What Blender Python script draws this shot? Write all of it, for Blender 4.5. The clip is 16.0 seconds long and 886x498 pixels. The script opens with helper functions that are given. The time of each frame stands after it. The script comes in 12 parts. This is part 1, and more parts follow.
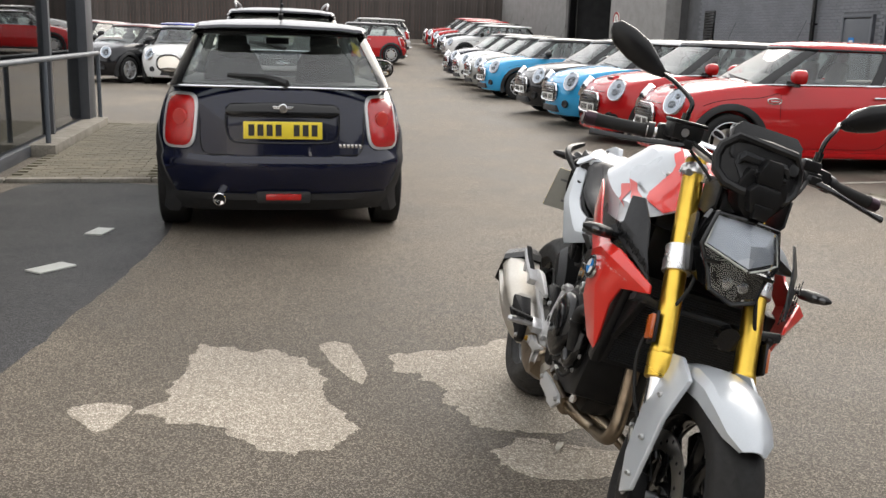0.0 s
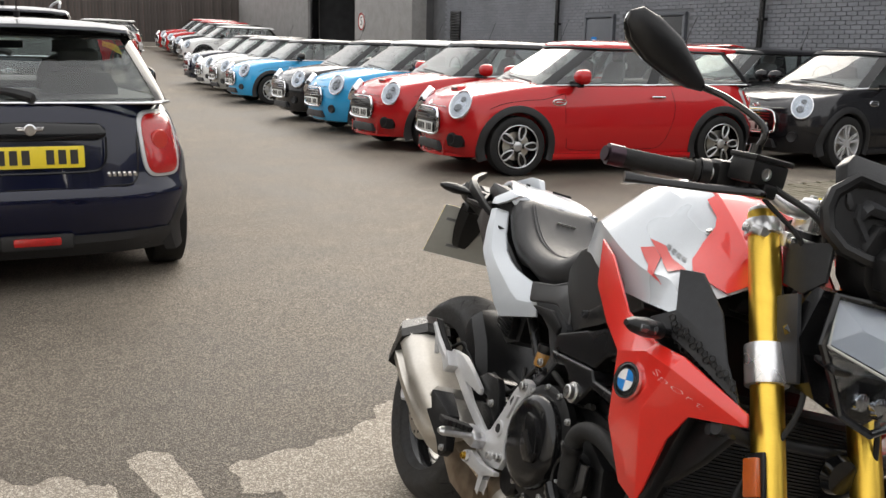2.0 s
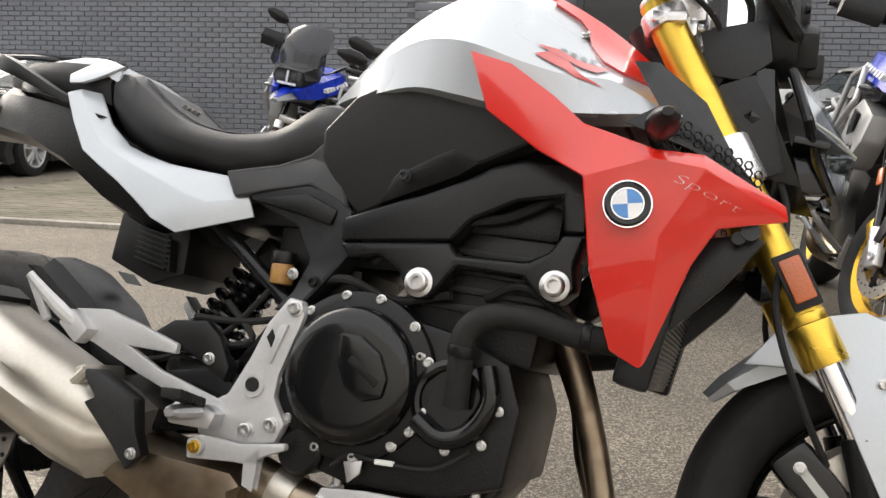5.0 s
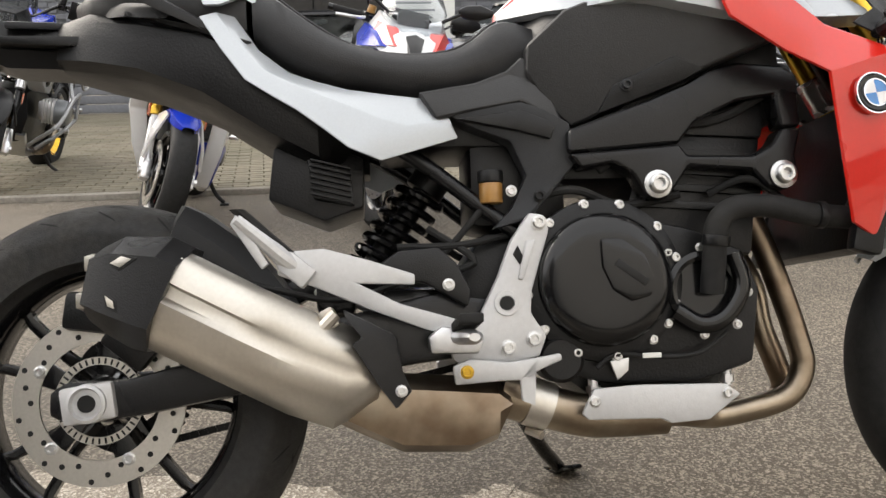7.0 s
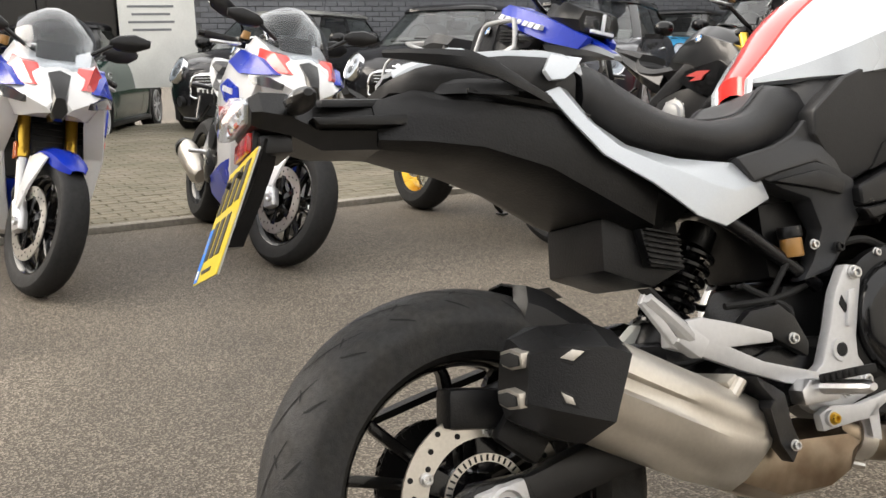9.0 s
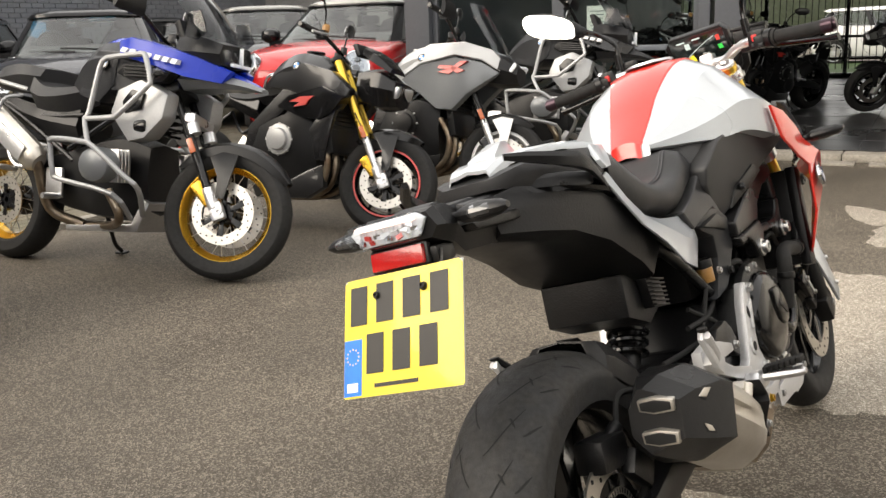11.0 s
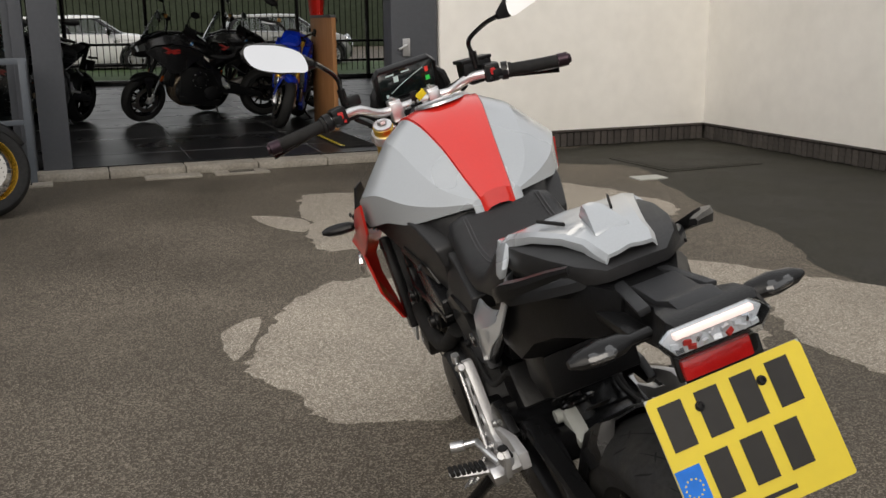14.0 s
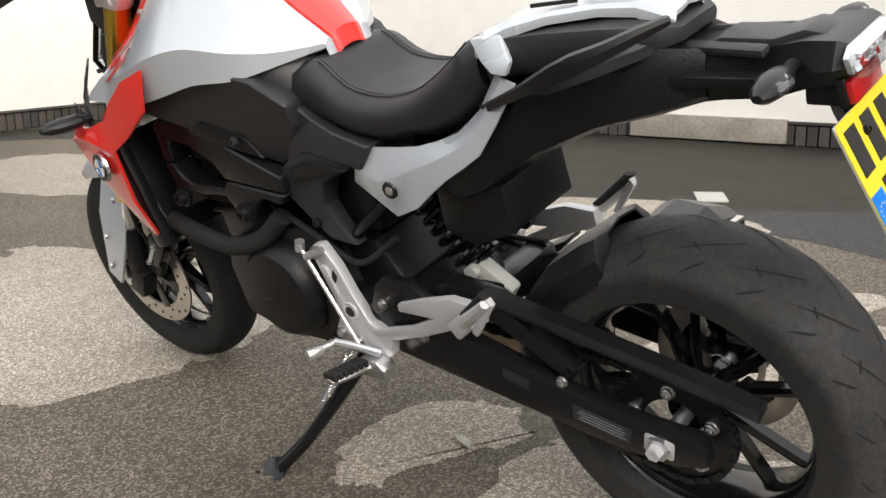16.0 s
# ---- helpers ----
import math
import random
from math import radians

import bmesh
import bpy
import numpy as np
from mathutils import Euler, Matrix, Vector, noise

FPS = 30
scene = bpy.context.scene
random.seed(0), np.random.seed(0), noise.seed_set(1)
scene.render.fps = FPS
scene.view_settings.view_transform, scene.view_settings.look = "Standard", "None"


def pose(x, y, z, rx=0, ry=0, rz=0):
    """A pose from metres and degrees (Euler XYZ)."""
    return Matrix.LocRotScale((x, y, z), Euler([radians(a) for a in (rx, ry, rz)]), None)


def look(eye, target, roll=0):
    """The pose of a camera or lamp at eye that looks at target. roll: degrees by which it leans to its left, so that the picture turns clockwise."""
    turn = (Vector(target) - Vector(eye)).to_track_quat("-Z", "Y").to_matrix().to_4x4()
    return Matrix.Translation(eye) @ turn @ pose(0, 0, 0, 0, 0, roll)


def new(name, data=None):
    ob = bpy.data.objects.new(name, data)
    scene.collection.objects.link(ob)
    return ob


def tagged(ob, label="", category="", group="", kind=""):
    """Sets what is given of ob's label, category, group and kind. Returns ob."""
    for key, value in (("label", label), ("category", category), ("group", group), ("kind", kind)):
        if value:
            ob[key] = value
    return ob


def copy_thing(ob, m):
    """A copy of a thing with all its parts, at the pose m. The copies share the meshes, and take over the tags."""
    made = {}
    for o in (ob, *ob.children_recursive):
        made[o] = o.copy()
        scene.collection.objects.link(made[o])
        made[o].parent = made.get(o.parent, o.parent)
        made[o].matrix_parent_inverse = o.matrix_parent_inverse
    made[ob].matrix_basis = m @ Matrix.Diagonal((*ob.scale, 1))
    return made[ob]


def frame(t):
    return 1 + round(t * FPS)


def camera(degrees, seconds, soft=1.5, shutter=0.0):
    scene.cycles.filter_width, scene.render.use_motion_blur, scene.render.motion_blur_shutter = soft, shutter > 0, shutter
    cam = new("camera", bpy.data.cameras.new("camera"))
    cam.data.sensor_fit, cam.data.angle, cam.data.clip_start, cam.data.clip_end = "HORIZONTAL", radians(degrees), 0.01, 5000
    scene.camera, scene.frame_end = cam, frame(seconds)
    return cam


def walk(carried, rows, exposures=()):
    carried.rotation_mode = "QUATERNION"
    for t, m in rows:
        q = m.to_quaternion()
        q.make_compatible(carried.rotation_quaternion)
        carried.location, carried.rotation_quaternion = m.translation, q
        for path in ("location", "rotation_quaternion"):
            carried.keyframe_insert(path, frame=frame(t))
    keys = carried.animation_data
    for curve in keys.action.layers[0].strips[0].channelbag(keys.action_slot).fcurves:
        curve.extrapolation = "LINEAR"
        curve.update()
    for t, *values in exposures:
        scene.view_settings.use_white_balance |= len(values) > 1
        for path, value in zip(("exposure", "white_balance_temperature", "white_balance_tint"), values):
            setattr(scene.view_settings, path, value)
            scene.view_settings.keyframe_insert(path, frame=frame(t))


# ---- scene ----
cam = camera(49.92, 16.0)

EXPOSURES = [(0, 0.70, 6800, 10), (2, 0.70, 6900, 10), (4, 0.88, 6950, 10), (8, 1.04, 7000, 10), (10.5, 1.0, 7250, 10), (11.3, 0.82, 7300, 10), (12, 0.52, 7250, 10), (12.5, 0.02, 7100, 10), (13, -0.38, 7050, 10), (13.6, -0.36, 7000, 10), (14, -0.20, 6900, 10), (14.6, 0.08, 6750, 10), (15.1, 0.25, 6750, 10), (15.5, 0.18, 6750, 10), (16, 0.78, 6750, 10)]
PATH = [
    (0, (-0.931, -2.636, 1.346), (-0.562, -0.718, 0.918), 1.81),
    (0.5, (-0.956, -2.372, 1.336), (-0.477, -0.476, 0.914), 1.64),
    (1, (-0.947, -2.067, 1.320), (-0.350, -0.205, 0.900), 1.46),
    (1.5, (-1.009, -1.799, 1.311), (-0.296, 0.022, 0.894), 1.33),
    (2, (-1.071, -1.579, 1.331), (-0.200, 0.174, 0.920), 1.33),
    (2.5, (-1.047, -1.326, 1.307), (0.004, 0.326, 0.902), 1.18),
    (3, (-1.081, -1.158, 1.230), (0.186, 0.339, 0.834), 1.17),
    (3.5, (-1.163, -0.997, 1.148), (0.338, 0.263, 0.746), 0.17),
    (4, (-1.213, -0.786, 1.070), (0.477, 0.197, 0.648), -0.40),
    (4.2, (-1.243, -0.713, 1.009), (0.508, 0.175, 0.630), 0.62),
    (6.3, (-1.422, 0.257, 0.861), (0.528, 0.033, 0.475), -0.77),
    (6.5, (-1.433, 0.335, 0.867), (0.511, 0.075, 0.473), -0.75),
    (7, (-1.385, 0.563, 0.846), (0.543, 0.211, 0.445), -0.70),
    (7.5, (-1.379, 0.801, 0.868), (0.523, 0.333, 0.461), -0.78),
    (8, (-1.317, 1.037, 0.894), (0.544, 0.428, 0.490), -1.07),
    (8.2, (-1.259, 1.128, 0.903), (0.584, 0.463, 0.503), -1.25),
    (10.3, (-0.628, 2.134, 1.133), (0.633, 0.645, 0.695), -1.64),
    (10.5, (-0.567, 2.208, 1.152), (0.607, 0.649, 0.713), -1.77),
    (11, (-0.334, 2.314, 1.175), (0.558, 0.580, 0.730), -1.82),
    (11.5, (-0.093, 2.427, 1.220), (0.507, 0.574, 0.765), -1.46),
    (12, (0.180, 2.487, 1.234), (0.513, 0.569, 0.776), -1.36),
    (12.5, (0.466, 2.423, 1.247), (0.514, 0.478, 0.784), -1.15),
    (13, (0.733, 2.372, 1.261), (0.513, 0.439, 0.796), -0.66),
    (13.5, (0.936, 2.213, 1.252), (0.463, 0.327, 0.785), -0.63),
    (14, (1.134, 2.048, 1.269), (0.441, 0.232, 0.800), -0.56),
    (14.5, (1.352, 1.914, 1.224), (0.526, 0.153, 0.758), -0.32),
    (15, (1.441, 1.725, 1.110), (0.387, 0.088, 0.650), -0.66),
    (15.2, (1.471, 1.636, 1.074), (0.293, 0.088, 0.608), -1.45),
    (15.5, (1.538, 1.506, 0.998), (0.174, 0.121, 0.527), -0.95),
    (16, (1.665, 1.323, 0.922), (0.067, 0.219, 0.444), -0.90),
]
walk(cam, [(t, look(eye, target, roll)) for t, eye, target, roll in PATH], EXPOSURES)

# ---- mesh helpers ----
def V(*a):
    return Vector(a)


def part(name, bm, mat, parent=None, label="", sharp=32, at=None):
    """Links a bmesh as one mesh object under a thing or part."""
    me = bpy.data.meshes.new(name)
    bmesh.ops.recalc_face_normals(bm, faces=bm.faces)
    bm.to_mesh(me)
    bm.free()
    for m in mat if isinstance(mat, (list, tuple)) else (mat,):
        me.materials.append(m)
    me.shade_smooth()
    me.set_sharp_from_angle(angle=radians(sharp))
    ob = new(name, me)
    if parent is not None:
        ob.parent = parent
    if at is not None:
        ob.matrix_basis = at
    if label:
        tagged(ob, label)
    return ob


def loose(name, bm, mat, parent=None, label="", sharp=32):
    """Links each loose piece of a bmesh as a part of its own."""
    bm.verts.index_update()
    bm.verts.ensure_lookup_table()
    seen, groups = set(), []
    for v in bm.verts:
        if v.index in seen:
            continue
        stack, ids = [v], set()
        while stack:
            u = stack.pop()
            if u.index in ids:
                continue
            ids.add(u.index)
            stack.extend(e.other_vert(u) for e in u.link_edges)
        seen |= ids
        groups.append(ids)
    out = []
    for ids in groups:
        c = bm.copy()
        c.verts.ensure_lookup_table()
        bmesh.ops.delete(c, geom=[v for v in c.verts if v.index not in ids], context="VERTS")
        out.append(part(name, c, mat, parent, label, sharp))
    bm.free()
    return out


def thing(name, label, category, m=None, group="", kind=""):
    """An empty at the base of a thing, which parents its parts."""
    ob = new(name)
    ob.empty_display_size = 0.1
    if m is not None:
        ob.matrix_basis = m
    return tagged(ob, label, category, group, kind)


def again(ob, parent, m, name=None):
    """Another object on the mesh of ob."""
    o = new(name or ob.name.split(".")[0], ob.data)
    o.parent = parent
    o.matrix_basis = m
    return o


def bevel(bm, w, seg=2, angle=25, edges=None):
    if w > 0:
        es = edges or [e for e in bm.edges if len(e.link_faces) == 2 and e.calc_face_angle(0) > radians(angle)]
        bmesh.ops.bevel(bm, geom=es, offset=w, offset_type="OFFSET", segments=seg, profile=0.6, affect="EDGES", clamp_overlap=True)
    return bm


def merge(*bms):
    out = bmesh.new()
    for b in bms:
        me = bpy.data.meshes.new("t")
        b.to_mesh(me)
        b.free()
        out.from_mesh(me)
        bpy.data.meshes.remove(me)
    return out


def moved(bm, m):
    bmesh.ops.transform(bm, matrix=m, verts=bm.verts)
    return bm


def mirror(bm):
    """The same with x turned round."""
    return moved(bm, Matrix.Diagonal((-1, 1, 1, 1)))


def both(bm):
    other = bm.copy()
    return merge(bm, mirror(other))


def box(c, s, w=0.004, rot=(0, 0, 0), seg=2, taper=1.0):
    bm = bmesh.new()
    bmesh.ops.create_cube(bm, size=1)
    for v in bm.verts:
        k = taper if v.co.z > 0 else 1.0
        v.co = Vector((v.co.x * s[0] * k, v.co.y * s[1] * k, v.co.z * s[2]))
    bevel(bm, w, seg)
    return moved(bm, pose(*c, *rot))


def prism(poly, a, b, w=0.004, axis="x", seg=2):
    """A polygon in the plane of the other two axes, from a to b along axis. a, b: one number, or one for each corner."""
    n = len(poly)
    aa = a if isinstance(a, (list, tuple)) else [a] * n
    bb = b if isinstance(b, (list, tuple)) else [b] * n
    put = {"x": lambda p, d: (d, p[0], p[1]), "y": lambda p, d: (p[0], d, p[1]), "z": lambda p, d: (p[0], p[1], d)}[axis]
    bm = bmesh.new()
    lo = [bm.verts.new(put(p, d)) for p, d in zip(poly, aa)]
    hi = [bm.verts.new(put(p, d)) for p, d in zip(poly, bb)]
    bm.faces.new(lo)
    bm.faces.new(hi[::-1])
    for i in range(n):
        bm.faces.new((lo[i], hi[i], hi[(i + 1) % n], lo[(i + 1) % n]))
    bmesh.ops.recalc_face_normals(bm, faces=bm.faces)
    bevel(bm, w, seg)
    big = [f for f in bm.faces if len(f.verts) > 4]
    bmesh.ops.triangulate(bm, faces=big)
    return bm


def skin(verts, faces, off, w=0.003):
    """A folded sheet through verts, given thickness by the offset off."""
    bm = bmesh.new()
    vs = [bm.verts.new(v) for v in verts]
    for f in faces:
        bm.faces.new([vs[i] for i in f])
    bmesh.ops.recalc_face_normals(bm, faces=bm.faces)
    base = list(bm.faces)
    r = bmesh.ops.extrude_face_region(bm, geom=base)
    nv = [g for g in r["geom"] if isinstance(g, bmesh.types.BMVert)]
    bmesh.ops.translate(bm, verts=nv, vec=off)
    bmesh.ops.recalc_face_normals(bm, faces=bm.faces)
    bevel(bm, w, 2, 18)
    return bm


def smooth_line(pts, k=6, closed=False):
    """Points on a Catmull-Rom curve."""
    p = [Vector(q) for q in pts]
    n = len(p)
    out = []
    for i in range(n if closed else n - 1):
        a, b = p[i], p[(i + 1) % n]
        z = p[i - 1] if closed or i > 0 else a + (a - b)
        d = p[(i + 2) % n] if closed or i + 2 < n else b + (b - a)
        for j in range(k):
            t = j / k
            out.append(0.5 * ((2 * a) + (b - z) * t + (2 * z - 5 * a + 4 * b - d) * t * t + (3 * a - z - 3 * b + d) * t**3))
    if not closed:
        out.append(p[-1])
    return out


def tube(pts, r, n=10, k=5, closed=False, flat=1.0):
    """A round bar along a smooth line. r: one radius, or one for each point."""
    line = smooth_line(pts, k, closed) if k > 1 else [Vector(q) for q in pts]
    m = len(line)
    rad = [r] * m if not isinstance(r, (list, tuple)) else [float(np.interp(i / (m - 1) * (len(r) - 1), range(len(r)), r)) for i in range(m)]
    bm = bmesh.new()
    rings, nrm = [], None
    for i in range(m):
        d = (line[(i + 1) % m] if closed or i < m - 1 else line[i]) - (line[i - 1] if closed or i > 0 else line[i])
        d.normalize()
        if nrm is None:
            nrm = d.orthogonal().normalized()
        nrm = (nrm - d * nrm.dot(d)).normalized()
        bi = d.cross(nrm)
        rings.append([bm.verts.new(line[i] + (nrm * math.cos(2 * math.pi * j / n) + bi * math.sin(2 * math.pi * j / n) * flat) * rad[i]) for j in range(n)])
    for i in range(m if closed else m - 1):
        a, b = rings[i], rings[(i + 1) % m]
        for j in range(n):
            bm.faces.new((a[j], a[(j + 1) % n], b[(j + 1) % n], b[j]))
    if not closed:
        bm.faces.new(rings[0])
        bm.faces.new(rings[-1][::-1])
    return bm


def lathe(profile, n=40, c=(0, 0, 0), axis="x", closed=False, arc=(0, 360)):
    """Turns (along, radius) rows round an axis through c."""
    bm = bmesh.new()
    full = abs(arc[1] - arc[0]) >= 359.9
    steps = n if full else n + 1
    rings = []
    for j in range(steps):
        a = radians(arc[0] + (arc[1] - arc[0]) * j / n)
        ca, sa = math.cos(a), math.sin(a)
        ring = []
        for h, r in profile:
            p = {"x": (h, r * ca, r * sa), "y": (r * ca, h, r * sa), "z": (r * ca, r * sa, h)}[axis]
            ring.append(bm.verts.new((p[0] + c[0], p[1] + c[1], p[2] + c[2])))
        rings.append(ring)
    m = len(profile)
    for j in range(n):
        a, b = rings[j], rings[(j + 1) % steps]
        for i in range(m if closed else m - 1):
            k = (i + 1) % m
            bm.faces.new((a[i], a[k], b[k], b[i]))
    bmesh.ops.remove_doubles(bm, verts=bm.verts, dist=1e-6)
    if not closed and full:
        es = [e for e in bm.edges if len(e.link_faces) == 1]
        if es:
            bmesh.ops.holes_fill(bm, edges=es, sides=0)
    return bm


def rod(a, b, r, n=14, w=0.0, r2=None):
    """A straight bar from a to b."""
    a, b = Vector(a), Vector(b)
    h = (b - a).length
    bm = bmesh.new()
    bmesh.ops.create_cone(bm, cap_ends=True, segments=n, radius1=r, radius2=r if r2 is None else r2, depth=h)
    if w:
        bevel(bm, w, 2, 60)
    q = (b - a).to_track_quat("Z", "Y").to_matrix().to_4x4()
    return moved(bm, Matrix.Translation((a + b) / 2) @ q)


def loft(rings, closed=True, cap=True):
    """A surface through rings of points."""
    bm = bmesh.new()
    rr = [[bm.verts.new(p) for p in ring] for ring in rings]
    n = len(rr[0])
    for a, b in zip(rr, rr[1:]):
        for j in range(n if closed else n - 1):
            k = (j + 1) % n
            bm.faces.new((a[j], a[k], b[k], b[j]))
    if cap and closed:
        for ring in (rr[0], rr[-1]):
            bm.faces.new(ring)
    bmesh.ops.recalc_face_normals(bm, faces=bm.faces)
    return bm


def sheet(verts, faces):
    bm = bmesh.new()
    vs = [bm.verts.new(v) for v in verts]
    for f in faces:
        bm.faces.new([vs[i] for i in f])
    return bm


def blob(outline, seed, rough=0.06, sub=10):
    """A closed outline on the ground made uneven."""
    pts = smooth_line([(x, y, 0) for x, y in outline], sub, True)
    out = []
    for i, p in enumerate(pts):
        d = noise.noise_vector(Vector((p.x * 2.2 + seed, p.y * 2.2, seed * 1.7))) * rough * 1.3 + noise.noise_vector(Vector((p.x * 13 + seed, p.y * 13, seed))) * rough * 0.55 + noise.noise_vector(Vector((p.x * 40, p.y * 40 + seed, 3))) * rough * 0.3
        out.append((p.x + d.x, p.y + d.y))
    return out


def flat_patch(outline, z):
    """One sheet of triangles on the ground."""
    bm = bmesh.new()
    f = bm.faces.new([bm.verts.new((x, y, z)) for x, y in outline])
    bmesh.ops.triangulate(bm, faces=[f])
    for g in bm.faces:
        if g.normal.z < 0:
            g.normal_flip()
    return bm


def lerp(x, xs, ys):
    return float(np.interp(x, xs, ys))


def hull(rows, k=3):
    """A symmetric body through half sections (y, [(x, z) from the top centre to the bottom])."""
    n = len(rows[0][1])
    cols = [smooth_line([(s[i][0], y, s[i][1]) for y, s in rows], k) for i in range(n)]
    rings = []
    for j in range(len(cols[0])):
        half = [cols[i][j] for i in range(n)]
        rings.append(half + [V(-p.x, p.y, p.z) for p in half[::-1] if abs(p.x) > 0.002])
    return loft(rings)


def bend(x, xs, ys):
    """A smooth curve through the points (xs, ys)."""
    i = min(max(int(np.searchsorted(xs, x)) - 1, 0), len(xs) - 2)
    h = xs[i + 1] - xs[i]
    t = min(max((x - xs[i]) / h, 0.0), 1.0)

    def slope_at(k):
        if k == 0 or k == len(xs) - 1:
            j = 0 if k == 0 else k - 1
            return (ys[j + 1] - ys[j]) / (xs[j + 1] - xs[j])
        p, q = (ys[k] - ys[k - 1]) / (xs[k] - xs[k - 1]), (ys[k + 1] - ys[k]) / (xs[k + 1] - xs[k])
        return 0.0 if p * q <= 0 else 2 * p * q / (p + q)
    a, b = slope_at(i) * h, slope_at(i + 1) * h
    return ys[i] * (2 * t**3 - 3 * t**2 + 1) + a * (t**3 - 2 * t**2 + t) + ys[i + 1] * (3 * t**2 - 2 * t**3) + b * (t**3 - t**2)


# ---- world and light: flat overcast daylight ----
world = bpy.data.worlds.new("overcast_sky")
scene.world = world
world.use_nodes = True
wn, wl = world.node_tree.nodes, world.node_tree.links
wn.clear()
w_out = wn.new("ShaderNodeOutputWorld")
w_bg = wn.new("ShaderNodeBackground")
w_mix = wn.new("ShaderNodeMix")
w_mix.data_type = "RGBA"
sky = wn.new("ShaderNodeTexSky")
sky.sky_type = "NISHITA"
sky.sun_disc = False
sky.sun_elevation = radians(31)
sky.sun_rotation = radians(38)
sky.dust_density = 4.0
w_mix.inputs[0].default_value = 0.8
w_mix.inputs[7].default_value = (9.0, 9.2, 9.6, 1)
wl.new(sky.outputs[0], w_mix.inputs[6])
wl.new(w_mix.outputs[2], w_bg.inputs[0])
w_bg.inputs[1].default_value = 0.125
wl.new(w_bg.outputs[0], w_out.inputs[0])

sun_data = bpy.data.lights.new("sun", "SUN")
sun_data.energy = 1.5
sun_data.angle = radians(45)
sun_data.color = (1.0, 0.97, 0.93)
sun = new("sun", sun_data)
sun.matrix_world = look((0, 0, 20), (-20, -26, 0))
# ---- materials ----
def material(name, color, rough=0.5, metal=0.0, grain=0.12, scale=40.0, bump=0.0, bump_scale=200.0, coat=0.0, second=None, second_scale=3.0, second_amount=0.4, spec=0.5, random_tint=0.0, stretch=None, aniso=0.0):
    """A principled surface with fine grain, larger stains and relief."""
    m = bpy.data.materials.new(name)
    m.use_nodes = True
    nt = m.node_tree
    N, L = nt.nodes, nt.links
    b = N["Principled BSDF"]
    b.inputs["Metallic"].default_value = metal
    b.inputs["Specular IOR Level"].default_value = spec
    b.inputs["Coat Weight"].default_value = coat
    b.inputs["Coat Roughness"].default_value = 0.04
    if aniso:
        b.inputs["Anisotropic"].default_value = aniso
    tc = N.new("ShaderNodeTexCoord")
    src = tc.outputs["Object"]
    if stretch:
        mp = N.new("ShaderNodeMapping")
        mp.inputs["Scale"].default_value = stretch
        L.new(src, mp.inputs["Vector"])
        src = mp.outputs[0]
    n1 = N.new("ShaderNodeTexNoise")
    n1.inputs["Scale"].default_value = scale
    n1.inputs["Detail"].default_value = 5
    L.new(src, n1.inputs["Vector"])
    r1 = N.new("ShaderNodeMapRange")
    r1.inputs[1].default_value, r1.inputs[2].default_value = 0.3, 0.7
    r1.inputs[3].default_value, r1.inputs[4].default_value = 1 - grain, 1 + grain
    L.new(n1.outputs["Fac"], r1.inputs[0])
    n2 = N.new("ShaderNodeTexNoise")
    n2.inputs["Scale"].default_value = second_scale
    n2.inputs["Detail"].default_value = 4
    L.new(src, n2.inputs["Vector"])
    r2 = N.new("ShaderNodeMapRange")
    r2.inputs[1].default_value, r2.inputs[2].default_value = 0.38, 0.66
    r2.inputs[3].default_value, r2.inputs[4].default_value = 0, second_amount
    L.new(n2.outputs["Fac"], r2.inputs[0])
    mix = N.new("ShaderNodeMix")
    mix.data_type = "RGBA"
    mix.inputs[6].default_value = (*color, 1)
    mix.inputs[7].default_value = (*(second or tuple(c * 0.75 for c in color)), 1)
    L.new(r2.outputs[0], mix.inputs[0])
    mul = N.new("ShaderNodeMix")
    mul.data_type = "RGBA"
    mul.blend_type = "MULTIPLY"
    mul.inputs[0].default_value = 1
    L.new(mix.outputs[2], mul.inputs[6])
    L.new(r1.outputs[0], mul.inputs[7])
    last = mul.outputs[2]
    if random_tint:
        oi = N.new("ShaderNodeObjectInfo")
        rt = N.new("ShaderNodeMapRange")
        rt.inputs[3].default_value, rt.inputs[4].default_value = 1 - random_tint, 1 + random_tint
        L.new(oi.outputs["Random"], rt.inputs[0])
        geo = N.new("ShaderNodeNewGeometry")
        rg = N.new("ShaderNodeMapRange")
        rg.inputs[3].default_value, rg.inputs[4].default_value = 1 - random_tint, 1 + random_tint
        L.new(geo.outputs["Random Per Island"], rg.inputs[0])
        for o in (rt, rg):
            mm = N.new("ShaderNodeMix")
            mm.data_type = "RGBA"
            mm.blend_type = "MULTIPLY"
            mm.inputs[0].default_value = 1
            L.new(last, mm.inputs[6])
            L.new(o.outputs[0], mm.inputs[7])
            last = mm.outputs[2]
    L.new(last, b.inputs["Base Color"])
    rr = N.new("ShaderNodeMapRange")
    rr.inputs[1].default_value, rr.inputs[2].default_value = 0.3, 0.7
    rr.inputs[3].default_value, rr.inputs[4].default_value = max(0.02, rough * 0.85), min(1, rough * 1.15)
    L.new(n2.outputs["Fac"], rr.inputs[0])
    L.new(rr.outputs[0], b.inputs["Roughness"])
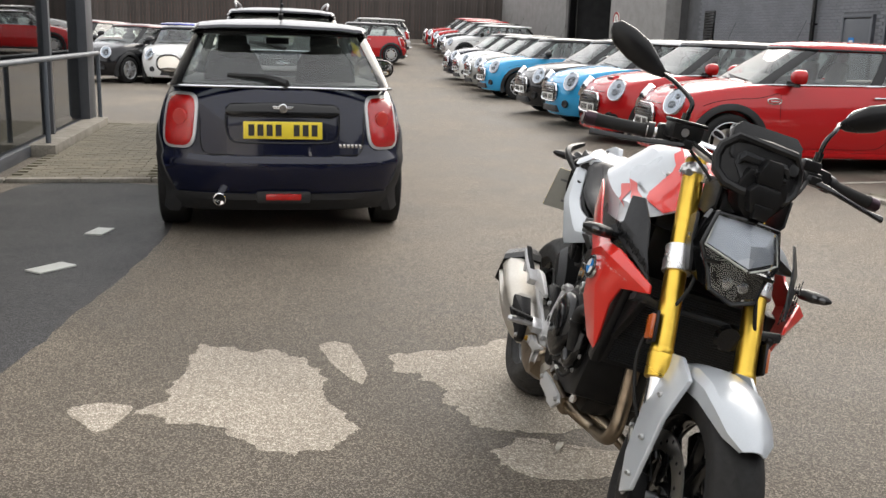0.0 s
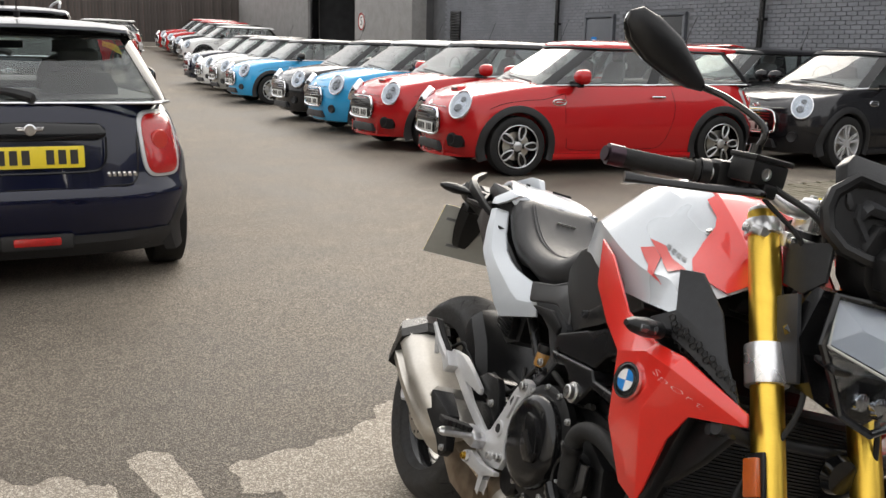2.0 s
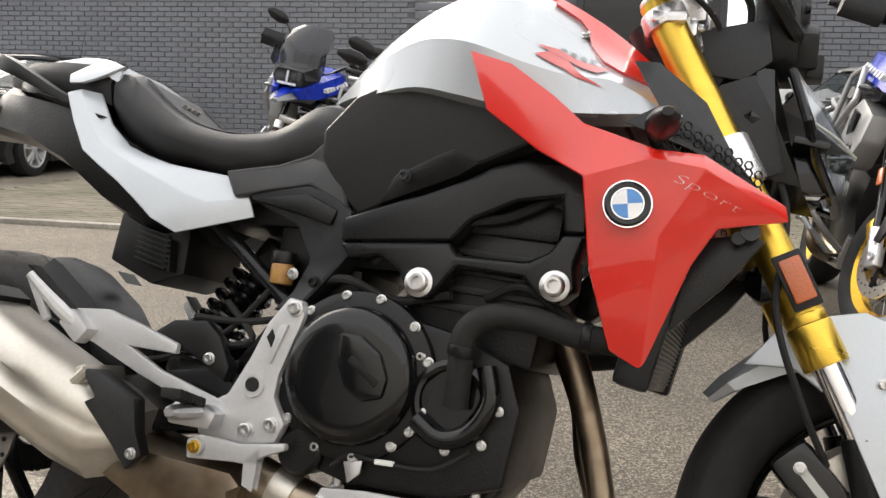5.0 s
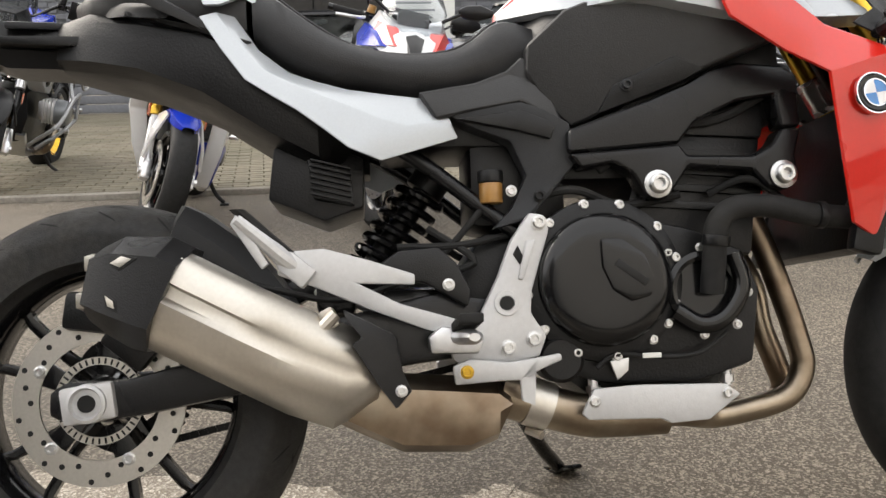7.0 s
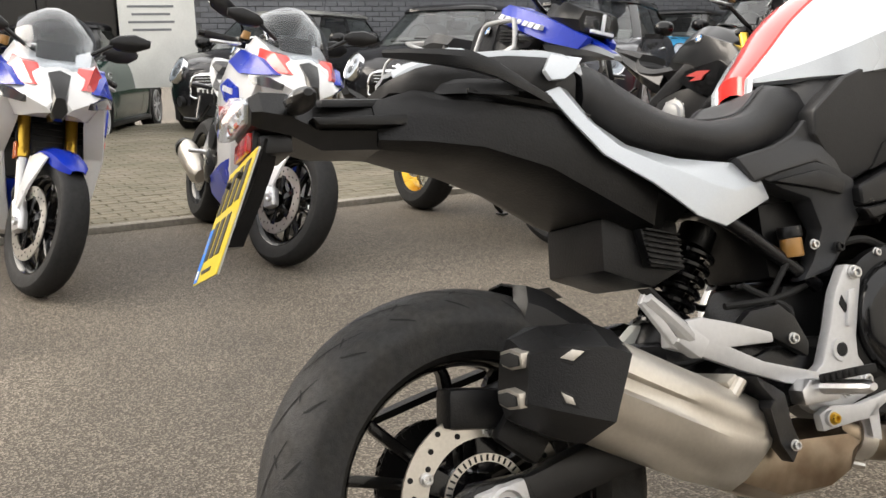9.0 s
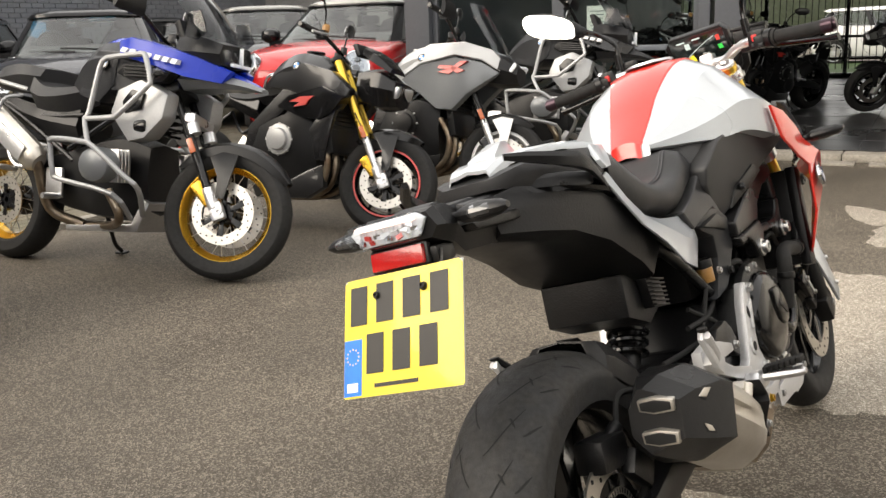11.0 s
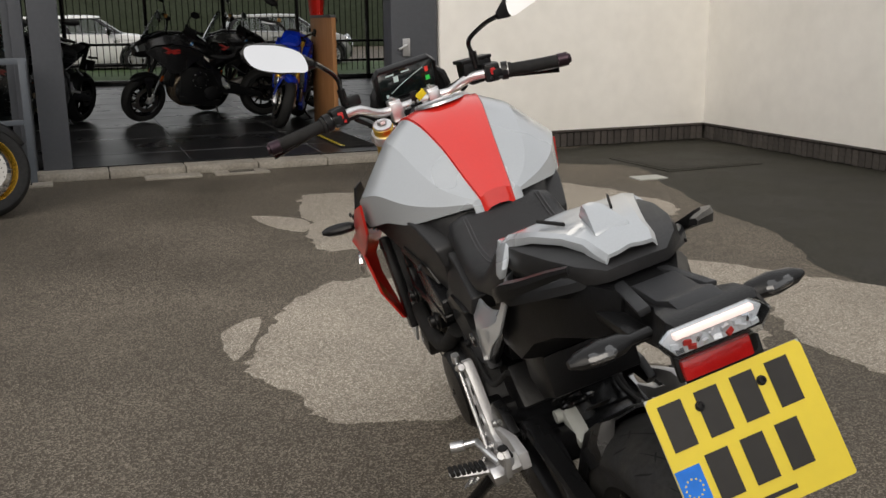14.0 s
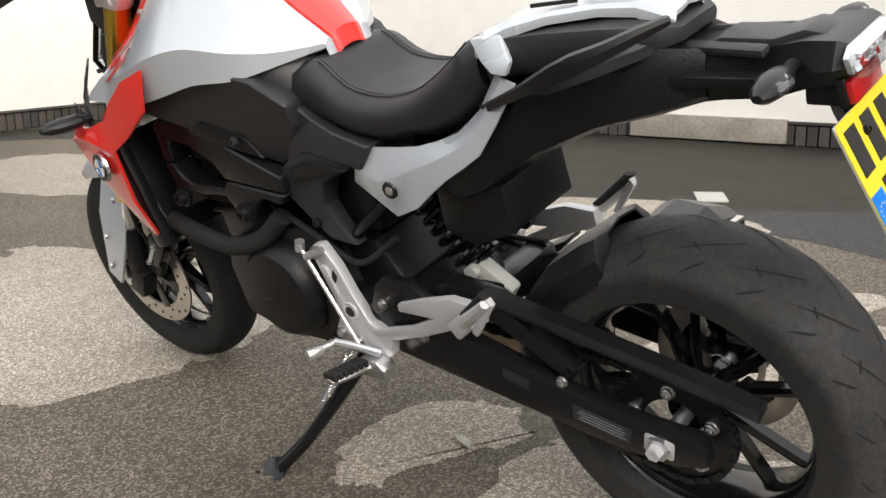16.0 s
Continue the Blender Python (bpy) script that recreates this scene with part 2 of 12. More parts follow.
    if bump:
        nb = N.new("ShaderNodeTexNoise")
        nb.inputs["Scale"].default_value = bump_scale
        nb.inputs["Detail"].default_value = 3
        L.new(src, nb.inputs["Vector"])
        bp = N.new("ShaderNodeBump")
        bp.inputs["Strength"].default_value = bump
        bp.inputs["Distance"].default_value = 0.004
        L.new(nb.outputs["Fac"], bp.inputs["Height"])
        L.new(bp.outputs[0], b.inputs["Normal"])
    return m


def pane_material(name, tint, gloss=0.03, ior=1.45):
    """Clear sheet glass: see-through, with a sharp reflection."""
    m = bpy.data.materials.new(name)
    m.use_nodes = True
    N, L = m.node_tree.nodes, m.node_tree.links
    N.clear()
    out = N.new("ShaderNodeOutputMaterial")
    tr = N.new("ShaderNodeBsdfTransparent")
    tr.inputs[0].default_value = (*tint, 1)
    gl = N.new("ShaderNodeBsdfGlossy")
    gl.inputs["Roughness"].default_value = gloss
    lw = N.new("ShaderNodeLayerWeight")
    lw.inputs[0].default_value = 0.5
    pw = N.new("ShaderNodeMath")
    pw.operation = "POWER"
    pw.inputs[1].default_value = 4.0
    L.new(lw.outputs["Facing"], pw.inputs[0])
    f0 = ((ior - 1) / (ior + 1)) ** 2
    fr = N.new("ShaderNodeMath")
    fr.operation = "MULTIPLY_ADD"
    fr.inputs[1].default_value = 1 - f0
    fr.inputs[2].default_value = f0
    L.new(pw.outputs[0], fr.inputs[0])
    mx = N.new("ShaderNodeMixShader")
    L.new(fr.outputs[0], mx.inputs[0])
    L.new(tr.outputs[0], mx.inputs[1])
    L.new(gl.outputs[0], mx.inputs[2])
    L.new(mx.outputs[0], out.inputs[0])
    return m


def emission_material(name, color, strength):
    m = bpy.data.materials.new(name)
    m.use_nodes = True
    N, L = m.node_tree.nodes, m.node_tree.links
    b = N["Principled BSDF"]
    b.inputs["Base Color"].default_value = (*color, 1)
    b.inputs["Emission Color"].default_value = (*color, 1)
    b.inputs["Emission Strength"].default_value = strength
    return m


def asphalt_material(name, base, pale, rough, dark_amount, scale=1.0, wet=None):
    """Rolled stone and tar: grains of several sizes, pale chips, damp stains."""
    m = bpy.data.materials.new(name)
    m.use_nodes = True
    N, L = m.node_tree.nodes, m.node_tree.links
    b = N["Principled BSDF"]
    b.inputs["Specular IOR Level"].default_value = 0.2
    tc = N.new("ShaderNodeTexCoord")
    vo = N.new("ShaderNodeTexVoronoi")
    vo.inputs["Scale"].default_value = 195 * scale
    L.new(tc.outputs["Object"], vo.inputs["Vector"])
    fine = N.new("ShaderNodeTexNoise")
    fine.inputs["Scale"].default_value = 420 * scale
    fine.inputs["Detail"].default_value = 2
    L.new(tc.outputs["Object"], fine.inputs["Vector"])
    mid = N.new("ShaderNodeTexNoise")
    mid.inputs["Scale"].default_value = 1.1
    mid.inputs["Detail"].default_value = 7
    mid.inputs["Roughness"].default_value = 0.62
    L.new(tc.outputs["Object"], mid.inputs["Vector"])
    big = N.new("ShaderNodeTexNoise")
    big.inputs["Scale"].default_value = 0.23
    big.inputs["Detail"].default_value = 3
    L.new(tc.outputs["Object"], big.inputs["Vector"])
    sep = N.new("ShaderNodeSeparateColor")
    L.new(vo.outputs["Color"], sep.inputs[0])
    chip = N.new("ShaderNodeMapRange")
    chip.inputs[1].default_value, chip.inputs[2].default_value = 0.45, 1.0
    L.new(sep.outputs[0], chip.inputs[0])
    c1 = N.new("ShaderNodeMix")
    c1.data_type = "RGBA"
    c1.inputs[6].default_value = (*base, 1)
    c1.inputs[7].default_value = (*pale, 1)
    L.new(chip.outputs[0], c1.inputs[0])
    add = N.new("ShaderNodeMath")
    add.operation = "ADD"
    L.new(mid.outputs["Fac"], add.inputs[0])
    L.new(big.outputs["Fac"], add.inputs[1])
    damp = N.new("ShaderNodeMapRange")
    damp.inputs[1].default_value, damp.inputs[2].default_value = 0.75, 1.25
    damp.inputs[3].default_value, damp.inputs[4].default_value = 1.0 - dark_amount, 1.0 + dark_amount
    L.new(add.outputs[0], damp.inputs[0])
    fr = N.new("ShaderNodeMapRange")
    fr.inputs[1].default_value, fr.inputs[2].default_value = 0.25, 0.75
    fr.inputs[3].default_value, fr.inputs[4].default_value = 0.35, 1.62
    L.new(fine.outputs["Fac"], fr.inputs[0])
    k = N.new("ShaderNodeMath")
    k.operation = "MULTIPLY"
    L.new(damp.outputs[0], k.inputs[0])
    L.new(fr.outputs[0], k.inputs[1])
    if wet:
        # damp ground with an uneven edge, drying towards +x: (y where it ends, width of the edge, darkest, lightest)
        xyz = N.new("ShaderNodeSeparateXYZ")
        L.new(tc.outputs["Object"], xyz.inputs[0])
        edge = N.new("ShaderNodeMath")
        edge.operation = "MULTIPLY_ADD"
        L.new(add.outputs[0], edge.inputs[0])
        edge.inputs[1].default_value = -5.0
        lean = N.new("ShaderNodeMath")
        lean.operation = "MULTIPLY_ADD"
        lean.inputs[1].default_value = 0.8
        L.new(xyz.outputs["X"], lean.inputs[0])
        L.new(xyz.outputs["Y"], lean.inputs[2])
        L.new(lean.outputs[0], edge.inputs[2])
        zone = N.new("ShaderNodeMapRange")
        zone.inputs[1].default_value, zone.inputs[2].default_value = wet[0] - 5.0 - wet[1], wet[0] - 5.0 + wet[1]
        zone.inputs[3].default_value, zone.inputs[4].default_value = wet[2], wet[3]
        L.new(edge.outputs[0], zone.inputs[0])
        k2 = N.new("ShaderNodeMath")
        k2.operation = "MULTIPLY"
        L.new(k.outputs[0], k2.inputs[0])
        L.new(zone.outputs[0], k2.inputs[1])
        k = k2
    c2 = N.new("ShaderNodeMix")
    c2.data_type = "RGBA"
    c2.blend_type = "MULTIPLY"
    c2.inputs[0].default_value = 1
    L.new(c1.outputs[2], c2.inputs[6])
    L.new(k.outputs[0], c2.inputs[7])
    L.new(c2.outputs[2], b.inputs["Base Color"])
    ro = N.new("ShaderNodeMapRange")
    ro.inputs[1].default_value, ro.inputs[2].default_value = 0.8, 1.2
    ro.inputs[3].default_value, ro.inputs[4].default_value = rough - 0.14, rough + 0.1
    L.new(add.outputs[0], ro.inputs[0])
    L.new(ro.outputs[0], b.inputs["Roughness"])
    bp = N.new("ShaderNodeBump")
    bp.inputs["Strength"].default_value = 0.45
    bp.inputs["Distance"].default_value = 0.004
    L.new(vo.outputs["Distance"], bp.inputs["Height"])
    L.new(bp.outputs[0], b.inputs["Normal"])
    return m


M = {}
M["asphalt"] = asphalt_material("asphalt", (0.088, 0.075, 0.059), (0.29, 0.252, 0.205), 0.70, 0.38, wet=(2.4, 1.8, 0.80, 1.12))
M["asphalt_dry"] = asphalt_material("asphalt_dry", (0.24, 0.21, 0.172), (0.54, 0.49, 0.42), 0.85, 0.22)
M["asphalt_new"] = asphalt_material("asphalt_new", (0.026, 0.026, 0.027), (0.085, 0.085, 0.086), 0.62, 0.3)
M["asphalt_moss"] = asphalt_material("asphalt_moss", (0.016, 0.0155, 0.012), (0.055, 0.051, 0.040), 0.62, 0.6)
M["render_white"] = material("render_white", (0.86, 0.84, 0.80), 0.8, grain=0.03, scale=6, bump=0.12, bump_scale=90, second=(0.70, 0.68, 0.63), second_scale=0.7, second_amount=0.35)
M["brick_grey"] = material("brick_grey", (0.16, 0.165, 0.18), 0.7, grain=0.12, scale=30, bump=0.3, bump_scale=80, second=(0.12, 0.125, 0.135), second_scale=1.2, random_tint=0.07)
M["mortar_grey"] = material("mortar_grey", (0.12, 0.123, 0.13), 0.85, grain=0.15, scale=50, bump=0.3)
M["block_wall"] = material("block_wall", (0.27, 0.26, 0.25), 0.85, grain=0.12, scale=30, bump=0.4, bump_scale=60, random_tint=0.1)
M["brick_dark"] = material("brick_dark", (0.045, 0.037, 0.033), 0.8, grain=0.2, scale=40, bump=0.4, bump_scale=90, random_tint=0.3, second=(0.05, 0.05, 0.045))
M["mortar"] = material("mortar", (0.055, 0.05, 0.044), 0.9, grain=0.2, scale=60, bump=0.3)
M["brick_red"] = material("brick_red", (0.30, 0.10, 0.065), 0.85, grain=0.2, scale=20, bump=0.3, random_tint=0.15)
M["frame_grey"] = material("frame_grey", (0.075, 0.08, 0.092), 0.45, grain=0.05, scale=30, second=(0.06, 0.065, 0.075), second_scale=2, bump=0.04)
M["rail_grey"] = material("rail_grey", (0.11, 0.125, 0.145), 0.45, grain=0.06, scale=30, bump=0.04)
M["pane"] = pane_material("pane", (0.80, 0.85, 0.84))
M["pane_dark"] = pane_material("pane_dark", (0.45, 0.48, 0.48), 0.02, 1.5)
M["concrete"] = material("concrete", (0.30, 0.275, 0.235), 0.85, grain=0.18, scale=45, bump=0.5, bump_scale=120, second=(0.20, 0.18, 0.15), second_scale=5, second_amount=0.7)
M["paver"] = material("paver", (0.19, 0.165, 0.12), 0.85, grain=0.18, scale=60, bump=0.4, bump_scale=150, second=(0.12, 0.115, 0.075), second_scale=1.5, second_amount=0.6, random_tint=0.13)
M["paver_joint"] = material("paver_joint", (0.07, 0.068, 0.045), 0.95, grain=0.3, scale=60, bump=0.3)
M["line_paint"] = material("line_paint", (0.42, 0.40, 0.34), 0.8, grain=0.3, scale=25, second=(0.15, 0.14, 0.12), second_scale=8, second_amount=0.8)
M["floor_tile"] = material("floor_tile", (0.018, 0.018, 0.020), 0.30, grain=0.06, scale=12, second=(0.024, 0.025, 0.027), second_scale=1.5, spec=0.3)
# Near-black that puts the shade of unlit rooms into their walls' colour.
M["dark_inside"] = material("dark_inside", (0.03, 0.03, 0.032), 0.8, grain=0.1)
M["wood_fence"] = material("wood_fence", (0.075, 0.062, 0.055), 0.85, grain=0.25, scale=8, stretch=(8, 8, 0.6), bump=0.3, random_tint=0.25)
M["plywood"] = material("plywood", (0.42, 0.20, 0.08), 0.5, grain=0.12, scale=6, stretch=(1, 6, 1))
M["grass"] = material("grass", (0.03, 0.06, 0.012), 0.9, grain=0.35, scale=60, bump=0.8, bump_scale=120)
M["foliage"] = material("foliage", (0.018, 0.028, 0.010), 0.7, grain=0.4, scale=10)
M["chrome"] = material("chrome", (0.82, 0.82, 0.84), 0.08, 1.0, grain=0.02)
M["aluminium"] = material("aluminium", (0.66, 0.66, 0.67), 0.36, 1.0, grain=0.06, scale=80, second=(0.55, 0.55, 0.56), second_scale=8)
M["alu_bright"] = material("alu_bright", (0.78, 0.78, 0.79), 0.30, 0.85, grain=0.05, scale=90, second=(0.68, 0.68, 0.69), second_scale=9, bump=0.03)
M["bike_silver"] = material("bike_silver", (0.44, 0.445, 0.45), 0.32, 0.25, grain=0.03, scale=200, coat=0.5)
M["silver_trim"] = material("silver_trim", (0.36, 0.365, 0.37), 0.42, 0.45, grain=0.06, scale=120, coat=0.2)
M["alu_cast"] = material("alu_cast", (0.52, 0.52, 0.525), 0.38, 0.35, grain=0.04, scale=120, second=(0.58, 0.58, 0.59), second_scale=7, bump=0.05, bump_scale=300)
M["bolt_steel"] = material("bolt_steel", (0.60, 0.60, 0.60), 0.3, 1.0, grain=0.08)
M["steel_exhaust"] = material("steel_exhaust", (0.64, 0.61, 0.56), 0.40, 0.9, grain=0.04, scale=150, second=(0.46, 0.42, 0.36), second_scale=5, second_amount=0.6)
M["steel_hot"] = material("steel_hot", (0.36, 0.30, 0.23), 0.36, 1.0, grain=0.12, scale=30, second=(0.17, 0.115, 0.075), second_scale=9, second_amount=0.9)
M["gold"] = material("gold", (0.78, 0.52, 0.085), 0.32, 1.0, grain=0.05, scale=120, stretch=(1, 1, 12), second=(0.68, 0.44, 0.07), second_scale=3)
M["gold_dark"] = material("gold_dark", (0.55, 0.34, 0.05), 0.3, 1.0, grain=0.05)
M["rim_gold"] = material("rim_gold", (0.72, 0.42, 0.05), 0.26, 0.9, grain=0.05)
M["rubber"] = material("rubber", (0.013, 0.013, 0.0135), 0.72, grain=0.2, scale=60, bump=0.15, bump_scale=300, second=(0.026, 0.025, 0.023), second_scale=14, second_amount=0.5, spec=0.28)
M["rubber_worn"] = material("rubber_worn", (0.024, 0.024, 0.0245), 0.66, grain=0.25, scale=90, bump=0.3, bump_scale=350, second=(0.042, 0.039, 0.034), second_scale=26, second_amount=0.45, spec=0.28)
# Black for surface pieces that colour in the shade of grooves, holes and slots.
M["groove"] = material("groove", (0.008, 0.008, 0.008), 0.9)
M["plastic"] = material("plastic", (0.0075, 0.0075, 0.008), 0.31, grain=0.12, scale=90, bump=0.16, bump_scale=420, second=(0.015, 0.015, 0.016), second_scale=6, spec=0.3)
M["plastic_grey"] = material("plastic_grey", (0.024, 0.025, 0.027), 0.35, grain=0.08, scale=90, bump=0.14, bump_scale=420, second=(0.045, 0.046, 0.05), second_scale=5, spec=0.24)
M["tank_grey"] = material("tank_grey", (0.17, 0.18, 0.19), 0.38, 0.35, grain=0.05, scale=200, coat=0.3)
M["gloss_black"] = material("gloss_black", (0.006, 0.006, 0.0065), 0.18, grain=0.05, coat=0.25, spec=0.3)
M["frame_black"] = material("frame_black", (0.010, 0.010, 0.011), 0.26, 0.2, grain=0.1, scale=120, bump=0.08, bump_scale=300, spec=0.4)
M["engine_black"] = material("engine_black", (0.006, 0.006, 0.0065), 0.36, 0.0, grain=0.15, scale=80, bump=0.18, bump_scale=260, second=(0.011, 0.011, 0.012), second_scale=9, spec=0.3)
M["cover_satin"] = material("cover_satin", (0.020, 0.020, 0.021), 0.42, grain=0.08, scale=120, bump=0.14, bump_scale=420, second=(0.027, 0.027, 0.028), second_scale=5, spec=0.45)
M["lamp_bowl"] = material("lamp_bowl", (0.50, 0.51, 0.53), 0.35, 0.1, grain=0.05, scale=60)
M["vinyl"] = material("vinyl", (0.018, 0.018, 0.019), 0.45, grain=0.1, scale=120, bump=0.24, bump_scale=520, second=(0.024, 0.024, 0.026), second_scale=8, spec=0.4)
M["stitch"] = material("stitch", (0.06, 0.06, 0.065), 0.7)
M["paint_silver"] = material("paint_silver", (0.47, 0.50, 0.53), 0.3, 0.28, grain=0.025, scale=300, coat=0.6, second=(0.44, 0.47, 0.50), second_scale=1.5)
M["paint_white"] = material("paint_white", (0.78, 0.78, 0.78), 0.3, 0.0, grain=0.015, coat=0.9)
M["paint_red"] = material("paint_red", (0.70, 0.022, 0.014), 0.3, grain=0.02, scale=200, coat=1.0, second=(0.66, 0.02, 0.012), second_scale=2)
M["decal_red"] = material("decal_red", (0.55, 0.035, 0.028), 0.35, grain=0.03, coat=0.6)
M["decal_grey"] = material("decal_grey", (0.20, 0.21, 0.22), 0.4)
M["decal_white"] = material("decal_white", (0.7, 0.7, 0.7), 0.4)
M["plate_yellow"] = material("plate_yellow", (0.80, 0.62, 0.035), 0.35, grain=0.02, coat=0.4)
M["plate_white"] = material("plate_white", (0.78, 0.78, 0.74), 0.35, grain=0.03, coat=0.4)
M["plate_back"] = material("plate_back", (0.44, 0.45, 0.42), 0.45, grain=0.04)
M["ink"] = material("ink", (0.020, 0.018, 0.016), 0.5)
M["eu_blue"] = material("eu_blue", (0.003, 0.17, 0.70), 0.45)
M["amber"] = material("amber", (0.45, 0.09, 0.012), 0.2, grain=0.05, coat=0.8, bump=0.3, bump_scale=250)
M["lens_red"] = material("lens_red", (0.44, 0.008, 0.008), 0.15, coat=0.9, bump=0.25, bump_scale=260)
M["lens_smoke"] = material("lens_smoke", (0.05, 0.052, 0.055), 0.12, coat=0.9)
M["lens_clear"] = pane_material("lens_clear", (0.86, 0.88, 0.90), 0.04, 1.5)
M["led_white"] = material("led_white", (0.75, 0.78, 0.82), 0.25, coat=0.6)
M["purple_anod"] = material("purple_anod", (0.055, 0.035, 0.045), 0.3, 0.8)
M["badge_blue"] = material("badge_blue", (0.02, 0.20, 0.55), 0.25, coat=0.9)
M["badge_white"] = material("badge_white", (0.8, 0.8, 0.8), 0.25, coat=0.9)
M["screen"] = material("screen", (0.012, 0.018, 0.018), 0.18, coat=0.5)
M["screen_lit"] = emission_material("screen_lit", (0.5, 0.6, 0.6), 0.35)
M["screen_green"] = emission_material("screen_green", (0.03, 0.5, 0.08), 0.5)
M["screen_red"] = emission_material("screen_red", (0.7, 0.05, 0.04), 0.4)
M["tail_led"] = emission_material("tail_led", (1.0, 0.80, 0.74), 0.9)
M["key_yellow"] = material("key_yellow", (0.85, 0.68, 0.02), 0.5)
M["switch_red"] = material("switch_red", (0.55, 0.02, 0.02), 0.4)
M["mirror"] = material("mirror", (0.9, 0.9, 0.9), 0.02, 1.0, grain=0.0)
M["screen_clear"] = pane_material("screen_clear", (0.82, 0.84, 0.86), 0.05, 1.45)
M["brake_disc"] = material("brake_disc", (0.62, 0.59, 0.54), 0.34, 1.0, grain=0.05, scale=200)
M["reservoir"] = material("reservoir", (0.35, 0.18, 0.05), 0.3)
M["car_glass"] = pane_material("car_glass", (0.80, 0.86, 0.84), 0.01, 1.85)
M["seat_dark"] = material("seat_dark", (0.085, 0.085, 0.087), 0.7)
M["car_black_trim"] = material("car_black_trim", (0.013, 0.013, 0.014), 0.55, grain=0.1, bump=0.1)


def car_paint(name, color, metal=0.25):
    return material(name, color, 0.22, metal * 0.5, grain=0.02, scale=300, coat=0.6, spec=0.25, second=tuple(c * 0.93 for c in color), second_scale=1.2)


M["car_red"] = car_paint("car_red", (0.45, 0.010, 0.012), 0.1)
M["car_sky"] = car_paint("car_sky", (0.03, 0.33, 0.62), 0.15)
M["car_navy"] = car_paint("car_navy", (0.0025, 0.004, 0.018), 0.1)
M["car_black"] = car_paint("car_black", (0.010, 0.010, 0.012), 0.2)
M["car_charcoal"] = car_paint("car_charcoal", (0.03, 0.032, 0.04), 0.4)
M["car_grey"] = car_paint("car_grey", (0.30, 0.30, 0.28), 0.5)
M["car_white"] = car_paint("car_white", (0.74, 0.74, 0.72), 0.0)
M["car_green"] = car_paint("car_green", (0.005, 0.05, 0.035), 0.3)
M["car_royal"] = car_paint("car_royal", (0.02, 0.035, 0.28), 0.3)
M["car_maroon"] = car_paint("car_maroon", (0.12, 0.02, 0.015), 0.3)
M["tank_black"] = material("tank_black", (0.013, 0.013, 0.014), 0.28, 0.1, grain=0.05, scale=200, coat=0.4, second=(0.018, 0.018, 0.02), second_scale=2)
M["bike_blue"] = material("bike_blue", (0.004, 0.028, 0.38), 0.28, 0.0, grain=0.03, scale=200, coat=0.15, spec=0.3, second=(0.004, 0.025, 0.34), second_scale=2)
M["screen_smoke"] = pane_material("screen_smoke", (0.42, 0.43, 0.45), 0.03, 1.5)


# ---- ground, buildings, fence ----
def setting(name, bm, mat, label, category="", parent=None):
    ob = part(name, bm, mat, parent, sharp=25)
    return tagged(ob, label, category or name.split("_")[0], "", "structure")


def rise(y):
    """Height of the yard, which climbs gently to its far end."""
    return 0.0 if y <= 10 else bend(min(y, 60.0), [10, 18, 24, 29, 36, 42, 47, 60], [0, 0.01, 0.07, 0.20, 0.56, 0.88, 1.1, 1.2])


def ground_sheet():
    bm = bmesh.new()
    xs = [-3000, -300, -60, -20, -8, -4, 0, 4, 8, 20, 60, 300, 3000]
    ys = [-3000, -300, -60, -20, -8, -4, 0, 4, 8, 10] + list(range(12, 61, 2)) + [100, 300, 3000]
    vs = [[bm.verts.new((x, y, rise(y))) for y in ys] for x in xs]
    for i in range(len(xs) - 1):
        for j in range(len(ys) - 1):
            bm.faces.new((vs[i][j], vs[i + 1][j], vs[i + 1][j + 1], vs[i][j + 1]))
    return bm


setting("ground", ground_sheet(), M["asphalt"], "worn brown-grey damp asphalt of a dealership yard", "asphalt")

